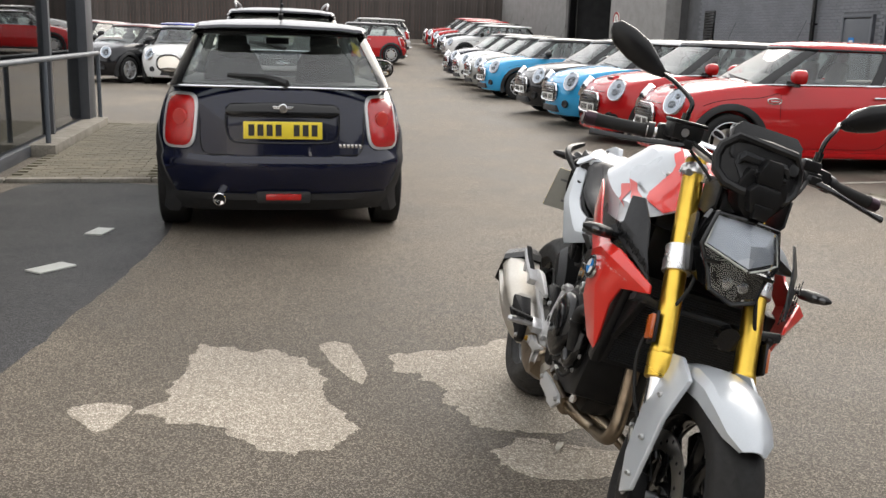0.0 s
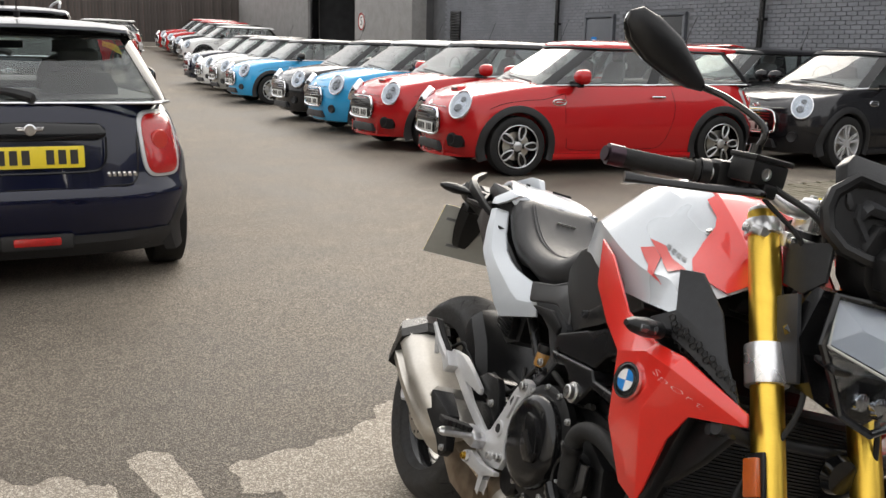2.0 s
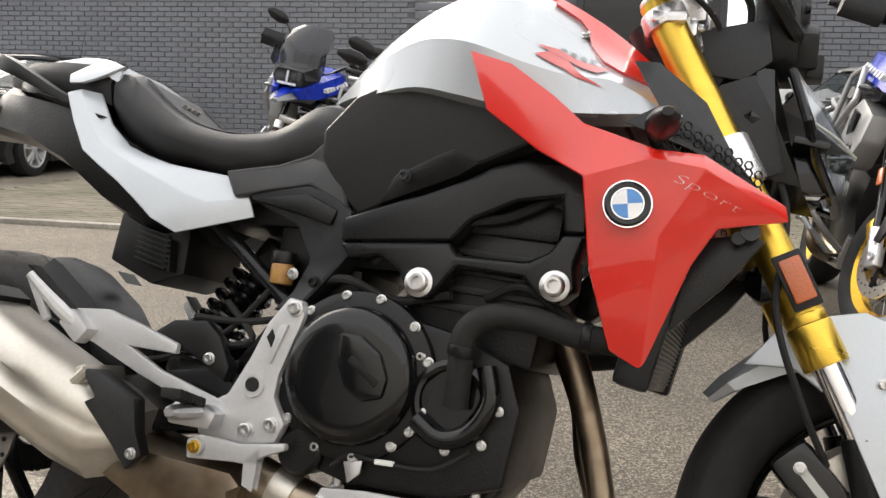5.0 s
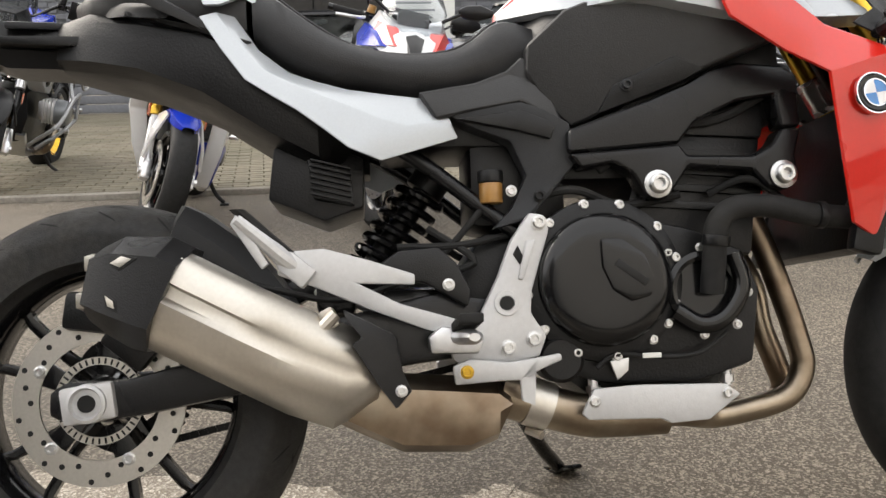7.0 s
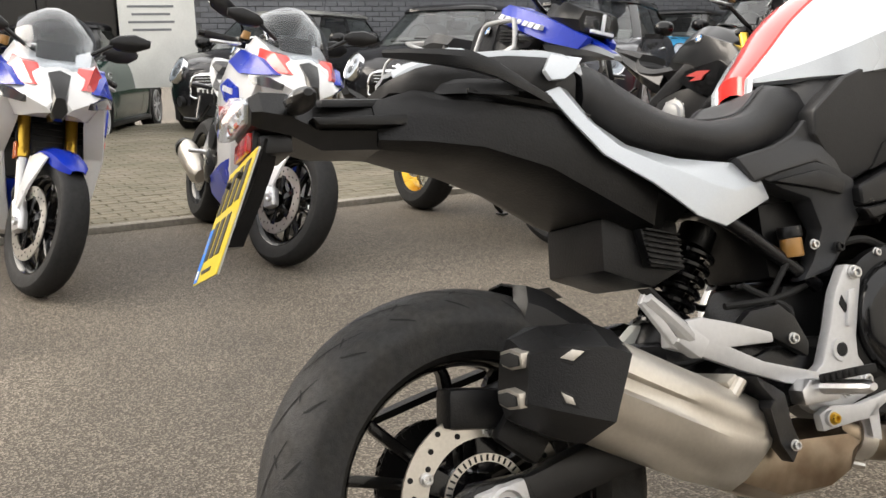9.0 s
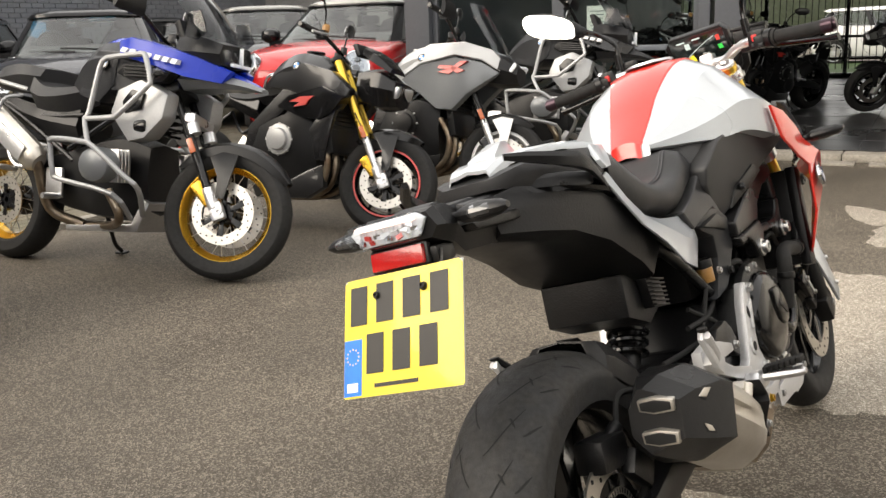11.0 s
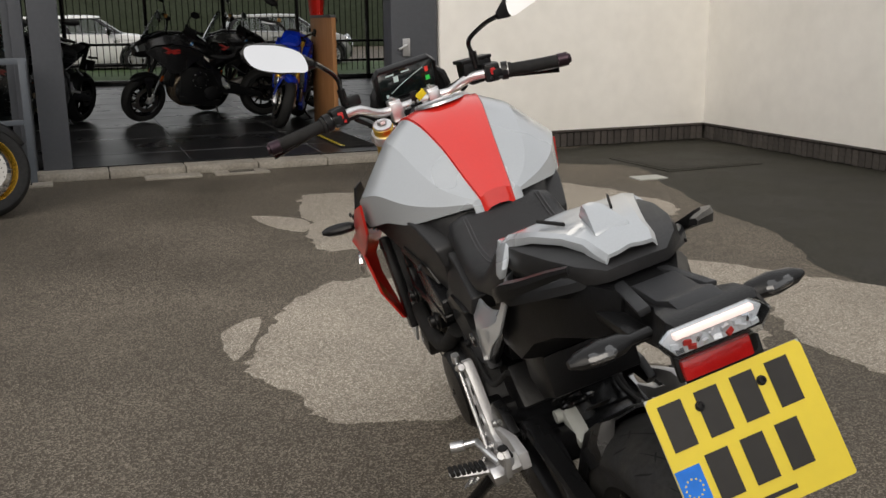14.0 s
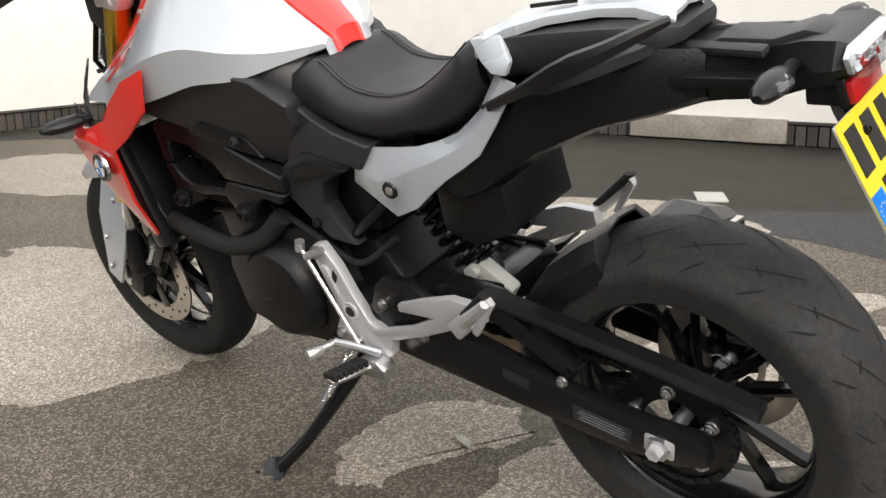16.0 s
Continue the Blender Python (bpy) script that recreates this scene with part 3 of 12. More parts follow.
# pale dried areas in the damp asphalt
DRY = [
    [(-1.32, 0.70), (-1.23, 0.95), (-1.24, 1.28), (-1.22, 1.47), (-0.86, 1.40), (-0.73, 1.16), (-0.66, 0.74), (-0.65, 0.50), (-0.75, 0.37), (-1.00, 0.33), (-1.10, 0.48)],
    [(-1.62, 0.79), (-1.51, 0.86), (-1.40, 0.77), (-1.49, 0.57)],
    [(-0.70, 1.45), (-0.58, 1.45), (-0.52, 1.07), (-0.56, 0.94), (-0.63, 1.15)],
    [(-0.36, 1.31), (0.08, 1.48), (0.35, 1.62), (0.55, 1.2), (0.35, 0.55), (-0.08, 0.44), (-0.20, 0.56), (-0.31, 1.05)],
    [(-0.13, 0.34), (0.05, 0.36), (0.36, 0.13), (0.20, 0.02), (-0.06, 0.0), (-0.16, 0.15)],
    [(0.62, -1.30), (0.54, -1.68), (0.21, -2.29), (0.0, -2.41), (-0.36, -2.30), (-0.66, -2.24), (-0.70, -1.30), (-0.55, -0.80), (-0.19, -0.66), (0.02, -0.66), (0.30, -0.70), (0.52, -0.93)],
    [(0.65, -1.81), (0.48, -1.98), (0.52, -1.72), (0.67, -1.49)],
    [(-0.36, -4.83), (-0.94, -4.81), (-1.3, -4.60), (-1.15, -3.9), (-0.61, -2.98), (-0.33, -3.05), (-0.12, -3.23), (-0.26, -4.07)],
    [(0.11, -4.25), (0.05, -3.85), (-0.12, -3.62), (-0.2, -4.0)],
    [(-1.5, -4.70), (-2.22, -4.86), (-2.66, -3.9), (-2.62, -3.31), (-2.1, -3.18), (-1.39, -3.25), (-1.30, -4.0)],
    [(-0.92, -2.24), (-1.33, -2.25), (-1.45, -1.9), (-1.52, -1.3), (-1.30, -0.79), (-0.71, -0.91), (-0.72, -1.30)],
    [(-1.60, -2.22), (-1.78, -2.20), (-2.5, -1.2), (-2.75, -0.35), (-2.2, 0.4), (-1.75, 0.2), (-1.5, -0.7), (-1.68, -1.3)],
]
for i, o in enumerate(DRY):
    setting("dry_patch", flat_patch(blob(o, 3.1 * i + 1, 0.085 if len(o) > 5 else 0.022, 16), 0.0008 + 0.0001 * i), M["asphalt_dry"], "pale dried patch in the damp asphalt", "patch")

# darker made-up strip by the showroom side, and the damp edge along the white wall
setting("dark_strip", flat_patch(blob([(-1.60, 5.4), (-1.61, 3.67), (-1.75, 2.64), (-1.97, 1.21), (-2.6, -0.2), (-3.1, 0.8), (-3.1, 3.4), (-3.0, 6.0), (-2.0, 6.2)], 5, 0.03, 14), 0.0012), M["asphalt_new"], "dark newer asphalt along the showroom", "asphalt")
setting("damp_edge", flat_patch(blob([(-2.15, -6.4), (-3.0, -5.45), (-3.36, -5.03), (-2.9, -3.5), (-2.72, -2.4), (-2.35, -1.5), (-2.75, -0.1), (-3.3, 1.2), (-4.0, 2.6), (-5.08, 2.6), (-5.08, -1), (-5.08, -6.4), (-3.5, -6.42)], 9, 0.05, 14), 0.0014), M["asphalt_moss"], "dark mossy asphalt at the foot of the wall", "asphalt")
for i, (x, y, r, s) in enumerate([(-3.15, -4.49, 0.26, 0.17), (-3.0, -0.25, 0.24, 0.15), (-2.13, 2.97, 0.25, 0.13), (-2.03, 4.02, 0.22, 0.12)]):
    setting("metal_cover", box((x, y, 0.006), (r, s, 0.012), 0.004, (0, 0, 25 * i)), M["plate_back"], "flat grey metal cover set in asphalt", "cover")
setting("manhole_cover", merge(box((-3.95, -5.15, 0.004), (1.0, 0.9, 0.008), 0.002, (0, 0, 3)), box((-3.95, -5.15, 0.008), (0.9, 0.8, 0.008), 0.002, (0, 0, 3))), M["asphalt_moss"], "mossy square manhole cover in asphalt", "cover")
leaf = part("leaf", skin([(0, 0, 0.004), (0.05, 0.012, 0.008), (0.085, 0.03, 0.005), (0.06, 0.04, 0.009), (0.02, 0.025, 0.006)], [(0, 1, 2, 3, 4)], (0, 0, 0.001), 0), M["line_paint"], at=pose(0.03, 0.21, 0.003, 0, 0, 40))
tagged(leaf, "small pale dry leaf lying on asphalt", "leaf")

# ---- showroom front ----
YF = -6.62
WALL_TOP = 4.2


def walls():
    # rendered white walls with thickness
    setting("wall_return", box((-3.62, -6.63, 2.16), (3.02, 0.30, 3.98), 0.003), M["render_white"], "white rendered wall above a dark brick plinth", "wall")
    setting("wall_white", box((-5.26, -1.4, 2.16), (0.30, 10.7, 3.98), 0.003), M["render_white"], "long white rendered wall above a dark brick plinth", "wall")
    setting("wall_backing", merge(box((-3.62, -6.645, 0.07), (3.02, 0.25, 0.19), 0), box((-5.275, -1.4, 0.07), (0.25, 10.7, 0.19), 0)), M["mortar"], "mortar backing of the brick plinth", "wall")
    setting("plinth_capping", merge(box((-3.60, -6.475, 0.163), (3.02, 0.035, 0.020), 0.004), box((-5.105, -1.4, 0.163), (0.035, 10.14, 0.020), 0.004)), M["brick_dark"], "dark capping strip over the brick plinth", "trim")


walls()
vent = thing("wall_vent", "white painted plaster panel low on the wall", "vent", pose(-5.09, -1.02, 0.0), kind="structure")
part("panel", box((0, 0, 0.10), (0.04, 1.15, 0.17), 0.006), M["concrete"], vent)

# steel pillars and glazing of the front
def pillar(x0, x1, name, label):
    c = (x0 + x1) / 2
    w = x1 - x0
    bm = merge(box((c, YF, 2.1), (w, 0.24, 4.2), 0.008), box((c, YF + 0.125, 0.03), (w + 0.04, 0.03, 0.06), 0.004))
    return setting(name, bm, M["frame_grey"], label, "pillar")


pillar(-2.09, -1.64, "pillar_1", "dark grey painted steel door pillar")
pillar(1.20, 1.43, "pillar_2", "dark grey steel door frame post")
pillar(4.28, 4.56, "pillar_3", "dark grey steel corner post of the glazing")
pillar(1.47, 1.57, "pillar_4", "slim dark grey glazing post")
lock = thing("door_closer", "small worn steel latch on the door pillar", "latch", pose(-1.78, YF + 0.125, 1.02))
part("plate", box((0, 0.008, 0), (0.07, 0.016, 0.16), 0.004), M["aluminium"], lock)
part("lever", rod((0, 0.02, 0.02), (0.09, 0.05, -0.02), 0.012), M["bolt_steel"], lock)

setting("sill", merge(*[box((-1.55 + 0.62 * i + 0.3, YF + 0.22, 0.035), (0.612, 0.26, 0.07), 0.012, (0, 0, random.uniform(-0.4, 0.4))) for i in range(10)]), M["concrete"], "worn stone door sill in front of the showroom", "sill")
setting("gutter_strip", merge(*[box((x, YF + 0.46, 0.008), (w, 0.19, 0.02), 0.006, (0, 0, random.uniform(-1, 1))) for x, w in ((-0.15, 0.46), (0.42, 0.46), (1.62, 0.52), (2.6, 0.5), (3.6, 0.5))]), M["concrete"], "concrete drain slabs in front of the sill", "slab")
setting("drain_grate", merge(*[box((-0.15 + dx, YF + 0.46, 0.02), (0.012, 0.10, 0.006), 0) for dx in [0.02 * k for k in range(-5, 6)]] + [box((1.62 + dx, YF + 0.46, 0.02), (0.012, 0.10, 0.006), 0) for dx in [0.02 * k for k in range(-5, 6)]]), M["gloss_black"], "small dark drain gratings", "drain")

# glazing between the posts
def window(name, x0, x1, z0, z1, y, label):
    w = thing(name, label, "window", pose((x0 + x1) / 2, y, z0), kind="structure")
    bw = (x1 - x0) / 2
    h = z1 - z0
    fr = merge(box((0, 0, 0.05), (2 * bw, 0.09, 0.10), 0.004), box((0, 0, h - 0.05), (2 * bw, 0.09, 0.10), 0.004), box((-bw + 0.03, 0, h / 2), (0.06, 0.09, h - 0.2), 0.004), box((bw - 0.03, 0, h / 2), (0.06, 0.09, h - 0.2), 0.004))
    part("window_frame", fr, M["frame_grey"], w)
    p = part("pane", box((0, 0, h / 2), (2 * bw - 0.1, 0.012, h - 0.18), 0), M["pane"], w)
    p.visible_shadow = False
    return w


for i, (a, b) in enumerate([(1.57, 2.92), (2.92, 4.28)]):
    window("window_%d" % (i + 1), a, b, 0.12, 3.6, YF, "tall showroom window in a dark grey frame")
setting("glazing_plinth", box((2.92, YF, 0.06), (2.74, 0.2, 0.12), 0.005), M["frame_grey"], "dark grey plinth below the glazing", "plinth")
setting("front_lintel", box((1.2, YF, 3.9), (6.7, 0.26, 0.6), 0.005), M["frame_grey"], "dark grey lintel over the showroom front", "lintel")
# side glazing round the corner and back of the showroom
setting("side_wall", box((4.45, -12.3, 2.0), (0.14, 11.1, 4.0), 0.004), M["frame_grey"], "dark side wall of the showroom", "wall")
setting("showroom_floor", box((-2.0, -12.4, 0.03), (12.8, 11.5, 0.06), 0), M["floor_tile"], "dark polished tile floor of the showroom", "floor")
joints = [box((-7 + 1.2 * i, -12.4, 0.0605), (0.008, 11.5, 0.003), 0) for i in range(9)] + [box((-2, -7.4 - 1.2 * i, 0.0605), (12.8, 0.008, 0.003), 0) for i in range(9)]
setting("floor_joint", merge(*joints), M["mortar_grey"], "thin grey joints between floor tiles", "floor")
# Ceiling and inner wall carry the showroom's shade in their near-black colour.
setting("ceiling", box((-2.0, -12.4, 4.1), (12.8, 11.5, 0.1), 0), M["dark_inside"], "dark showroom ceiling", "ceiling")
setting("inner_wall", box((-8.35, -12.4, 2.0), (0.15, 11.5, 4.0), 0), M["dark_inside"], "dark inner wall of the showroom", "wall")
setting("roof_slab", box((-2.0, -12.4, 4.35), (13.4, 12.0, 0.25), 0.02), M["frame_grey"], "flat roof edge of the showroom", "roof")
# hazard-striped mat by the door
matt = thing("door_mat", "black floor mat with yellow hazard edge", "mat", pose(-1.42, -7.6, 0.062))
part("mat", box((0, 0, 0.005), (0.36, 1.3, 0.01), 0.003), M["rubber"], matt)
stripe = part("stripe", box((0, 0, 0.011), (0.03, 0.05, 0.002), 0), M["plate_yellow"], matt, at=pose(0.14, -0.6, 0, 0, 0, 30))
for i in range(1, 14):
    again(stripe, matt, pose(0.14, -0.6 + 0.09 * i, 0, 0, 0, 30))
board = thing("plywood_panel", "varnished brown wooden display panel", "panel", pose(-1.62, -9.0, 0.06))
part("board", box((0, 0, 0.62), (0.05, 1.0, 1.24), 0.006), M["plywood"], board)
part("edge_strip", box((0, 0, 1.255), (0.06, 1.0, 0.03), 0.004), M["frame_grey"], board)
red_cloth = thing("red_jacket", "red cloth hanging above the panel", "cloth", pose(-1.7, -9.6, 0.06))
part("cloth", loft([[(0.10 * math.cos(a) * k, 0.22 * math.sin(a) * k, z) for a in [2 * math.pi * j / 12 for j in range(12)]] for z, k in ((1.25, 0.8), (1.5, 1.0), (1.8, 0.9), (1.95, 0.4))]), M["paint_red"], red_cloth)

# rear of the showroom: window wall to grass, railings and cars
# The wide top panel is added out of view to limit sky light coming in.
setting("rear_frame", merge(*[box((-7.8 + 1.5 * i, -17.9, 2), (0.07, 0.09, 4), 0.003) for i in range(9)] + [box((-2, -17.9, 0.1), (12.6, 0.09, 0.12), 0.003), box((-2, -17.9, 0.85), (12.6, 0.07, 0.05), 0.003), box((-2, -17.95, 3.2), (12.6, 0.09, 1.8), 0.003)]), M["gloss_black"], "black frames of the rear glazing", "frame")
setting("lawn", box((-3, -22.5, 0.03), (14.5, 7.5, 0.06), 0), M["grass"], "strip of mown grass behind the showroom", "grass")
rail = thing("boundary_railing", "black vertical bar railing behind the grass", "railing", pose(0, -21.5, 0.05), kind="structure")
part("rail", merge(box((-2, 0, 1.75), (26, 0.05, 0.06), 0), box((-2, 0, 0.25), (26, 0.05, 0.06), 0)), M["gloss_black"], rail)
bar = part("bar", rod((0, 0, 0), (0, 0, 1.95), 0.011, 6), M["gloss_black"], rail, at=pose(-14, 0, 0))
for i in range(1, 170):
    again(bar, rail, pose(-14 + 0.14 * i, 0, 0))

# barrier of square steel tube by the door
def barrier(m):
    t = thing("steel_barrier", "blue-grey painted tubular steel guard rail", "barrier", m, kind="structure")
    part("rail", box((0.35, 0, 0.98), (0.78, 0.05, 0.05), 0.006), M["rail_grey"], t)
    part("rail", box((0.35, 0, 0.50), (0.70, 0.04, 0.04), 0.006), M["rail_grey"], t)
    for x in (0, 0.70):
        part("post", box((x, 0, 0.5), (0.055, 0.055, 1.0), 0.006), M["rail_grey"], t)
    return t


barrier(pose(1.50, YF + 0.36, 0, 0, 0, 2))
notice = thing("notice", "white paper notice inside the window", "notice", pose(2.55, YF - 0.03, 1.22))
part("sheet", box((0, 0, 0), (0.21, 0.004, 0.30), 0), M["plate_white"], notice)
for i in range(7):
    part("bar", box((0, 0.004, 0.10 - 0.033 * i), (0.15 - 0.02 * (i % 3), 0.002, 0.010), 0), M["decal_grey"], notice)

# ---- grey painted brick building beyond the parked cars ----
XW = 12.2
setting("wall_grey", merge(box((XW + 0.2, 14.6, 2.6), (0.36, 23.2, 5.2), 0), box((XW + 0.2, 1.1, 2.6), (0.36, 1.3, 5.2), 0), box((XW + 0.2, -9.0, 2.6), (0.36, 14, 5.2), 0), box((XW + 0.2, 2.4, 4.2), (0.36, 1.4, 2.0), 0)), M["mortar_grey"], "grey painted brick workshop wall", "wall")
setting("wall_block", merge(box((11.6, 28.4, 2.8), (0.5, 4.9, 5.6), 0.01), box((11.6, 41.6, 3.2), (0.5, 11.0, 6.4), 0.01)), M["block_wall"], "rough grey blockwork pier of the workshop", "wall")
# Near-black sheets stand for the shade inside the workshop opening.
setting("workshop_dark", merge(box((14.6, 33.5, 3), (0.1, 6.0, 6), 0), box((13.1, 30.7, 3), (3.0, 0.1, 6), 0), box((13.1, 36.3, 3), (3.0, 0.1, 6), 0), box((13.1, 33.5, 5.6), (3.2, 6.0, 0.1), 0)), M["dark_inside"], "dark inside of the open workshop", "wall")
setting("workshop_frame", merge(box((11.6, 30.96, 2.7), (0.3, 0.2, 5.4), 0.01), box((11.6, 36.0, 2.7), (0.3, 0.2, 5.4), 0.01), box((11.6, 33.5, 5.3), (0.3, 5.2, 0.5), 0.01)), M["gloss_black"], "black posts of the workshop opening", "frame")
strip_lamp = thing("strip_light", "lit fluorescent strip light in the workshop", "lamp", pose(13.2, 33.2, 4.0))
part("tube", rod((0, -0.7, 0), (0, 0.7, 0), 0.04, 10), emission_material("strip_lit", (1.0, 0.93, 0.70), 5.0), strip_lamp)
part("housing", box((0, 0, 0.07), (0.12, 1.5, 0.06), 0.005), M["plate_white"], strip_lamp)

def steel_door(y, w, mat, label):
    d = thing("steel_door", label, "door", pose(XW, y, 0), kind="structure")
    part("leaf", box((-0.01, 0, 1.05), (0.06, w, 2.1), 0.006), mat, d)
    part("door_frame", merge(box((-0.015, -w / 2 - 0.04, 1.07), (0.09, 0.07, 2.14), 0.004), box((-0.015, w / 2 + 0.04, 1.07), (0.09, 0.07, 2.14), 0.004), box((-0.015, 0, 2.16), (0.09, w + 0.15, 0.07), 0.004)), M["frame_grey"], d)
    part("handle", box((-0.06, w / 2 - 0.12, 1.05), (0.05, 0.03, 0.14), 0.006), M["aluminium"], d)
    return d


steel_door(17.2, 1.0, M["frame_grey"], "dark grey steel door with a blue notice")
steel_door(15.2, 1.9, M["gloss_black"], "pair of black steel doors")
blue_note = thing("door_notice", "small blue and white notice on the steel door", "notice", pose(XW - 0.05, 17.35, 1.55))
part("sheet", box((0, 0, 0), (0.006, 0.2, 0.28), 0), M["badge_blue"], blue_note)
part("bar", box((-0.004, 0, 0.05), (0.004, 0.14, 0.06), 0), M["plate_white"], blue_note)
louvre = thing("wall_louvre", "black slatted louvre in the grey wall", "louvre", pose(XW, 24.6, 1.5), kind="structure")
part("frame", box((-0.01, 0, 0.45), (0.06, 0.62, 1.0), 0.005), M["gloss_black"], louvre)
slat = part("slat", box((-0.045, 0, 0), (0.03, 0.56, 0.05), 0.002, (0, 35, 0)), M["car_black_trim"], louvre, at=pose(0, 0, 0.02))
for i in range(1, 12):
    again(slat, louvre, pose(0, 0, 0.02 + 0.08 * i))
for y in (12.0, 18.9):
    dp = thing("drainpipe", "black cast drainpipe on the grey wall", "pipe", pose(XW - 0.1, y, 0), kind="structure")
    part("pipe", rod((0, 0, 0), (0, 0, 5), 0.055, 12), M["gloss_black"], dp)
    for z in (0.8, 2.0, 3.4):
        part("bracket", box((0.02, 0, z), (0.12, 0.16, 0.05), 0.004), M["gloss_black"], dp)
sign = thing("speed_sign", "round white sign with red ring and number 5", "sign", pose(11.33, 30.1, 2.2))
part("disc", lathe([(0, 0.0), (0, 0.30), (-0.02, 0.30), (-0.02, 0.0)], 32), M["plate_white"], sign)
part("ring", lathe([(-0.022, 0.24), (-0.03, 0.24), (-0.03, 0.30), (-0.022, 0.30)], 32, closed=True), M["lens_red"], sign)
txt = bpy.data.curves.new("number", "FONT")
txt.body = "5"
txt.size = 0.42
txt.align_x = txt.align_y = "CENTER"
txt.extrude = 0.002
num = new("number", txt)
num.parent = sign
num.matrix_basis = pose(-0.028, 0, 0, 90, 0, -90)
num.data.materials.append(M["ink"])
# roller shutter and glazed black doors at the near end of the grey building
shutter = thing("roller_shutter", "grey slatted roller shutter door", "shutter", pose(XW - 0.02, 2.4, 0), kind="structure")
slat = part("slat", box((0, 0, 0.06), (0.05, 1.38, 0.115), 0.018), M["brick_grey"], shutter)
for i in range(1, 27):
    again(slat, shutter, pose(0, 0, 0.12 * i))
black_door = thing("glazed_doors", "black framed glazed doors with a white notice", "door", pose(XW - 0.05, -0.2, 0), kind="structure")
part("frame", merge(box((0, 0, 0.1), (0.1, 1.9, 0.2), 0.005), box((0, -0.95, 1.5), (0.1, 0.1, 3.0), 0.005), box((0, 0, 1.5), (0.1, 0.12, 3.0), 0.005), box((0, 0.95, 1.5), (0.1, 0.1, 3.0), 0.005), box((0, 0, 2.95), (0.1, 1.9, 0.1), 0.005)), M["gloss_black"], black_door)
part("pane", box((0.02, 0, 1.5), (0.02, 1.8, 2.7), 0), M["gloss_black"], black_door)
wnote = thing("white_poster", "large white printed poster on the glazed door", "poster", pose(XW - 0.14, -1.6, 1.15))
part("sheet", box((0, 0, 0.1), (0.008, 1.0, 1.3), 0), M["plate_white"], wnote)
for i in range(4):
    part("bar", box((-0.006, 0.08, 0.5 - 0.1 * i), (0.004, 0.6 - 0.1 * (i % 2), 0.03), 0), M["decal_grey"], wnote)

# ---- showroom wing at the far side: glass, rail, pavement ----
setting("wing_wall", merge(box((-3.42, 11.6, 1.9), (0.26, 0.5, 3.8), 0.01), box((-3.42, 7.8, 0.06), (0.12, 8.0, 0.12), 0.004), box((-3.42, 8.6, 3.9), (0.3, 7.2, 0.4), 0.01), box((-3.42, 6.3, 1.9), (0.14, 0.1, 3.8), 0.004), box((-3.42, 9.3, 1.9), (0.14, 0.10, 3.8), 0.004), box((-3.42, 4.0, 1.9), (0.14, 0.10, 3.8), 0.004)), M["frame_grey"], "dark grey frame of the showroom wing", "frame")
for i, (a, b) in enumerate([(4.05, 6.25), (6.35, 9.25), (9.35, 11.35)]):
    p = part("wing_pane", box((-3.42, (a + b) / 2, 1.95), (0.012, b - a, 3.6), 0), M["pane_dark"])
    tagged(p, "large dark reflecting pane of the showroom wing", "window", kind="structure")
    p.visible_shadow = False
# Room surfaces coloured near-black in place of shade behind the glass.
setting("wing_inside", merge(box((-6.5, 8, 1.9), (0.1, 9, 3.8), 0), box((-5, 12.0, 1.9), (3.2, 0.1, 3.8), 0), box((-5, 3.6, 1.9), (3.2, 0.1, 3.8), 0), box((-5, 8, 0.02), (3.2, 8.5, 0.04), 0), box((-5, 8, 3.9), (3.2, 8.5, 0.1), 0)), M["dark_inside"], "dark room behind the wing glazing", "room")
setting("wing_step", box((-3.25, 9.9, 0.06), (0.28, 3.6, 0.13), 0.012), M["concrete"], "pale concrete upstand below the glazing", "kerb")
hr = thing("handrail", "grey painted tubular steel handrail beside the glass", "handrail", pose(-3.22, 0, 0), kind="structure")
part("rail", tube([(0.0, 4.2, 1.02), (0.0, 8.2, 1.02), (0.0, 11.75, 1.02)], 0.03, 12, 2), M["rail_grey"], hr)
for y in (8.3, 11.75):
    part("post", rod((0, y, 0), (0, y, 1.0), 0.028, 12), M["rail_grey"], hr)
    part("collar", lathe([(0, 0.06), (0.02, 0.055), (0.025, 0.03)], 14, (0, y, 0), "z"), M["rail_grey"], hr)
setting("kerb", merge(*[box((-2.55 - 0.62 * i + 0.3, 6.33 - 0.14 * (i * 0.62) * 0.35, 0.012), (0.612, 0.10, 0.05), 0.012, (0, 0, 3)) for i in range(-1, 4)] + [box((-1.78, 6.4 + 0.62 * i + 0.3, 0.010), (0.10, 0.612, 0.045), 0.012) for i in range(10)]), M["concrete"], "narrow worn concrete kerb round the block paving", "kerb")

# ---- far end: timber fence, sheds, trees ----
fence = thing("timber_fence", "tall dark weathered close-board timber fence", "fence", pose(0, 47, 1.15), kind="structure")
part("gravel_board", box((-4, 0, 0.1), (60, 0.06, 0.2), 0), M["concrete"], fence)
plank = part("plank", box((0, 0, 1.25), (0.145, 0.03, 2.3), 0.004), M["wood_fence"], fence, at=pose(-22, 0, 0))
for i in range(1, 260):
    again(plank, fence, pose(-22 + 0.15 * i, 0.008 * (i % 2), random.uniform(-0.03, 0.03)))
shed = thing("brick_factory", "low red brick building behind the fence", "building", pose(0, 62, 0), kind="structure")
part("wall", box((-8, 0, 1.8), (34, 6, 3.6), 0.02), M["brick_red"], shed)
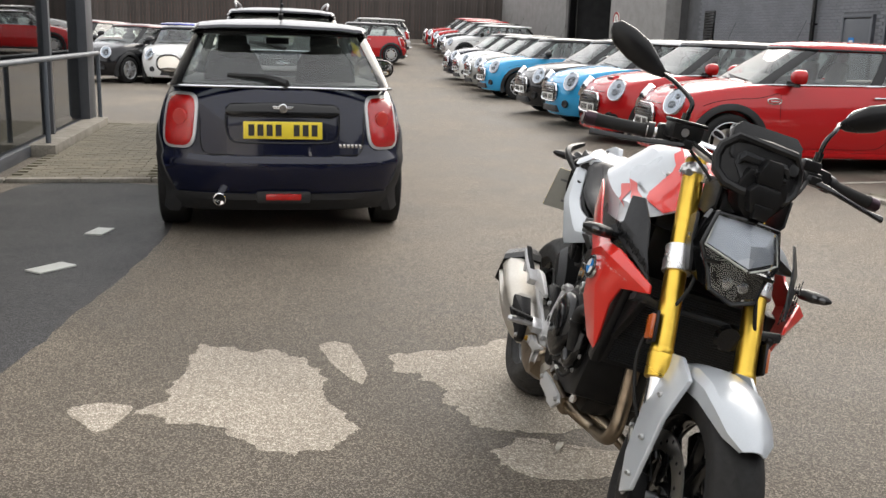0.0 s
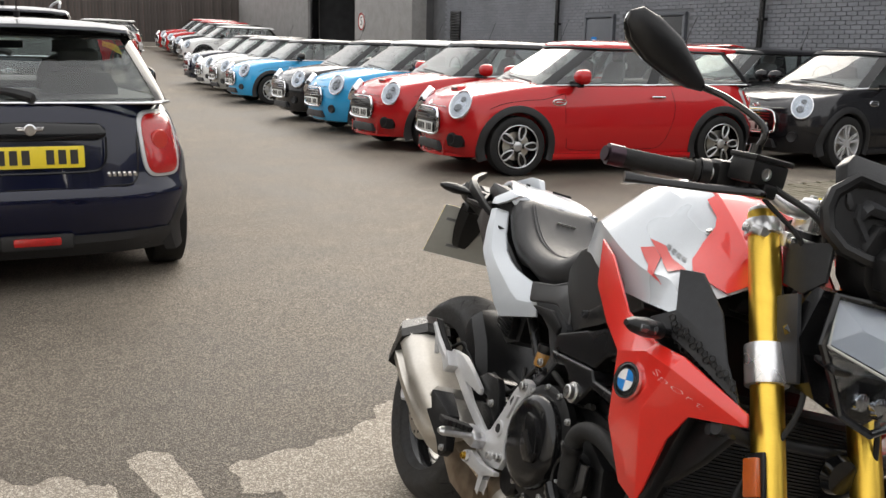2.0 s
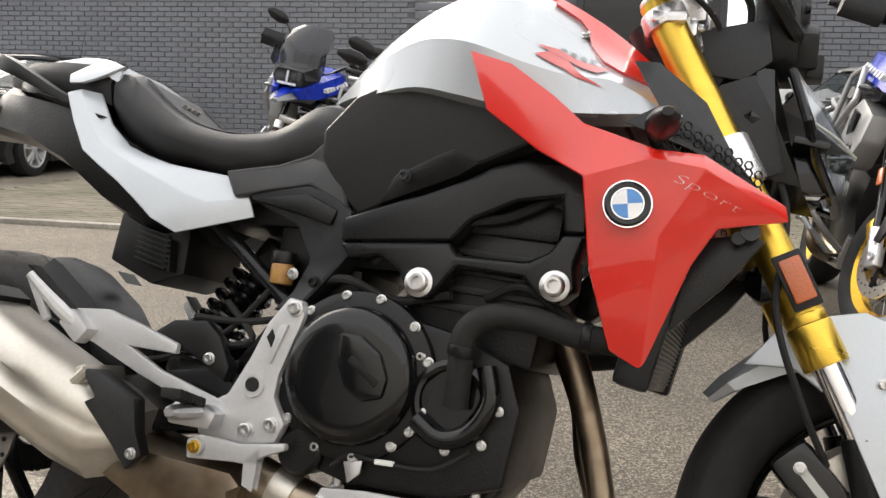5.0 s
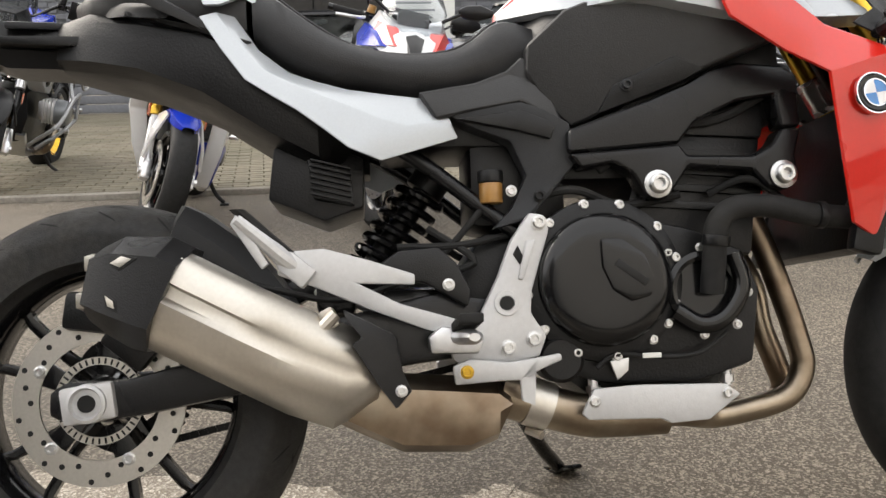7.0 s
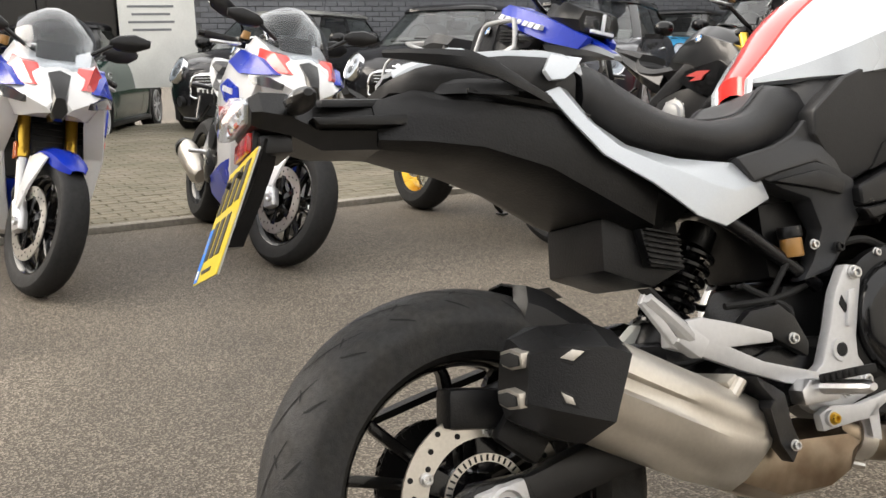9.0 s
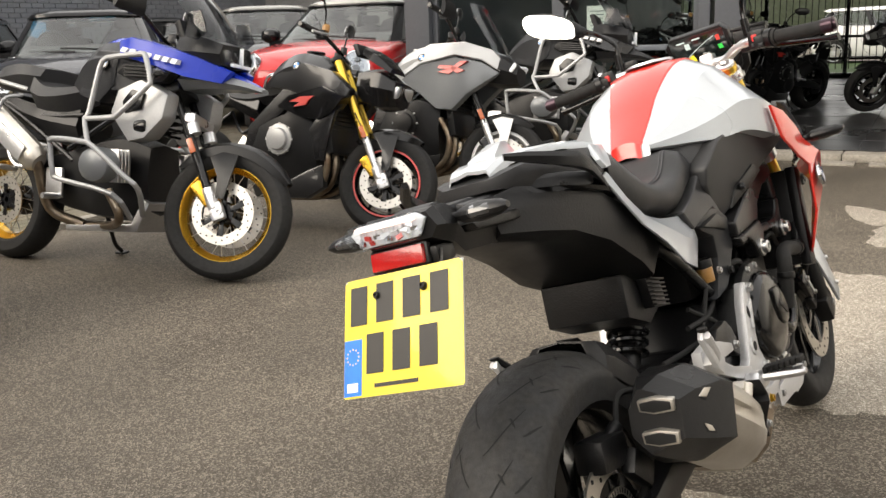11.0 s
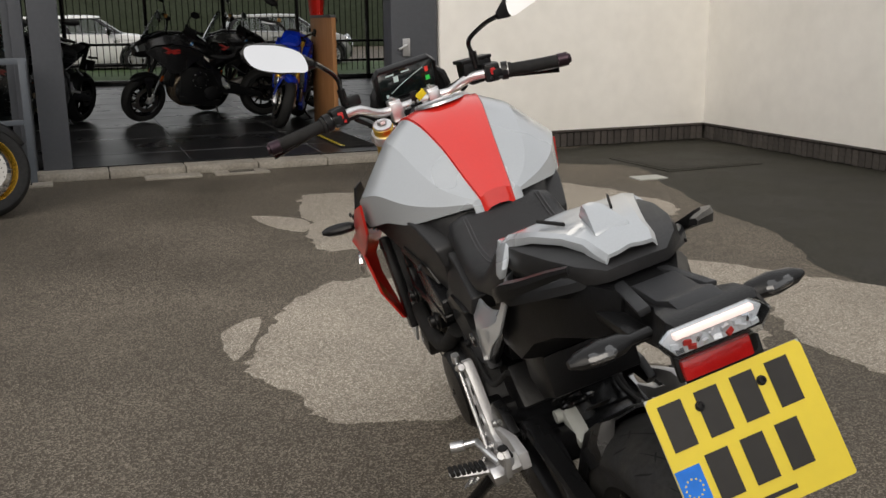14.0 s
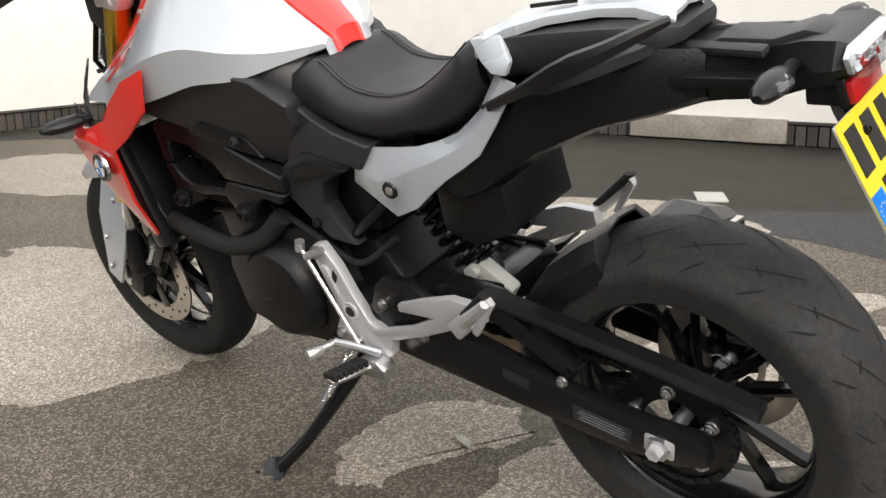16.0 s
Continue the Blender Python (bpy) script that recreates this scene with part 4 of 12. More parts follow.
part("roof", prism([(-3.4, 3.6), (3.4, 3.6), (0, 5.0)], -25.3, 9.3, 0.02), M["concrete"], shed)
grey_shed = thing("metal_shed", "grey corrugated metal building beyond the fence", "building", pose(16, 58, 0), kind="structure")
part("wall", box((0, 0, 2.6), (14, 6, 5.2), 0.02), M["frame_grey"], grey_shed)
rib = part("rib", box((0, -3.03, 2.6), (0.08, 0.06, 5.1), 0.01), M["plate_back"], grey_shed, at=pose(-6.9, 0, 0))
for i in range(1, 56):
    again(rib, grey_shed, pose(-6.9 + 0.25 * i, 0, 0))
part("roof", box((0, 0, 5.3), (14.4, 6.4, 0.2), 0.02), M["concrete"], grey_shed)

# screens that close the yard behind and to the side
setting("far_hedge", merge(box((40, 0, 1.5), (1, 160, 3), 0.1), box((-40, 10, 2), (1, 160, 4), 0.1), box((0, -45, 2), (90, 1, 4), 0.1)), M["foliage"], "distant dark hedge round the yard", "hedge")


# brick building that closes the yard beside the showroom
setting("wall_brick", box((8.6, -14.5, 2.6), (8.0, 0.3, 5.2), 0.01), M["block_wall"], "grey blockwork building beyond the parked cars", "wall")

hoop = thing("cycle_stand", "white tubular steel cycle hoop by the wall", "cycle stand", pose(11.45, 2.05, 0.09), kind="structure")
part("hoop", tube([V(0, 0.13, 0), V(0, 0.13, 0.55), V(0.01, 0.13, 0.78), V(0.06, 0.10, 0.86), V(0.30, -0.02, 0.86), V(0.35, -0.05, 0.78), V(0.36, -0.06, 0.5), V(0.36, -0.06, 0)], 0.024, 12, 4), M["plate_white"], hoop)
# ---- the motorcycle: x to its left, y to its tail, z up ----
BIKE = pose(0.014, 0.074, 0.006, 0, 16.5, -6)
bike = thing("motorcycle", "red, silver and black naked motorcycle on its side stand", "motorcycle", BIKE)
CR, CF = V(0, 0.768, 0.305), V(0, -0.785, 0.303)

bolt_master = {}


def bolt(parent, p, d=(-1, 0, 0), r=0.008, mat=None):
    """A socket-head bolt at p that points along d."""
    mat = mat or M["bolt_steel"]
    if mat.name not in bolt_master:
        bm = lathe([(0.0, 1.15), (0.25, 1.15), (0.3, 0.92), (0.95, 0.9), (1.05, 0.78), (1.05, 0.5), (0.55, 0.45), (0.55, 0.0)], 12, axis="z")
        ob = part("bolt", bm, mat, parent)
        bolt_master[mat.name] = ob.data
        bpy.data.objects.remove(ob)
    o = new("bolt", bolt_master[mat.name])
    o.parent = parent
    q = Vector(d).to_track_quat("Z", "Y").to_matrix().to_4x4()
    o.matrix_basis = Matrix.Translation(p) @ q @ Matrix.Diagonal((r, r, r, 1))
    return o


def tyre_profile(w, R, h):
    """Half-round tread and sidewalls."""
    pts = []
    for k in np.linspace(-1, 1, 21):
        a = k * radians(68)
        pts.append((w / 2 * math.sin(a) / math.sin(radians(68)), R - (w * 0.52) * (1 - math.cos(a)) * 0.82))
    e = pts[-1][1]
    side = [(w / 2 * 0.99, e - 0.012), (w / 2 * 0.93, e - h * 0.5), (w / 2 * 0.78, R - h * 1.02), (w / 2 * 0.70, R - h * 1.12)]
    return [(-x, r) for x, r in side[::-1]] + pts + side


def tyre_radius(prof, x):
    core = prof[4:-4]
    return lerp(x, [p[0] for p in core], [p[1] for p in core])


def grooves(c, prof, w, n, flip=1, width=0.0068):
    """Slanted tread cuts as black strips on the surface, shade put into colour."""
    out = []
    for i in range(n):
        a0 = 2 * math.pi * i / n
        for s, x0, x1, da in ((1, 0.10, 0.62, 0.30), (-1, 0.10, 0.62, 0.30), (1, 0.70, 0.90, 0.10), (-1, 0.70, 0.90, 0.10), (1, 0.42, 0.55, -0.05), (-1, 0.42, 0.55, -0.05)):
            off = (0.5 if s < 0 else 0) * 2 * math.pi / n + (0.13 if x0 > 0.6 else 0.0) + (0.22 if da < 0 else 0)
            rows = []
            for k in np.linspace(0, 1, 7):
                x = s * w / 2 * (x0 + (x1 - x0) * k)
                a = a0 + off + flip * da * (k**1.3)
                t = 0.5 * width * math.sin(math.pi * min(max(k, 0.06), 0.94)) ** 0.6
                r = tyre_radius(prof, x) + 0.0009
                row = []
                for sg in (-1, 1):
                    aa = a + sg * t / r
                    row.append((c[0] + x, c[1] + r * math.cos(aa), c[2] + r * math.sin(aa)))
                rows.append(row)
            out.append(loft(rows, closed=False, cap=False))
    return merge(*out)


def cast_rim(c, w, r, hub=0.045, hw=0.06):
    """A cast wheel with forked spokes."""
    rim = lathe([(-w / 2, r + 0.012), (-w / 2 - 0.003, r + 0.004), (-w / 2 + 0.006, r - 0.012), (-w / 2 + 0.03, r - 0.026), (w / 2 - 0.03, r - 0.026), (w / 2 - 0.006, r - 0.012), (w / 2 + 0.003, r + 0.004), (w / 2, r + 0.012), (0.02, r - 0.014), (-0.02, r - 0.014)], 72, c, closed=True)
    pieces = [rim, lathe([(-hw, 0.02), (-hw, hub * 0.8), (-hw * 0.6, hub), (hw * 0.6, hub), (hw, hub * 0.8), (hw, 0.02)], 28, c, closed=True)]
    return merge(*pieces)


def cast_spoke(r, hub=0.045):
    """One forked spoke that points up from the hub."""
    out = []
    for s in (-1, 1):
        sp = loft([[(x * k, y + o, z) for x, y in ((-0.012, -0.009), (0.012, -0.009), (0.015, 0.0), (0.012, 0.009), (-0.012, 0.009), (-0.015, 0.0))] for z, o, k in ((hub * 0.7, s * 0.012, 1.4), (r * 0.45, s * 0.020, 0.85), (r * 0.8, s * 0.042, 0.8), (r - 0.02, s * 0.058, 1.1))])
        out.append(sp)
    return merge(*out)


def disc_ring(c, x, r0, r1, th=0.005):
    return lathe([(x - th / 2, r0), (x - th / 2, r1), (x + th / 2, r1), (x + th / 2, r0)], 64, c, closed=True)


# Raised black studs whose colour gives the shade of drilled holes.
def disc_holes(c, x, r0, r1, side, n=30):
    out = []
    for i in range(n):
        a = 2 * math.pi * i / n
        rr = r0 + (r1 - r0) * (0.3 if i % 3 == 0 else 0.55 if i % 3 == 1 else 0.8)
        p = V(c[0] + x, c[1] + rr * math.cos(a), c[2] + rr * math.sin(a))
        out.append(rod(p + V(side * 0.0015, 0, 0), p + V(side * 0.0034, 0, 0), 0.0045, 8))
    return merge(*out)


# rear wheel
prof_r = tyre_profile(0.186, 0.318, 0.098)
rear_wheel = part("rear_wheel", cast_rim(CR, 0.135, 0.222), M["gloss_black"], bike, "black cast wheel")
spoke = part("spoke", cast_spoke(0.222), M["gloss_black"], rear_wheel, at=Matrix.Translation(CR) @ pose(0, 0, 0, 12, 0, 0))
for i in range(1, 5):
    again(spoke, rear_wheel, Matrix.Translation(CR) @ pose(0, 0, 0, 72 * i + 12, 0, 0))
part("tyre", lathe(prof_r, 96, CR, closed=True), M["rubber_worn"], rear_wheel, sharp=60)
part("tread_groove", grooves(CR, prof_r, 0.186, 20), M["groove"], rear_wheel)
rear_disc = part("brake_disc", disc_ring(CR, -0.092, 0.092, 0.1325), M["brake_disc"], rear_wheel, "drilled steel brake disc")
tagged(part("disc_hole", disc_holes(CR, -0.092, 0.092, 0.1325, -1), M["groove"], rear_disc), kind="stuff")
loose("disc_carrier", merge(*[moved(prism([(-0.012, 0.04), (0.012, 0.04), (0.020, 0.098), (-0.020, 0.098)], -0.094, -0.088, 0.002), Matrix.Translation(CR) @ pose(0, 0, 0, 72 * i + 10, 0, 0)) for i in range(5)]), M["gloss_black"], rear_disc)
for i in range(5):
    a = radians(72 * i + 100)
    bolt(rear_disc, CR + V(-0.095, 0.101 * math.cos(a), 0.101 * math.sin(a)), r=0.009)
part("tone_ring", merge(lathe([(-0.097, 0.056), (-0.097, 0.068), (-0.094, 0.068), (-0.094, 0.056)], 48, CR, closed=True)), M["brake_disc"], rear_wheel)
part("ring_slot", merge(*[moved(box((-0.0975, 0, 0.062), (0.001, 0.003, 0.009), 0), Matrix.Translation(CR) @ pose(0, 0, 0, 9 * i, 0, 0)) for i in range(40)]), M["groove"], rear_wheel)
part("sprocket", merge(disc_ring(CR, 0.105, 0.055, 0.098, 0.007), *[moved(prism([(-0.007, 0.096), (0.007, 0.096), (0.003, 0.107), (-0.003, 0.107)], 0.102, 0.108, 0.0005), Matrix.Translation(CR) @ pose(0, 0, 0, 360 / 44 * i, 0, 0)) for i in range(44)]), M["engine_black"], rear_wheel)
for i in range(5):
    a = radians(72 * i + 20)
    bolt(rear_wheel, CR + V(0.109, 0.072 * math.cos(a), 0.072 * math.sin(a)), (1, 0, 0), 0.011)
part("axle", merge(rod(CR + V(-0.158, 0, 0), CR + V(0.158, 0, 0), 0.0135, 20), lathe([(0.170, 0.011), (0.170, 0.022), (0.150, 0.022), (0.150, 0.011)], 6, CR, closed=True)), M["aluminium"], rear_wheel)

# front wheel
STEER = pose(0, -0.415, 1.07) @ pose(0, 0, 0, -26, 0, 0) @ pose(0, 0, 0, 0, 0, 1.5) @ pose(0, 0, 0, 26, 0, 0) @ pose(0, 0.415, -1.07)


def front(bm):
    return moved(bm, STEER)


prof_f = tyre_profile(0.122, 0.302, 0.083)
front_wheel = part("front_wheel", front(cast_rim(CF, 0.09, 0.222)), M["gloss_black"], bike, "black cast wheel")
for i in range(5):
    again(spoke, front_wheel, STEER @ Matrix.Translation(CF) @ pose(0, 0, 0, 72 * i + 12, 0, 0))
part("tyre", front(lathe(prof_f, 96, CF, closed=True)), M["rubber"], front_wheel, sharp=60)
part("tread_groove", front(grooves(CF, prof_f, 0.122, 18, -1, 0.004)), M["groove"], front_wheel)
for s in (-1, 1):
    fd = part("brake_disc", front(disc_ring(CF, s * 0.072, 0.112, 0.16)), M["brake_disc"], front_wheel, "drilled steel brake disc")
    tagged(part("disc_hole", front(disc_holes(CF, s * 0.072, 0.112, 0.16, s)), M["groove"], fd), kind="stuff")
    loose("disc_carrier", front(merge(*[moved(prism([(-0.010, 0.035), (0.010, 0.035), (0.018, 0.118), (-0.018, 0.118)], s * 0.072 - 0.003, s * 0.072 + 0.003, 0.002), Matrix.Translation(CF) @ pose(0, 0, 0, 60 * i + 10, 0, 0)) for i in range(6)])), M["gloss_black"], fd)
part("axle", front(rod(CF + V(-0.14, 0, 0), CF + V(0.14, 0, 0), 0.012, 16)), M["aluminium"], front_wheel)

# fork
FA, FB = V(0, -0.398, 1.078), V(0, -0.672, 0.552)
fdir = (FB - FA).normalized()
for s in (-1, 1):
    x = V(s * 0.112, 0, 0)
    leg = part("fork_leg", front(rod(FA + x + fdir * 0.014, FB + x + fdir * -0.055, 0.0275, 28)), M["gold"], bike, "gold anodised fork tube")
    part("collar", front(merge(rod(FB + x - fdir * 0.06, FB + x, 0.0315, 28, 0.003), rod(FB + x - fdir * 0.075, FB + x - fdir * 0.06, 0.0295, 28, 0.002))), M["gold"], leg)
    part("slider", front(rod(FB + x, FB + x + fdir * 0.15, 0.021, 20)), M["chrome"], leg)
    part("fork_foot", front(merge(rod(FB + x + fdir * 0.10, CF + V(s * 0.112, 0.02, -0.02), 0.026, 18, 0.004), box(CF + V(s * 0.112, 0.018, 0.0), (0.05, 0.075, 0.085), 0.014, (-27, 0, 0)), box(CF + V(s * 0.098, 0.075, 0.055), (0.026, 0.10, 0.05), 0.01, (-40, 0, 0)))), M["engine_black"], leg)
    part("fork_cap", front(merge(rod(FA + x + fdir * 0.016, FA + x + fdir * 0.006, 0.0255, 24, 0.002), lathe([(0, 0.0), (0, 0.014), (0.008, 0.013), (0.008, 0.0)], 6, FA + x + fdir * 0.006, "z"))), M["alu_bright"], leg)
    part("lower_clamp", front(merge(rod(FA + x + fdir * 0.252, FA + x + fdir * 0.322, 0.0365, 28, 0.004), moved(box((0.030, -0.012, 0), (0.036, 0.045, 0.058), 0.006), Matrix.Translation(FA + x + fdir * 0.285) @ Matrix.Diagonal((-s, 1, 1, 1)) @ pose(0, 0, 0, -27, 0, 0)))), M["alu_bright"], bike)
    for dz in (-0.014, 0.016):
        bolt(bike, STEER @ (FA + x + fdir * (0.285 + dz) + V(-s * 0.034, -0.036, 0.012)), (0, -1, 0.3), 0.0085)
    cal = part("caliper", front(merge(box(CF + V(s * 0.088, 0.115, 0.085), (0.05, 0.062, 0.125), 0.014, (-42, 0, 0)), box(CF + V(s * 0.062, 0.12, 0.09), (0.028, 0.05, 0.105), 0.01, (-42, 0, 0)))), M["gloss_black"], bike)
    part("caliper_mark", front(moved(box((s * 0.1145, 0, 0), (0.001, 0.012, 0.065), 0), Matrix.Translation(CF + V(0, 0.115, 0.085)) @ pose(0, 0, 0, -42, 0, 0))), M["plate_back"], cal)
    for k in (-0.035, 0.035):
        bolt(cal, STEER @ (CF + V(s * 0.113, 0.115 + k * 0.67, 0.085 + k * 0.74)), (s, 0, 0), 0.0075)
    part("reflector", front(moved(box((s * 0.044, -0.008, 0), (0.012, 0.030, 0.062), 0.004), Matrix.Translation(FA + x + fdir * 0.475) @ pose(0, 0, 0, -27, 0, 0))), M["amber"], bike, "amber side reflector")
    part("reflector_back", front(moved(box((s * 0.036, -0.008, 0), (0.008, 0.040, 0.080), 0.003), Matrix.Translation(FA + x + fdir * 0.475) @ pose(0, 0, 0, -27, 0, 0))), M["plastic"], bike)
    part("brake_hose", front(tube([V(s * 0.10, -0.46, 0.98), V(s * 0.085, -0.60, 0.80), V(s * 0.150, -0.60, 0.62), V(s * 0.140, -0.64, 0.50), V(s * 0.105, -0.68, 0.42)], 0.005, 8, 8)), M["rubber"], bike)
part("upper_clamp", front(merge(prism([(-0.146, -0.452), (-0.146, -0.400), (-0.09, -0.385), (0.09, -0.385), (0.146, -0.400), (0.146, -0.452), (0.08, -0.440), (0.03, -0.468), (-0.03, -0.468), (-0.08, -0.440)], 1.026, 1.044, 0.005, "z"), both(merge(rod(FA + V(0.112, 0, 0) + fdir * 0.030, FA + V(0.112, 0, 0) + fdir * 0.058, 0.0345, 30, 0.003), box((0.085, -0.452, 1.034), (0.034, 0.026, 0.026), 0.005))))), M["alu_bright"], bike)
for s in (-1, 1):
    bolt(bike, STEER @ V(s * 0.092, -0.466, 1.034), (0, -1, 0), 0.0085)
part("steering_stem", front(rod(V(0, -0.385, 1.07), V(0, -0.52, 0.80), 0.035, 18)), M["engine_black"], bike)
part("stem_bridge", front(box(V(0, -0.54, 0.823), (0.16, 0.07, 0.05), 0.012, (-27, 0, 0))), M["engine_black"], bike)

# front mudguard
def guard_ring(a, r, hw, drop):
    ca, sa = math.cos(a), math.sin(a)
    pts = []
    for u, d in ((-1.0, drop), (-1.0, drop * 0.45), (-0.82, 0.006), (-0.4, -0.004), (0, -0.007), (0.4, -0.004), (0.82, 0.006), (1.0, drop * 0.45), (1.0, drop)):
        rr = r - d
        pts.append(V(hw * u, CF[1] + rr * ca, CF[2] + rr * sa))
    return pts


def mudguard():
    outer = []
    for deg, hw, drop in ((36, 0.030, 0.01), (42, 0.062, 0.02), (55, 0.074, 0.04), (70, 0.080, 0.055), (85, 0.082, 0.06), (100, 0.080, 0.055), (115, 0.074, 0.045), (126, 0.060, 0.03), (133, 0.030, 0.012)):
        outer.append(guard_ring(radians(deg), 0.330, hw * 0.93, drop))
    top = loft(outer, closed=False, cap=False)
    r = bmesh.ops.extrude_face_region(top, geom=list(top.faces))
    vs = [g for g in r["geom"] if isinstance(g, bmesh.types.BMVert)]
    for v in vs:
        d = V(0, v.co.y - CF[1], v.co.z - CF[2]).normalized()
        v.co -= d * 0.004
    bmesh.ops.recalc_face_normals(top, faces=top.faces)
    cheeks = []
    poly = [(-0.565, 0.545), (-0.62, 0.612), (-0.72, 0.632), (-0.795, 0.600), (-0.812, 0.50), (-0.845, 0.33), (-0.80, 0.30), (-0.745, 0.38), (-0.69, 0.50), (-0.63, 0.545)]
    xs = [0.082, 0.084, 0.084, 0.082, 0.116, 0.142, 0.145, 0.142, 0.120, 0.095]
    cheeks.append(prism(poly, xs, [x + 0.010 for x in xs], 0.004))
    return merge(top, both(merge(*cheeks)))


fender = part("front_mudguard", front(mudguard()), M["paint_silver"], bike, "silver front mudguard", sharp=28)
for s in (-1, 1):
    for p in ((s * 0.146, -0.79, 0.44), (s * 0.153, -0.81, 0.355), (s * 0.118, -0.74, 0.535)):
        bolt(fender, STEER @ V(*p), (s, -0.3, 0), 0.007)

# ---- tank ----
TANK = [
    # y, top, stripe half width, (x, z) upper crease, shoulder, lower edge
    (0.118, 0.938, 0.036, (0.050, 0.930), (0.058, 0.924), (0.058, 0.916)),
    (0.06, 0.990, 0.048, (0.100, 0.960), (0.128, 0.930), (0.130, 0.905)),
    (0.0, 1.046, 0.060, (0.128, 1.003), (0.184, 0.945), (0.186, 0.895)),
    (-0.08, 1.097, 0.078, (0.146, 1.050), (0.226, 0.966), (0.222, 0.896)),
    (-0.16, 1.113, 0.092, (0.156, 1.066), (0.252, 0.955), (0.242, 0.878)),
    (-0.24, 1.092, 0.098, (0.148, 1.046), (0.252, 0.928), (0.245, 0.860)),
    (-0.31, 1.054, 0.099, (0.136, 1.002), (0.243, 0.910), (0.243, 0.857)),
    (-0.37, 1.012, 0.096, (0.138, 0.964), (0.228, 0.908), (0.242, 0.857)),
    (-0.435, 0.955, 0.092, (0.135, 0.922), (0.232, 0.872), (0.242, 0.859)),
]


def tank_rows(k=5):
    rows = []
    flat = np.array([[r[0], r[1], r[2], *r[3], *r[4], *r[5]] for r in TANK])
    n = len(flat)
    for i in range(n - 1):
        z, a, b, d = flat[max(i - 1, 0)], flat[i], flat[i + 1], flat[min(i + 2, n - 1)]
        for j in range(k):
            t = j / k
            rows.append(0.5 * ((2 * a) + (b - z) * t + (2 * z - 5 * a + 4 * b - d) * t * t + (3 * a - z - 3 * b + d) * t**3))
    rows.append(flat[-1])
    return rows


def tank_point(y, u, out=0.0):
    """A place on the right flank: u from 0 (stripe) over 1 (crease), 2 (shoulder) to 3 (lower edge)."""
    rows = np.array(sorted(tank_rows(), key=lambda r: r[0]))
    v = np.array([np.interp(y, rows[:, 0], rows[:, c]) for c in range(1, 9)])
    k = [(v[1], v[0] - 0.010), (v[2], v[3]), (v[4], v[5]), (v[6], v[7])]
    i = min(int(u), 2)
    f = u - i
    x, z = k[i][0] + (k[i + 1][0] - k[i][0]) * f, k[i][1] + (k[i + 1][1] - k[i][1]) * f
    nx, nz = k[i + 1][1] - k[i][1], -(k[i + 1][0] - k[i][0])
    ln = math.hypot(nx, nz) or 1
    return V(-(x - nx / ln * out), y, z - nz / ln * out)


def tank_shell(which):
    rows = tank_rows()
    out = []
    for s in (-1, 1):
        cols = []
        for r in rows:
            y, top, w, x1, z1, x2, z2, x3, z3 = r
            if which == "red":
                cols.append([V(0, y, top + 0.004), V(s * w * 0.6, y, top + 0.001), V(s * w, y, top - 0.006), V(s * (w + 0.004), y, top - 0.020)])
            elif which == "front":
                # red nose of the tank, down to a stepped edge on the flank
                if y <= -0.245:
                    zb = lerp(y, [-0.44, -0.375, -0.345, -0.314, -0.308, -0.25], [0.912, 0.930, 0.951, 0.996, 1.028, 1.066])
                    line = [(w, top - 0.006), (x1, z1), (x2, z2)]
                    row = []
                    for f in np.linspace(0, 1, 6):
                        z = line[0][1] + (min(zb, line[0][1] - 0.004) - line[0][1]) * f
                        x = lerp(z, [q[1] for q in line[::-1]], [q[0] for q in line[::-1]])
                        row.append(V(s * (x + 0.0035), y, z + 0.0035))
                    row.append(V(row[-1].x - s * 0.006, y, row[-1].z - 0.004))
                    cols.append(row)
            else:
                cols.append([V(s * w * 0.96, y, top - 0.018), V(s * (w + 0.003), y, top - 0.011), V(s * (w + (x1 - w) * 0.5), y, (top - 0.010 + z1) / 2 + 0.001), V(s * x1, y, z1), V(s * (x1 + x2) / 2, y, (z1 + z2) / 2), V(s * x2, y, z2), V(s * x3, y, z3), V(s * x3 * 0.8, y, z3 - 0.004)])
        if which != "front":
            cols.insert(0, [V(p.x * 0.97, p.y + 0.008, p.z - 0.034) for p in cols[0]])
        out.append(loft(cols, closed=False, cap=False))
    bm = merge(*out)
    bmesh.ops.remove_doubles(bm, verts=bm.verts, dist=0.0004)
    return bm


tank = part("tank", tank_shell("silver"), M["paint_silver"], bike, "silver tank flanks", sharp=13)
part("tank_stripe", merge(tank_shell("red"), tank_shell("front")), M["paint_red"], tank, "red centre stripe and tank front", sharp=30)
part("tank_core", merge(box((0, -0.18, 0.935), (0.20, 0.28, 0.10), 0.03), box((0, -0.31, 0.905), (0.30, 0.14, 0.07), 0.02), prism([(-0.40, 0.885), (-0.415, 0.915), (-0.36, 0.955), (-0.30, 0.965), (-0.30, 0.885)], -0.10, 0.10, 0.01)), M["plastic"], tank)
part("tank_rear_cover", hull([(-0.06, [(0, 1.02), (0.10, 1.0), (0.165, 0.94), (0.185, 0.88), (0.15, 0.80)]), (0.03, [(0, 0.985), (0.08, 0.965), (0.140, 0.915), (0.155, 0.86), (0.14, 0.79)]), (0.085, [(0, 0.915), (0.06, 0.905), (0.092, 0.875), (0.118, 0.83), (0.125, 0.78)])], 4), M["cover_satin"], tank, "satin black cover behind the tank", sharp=70)
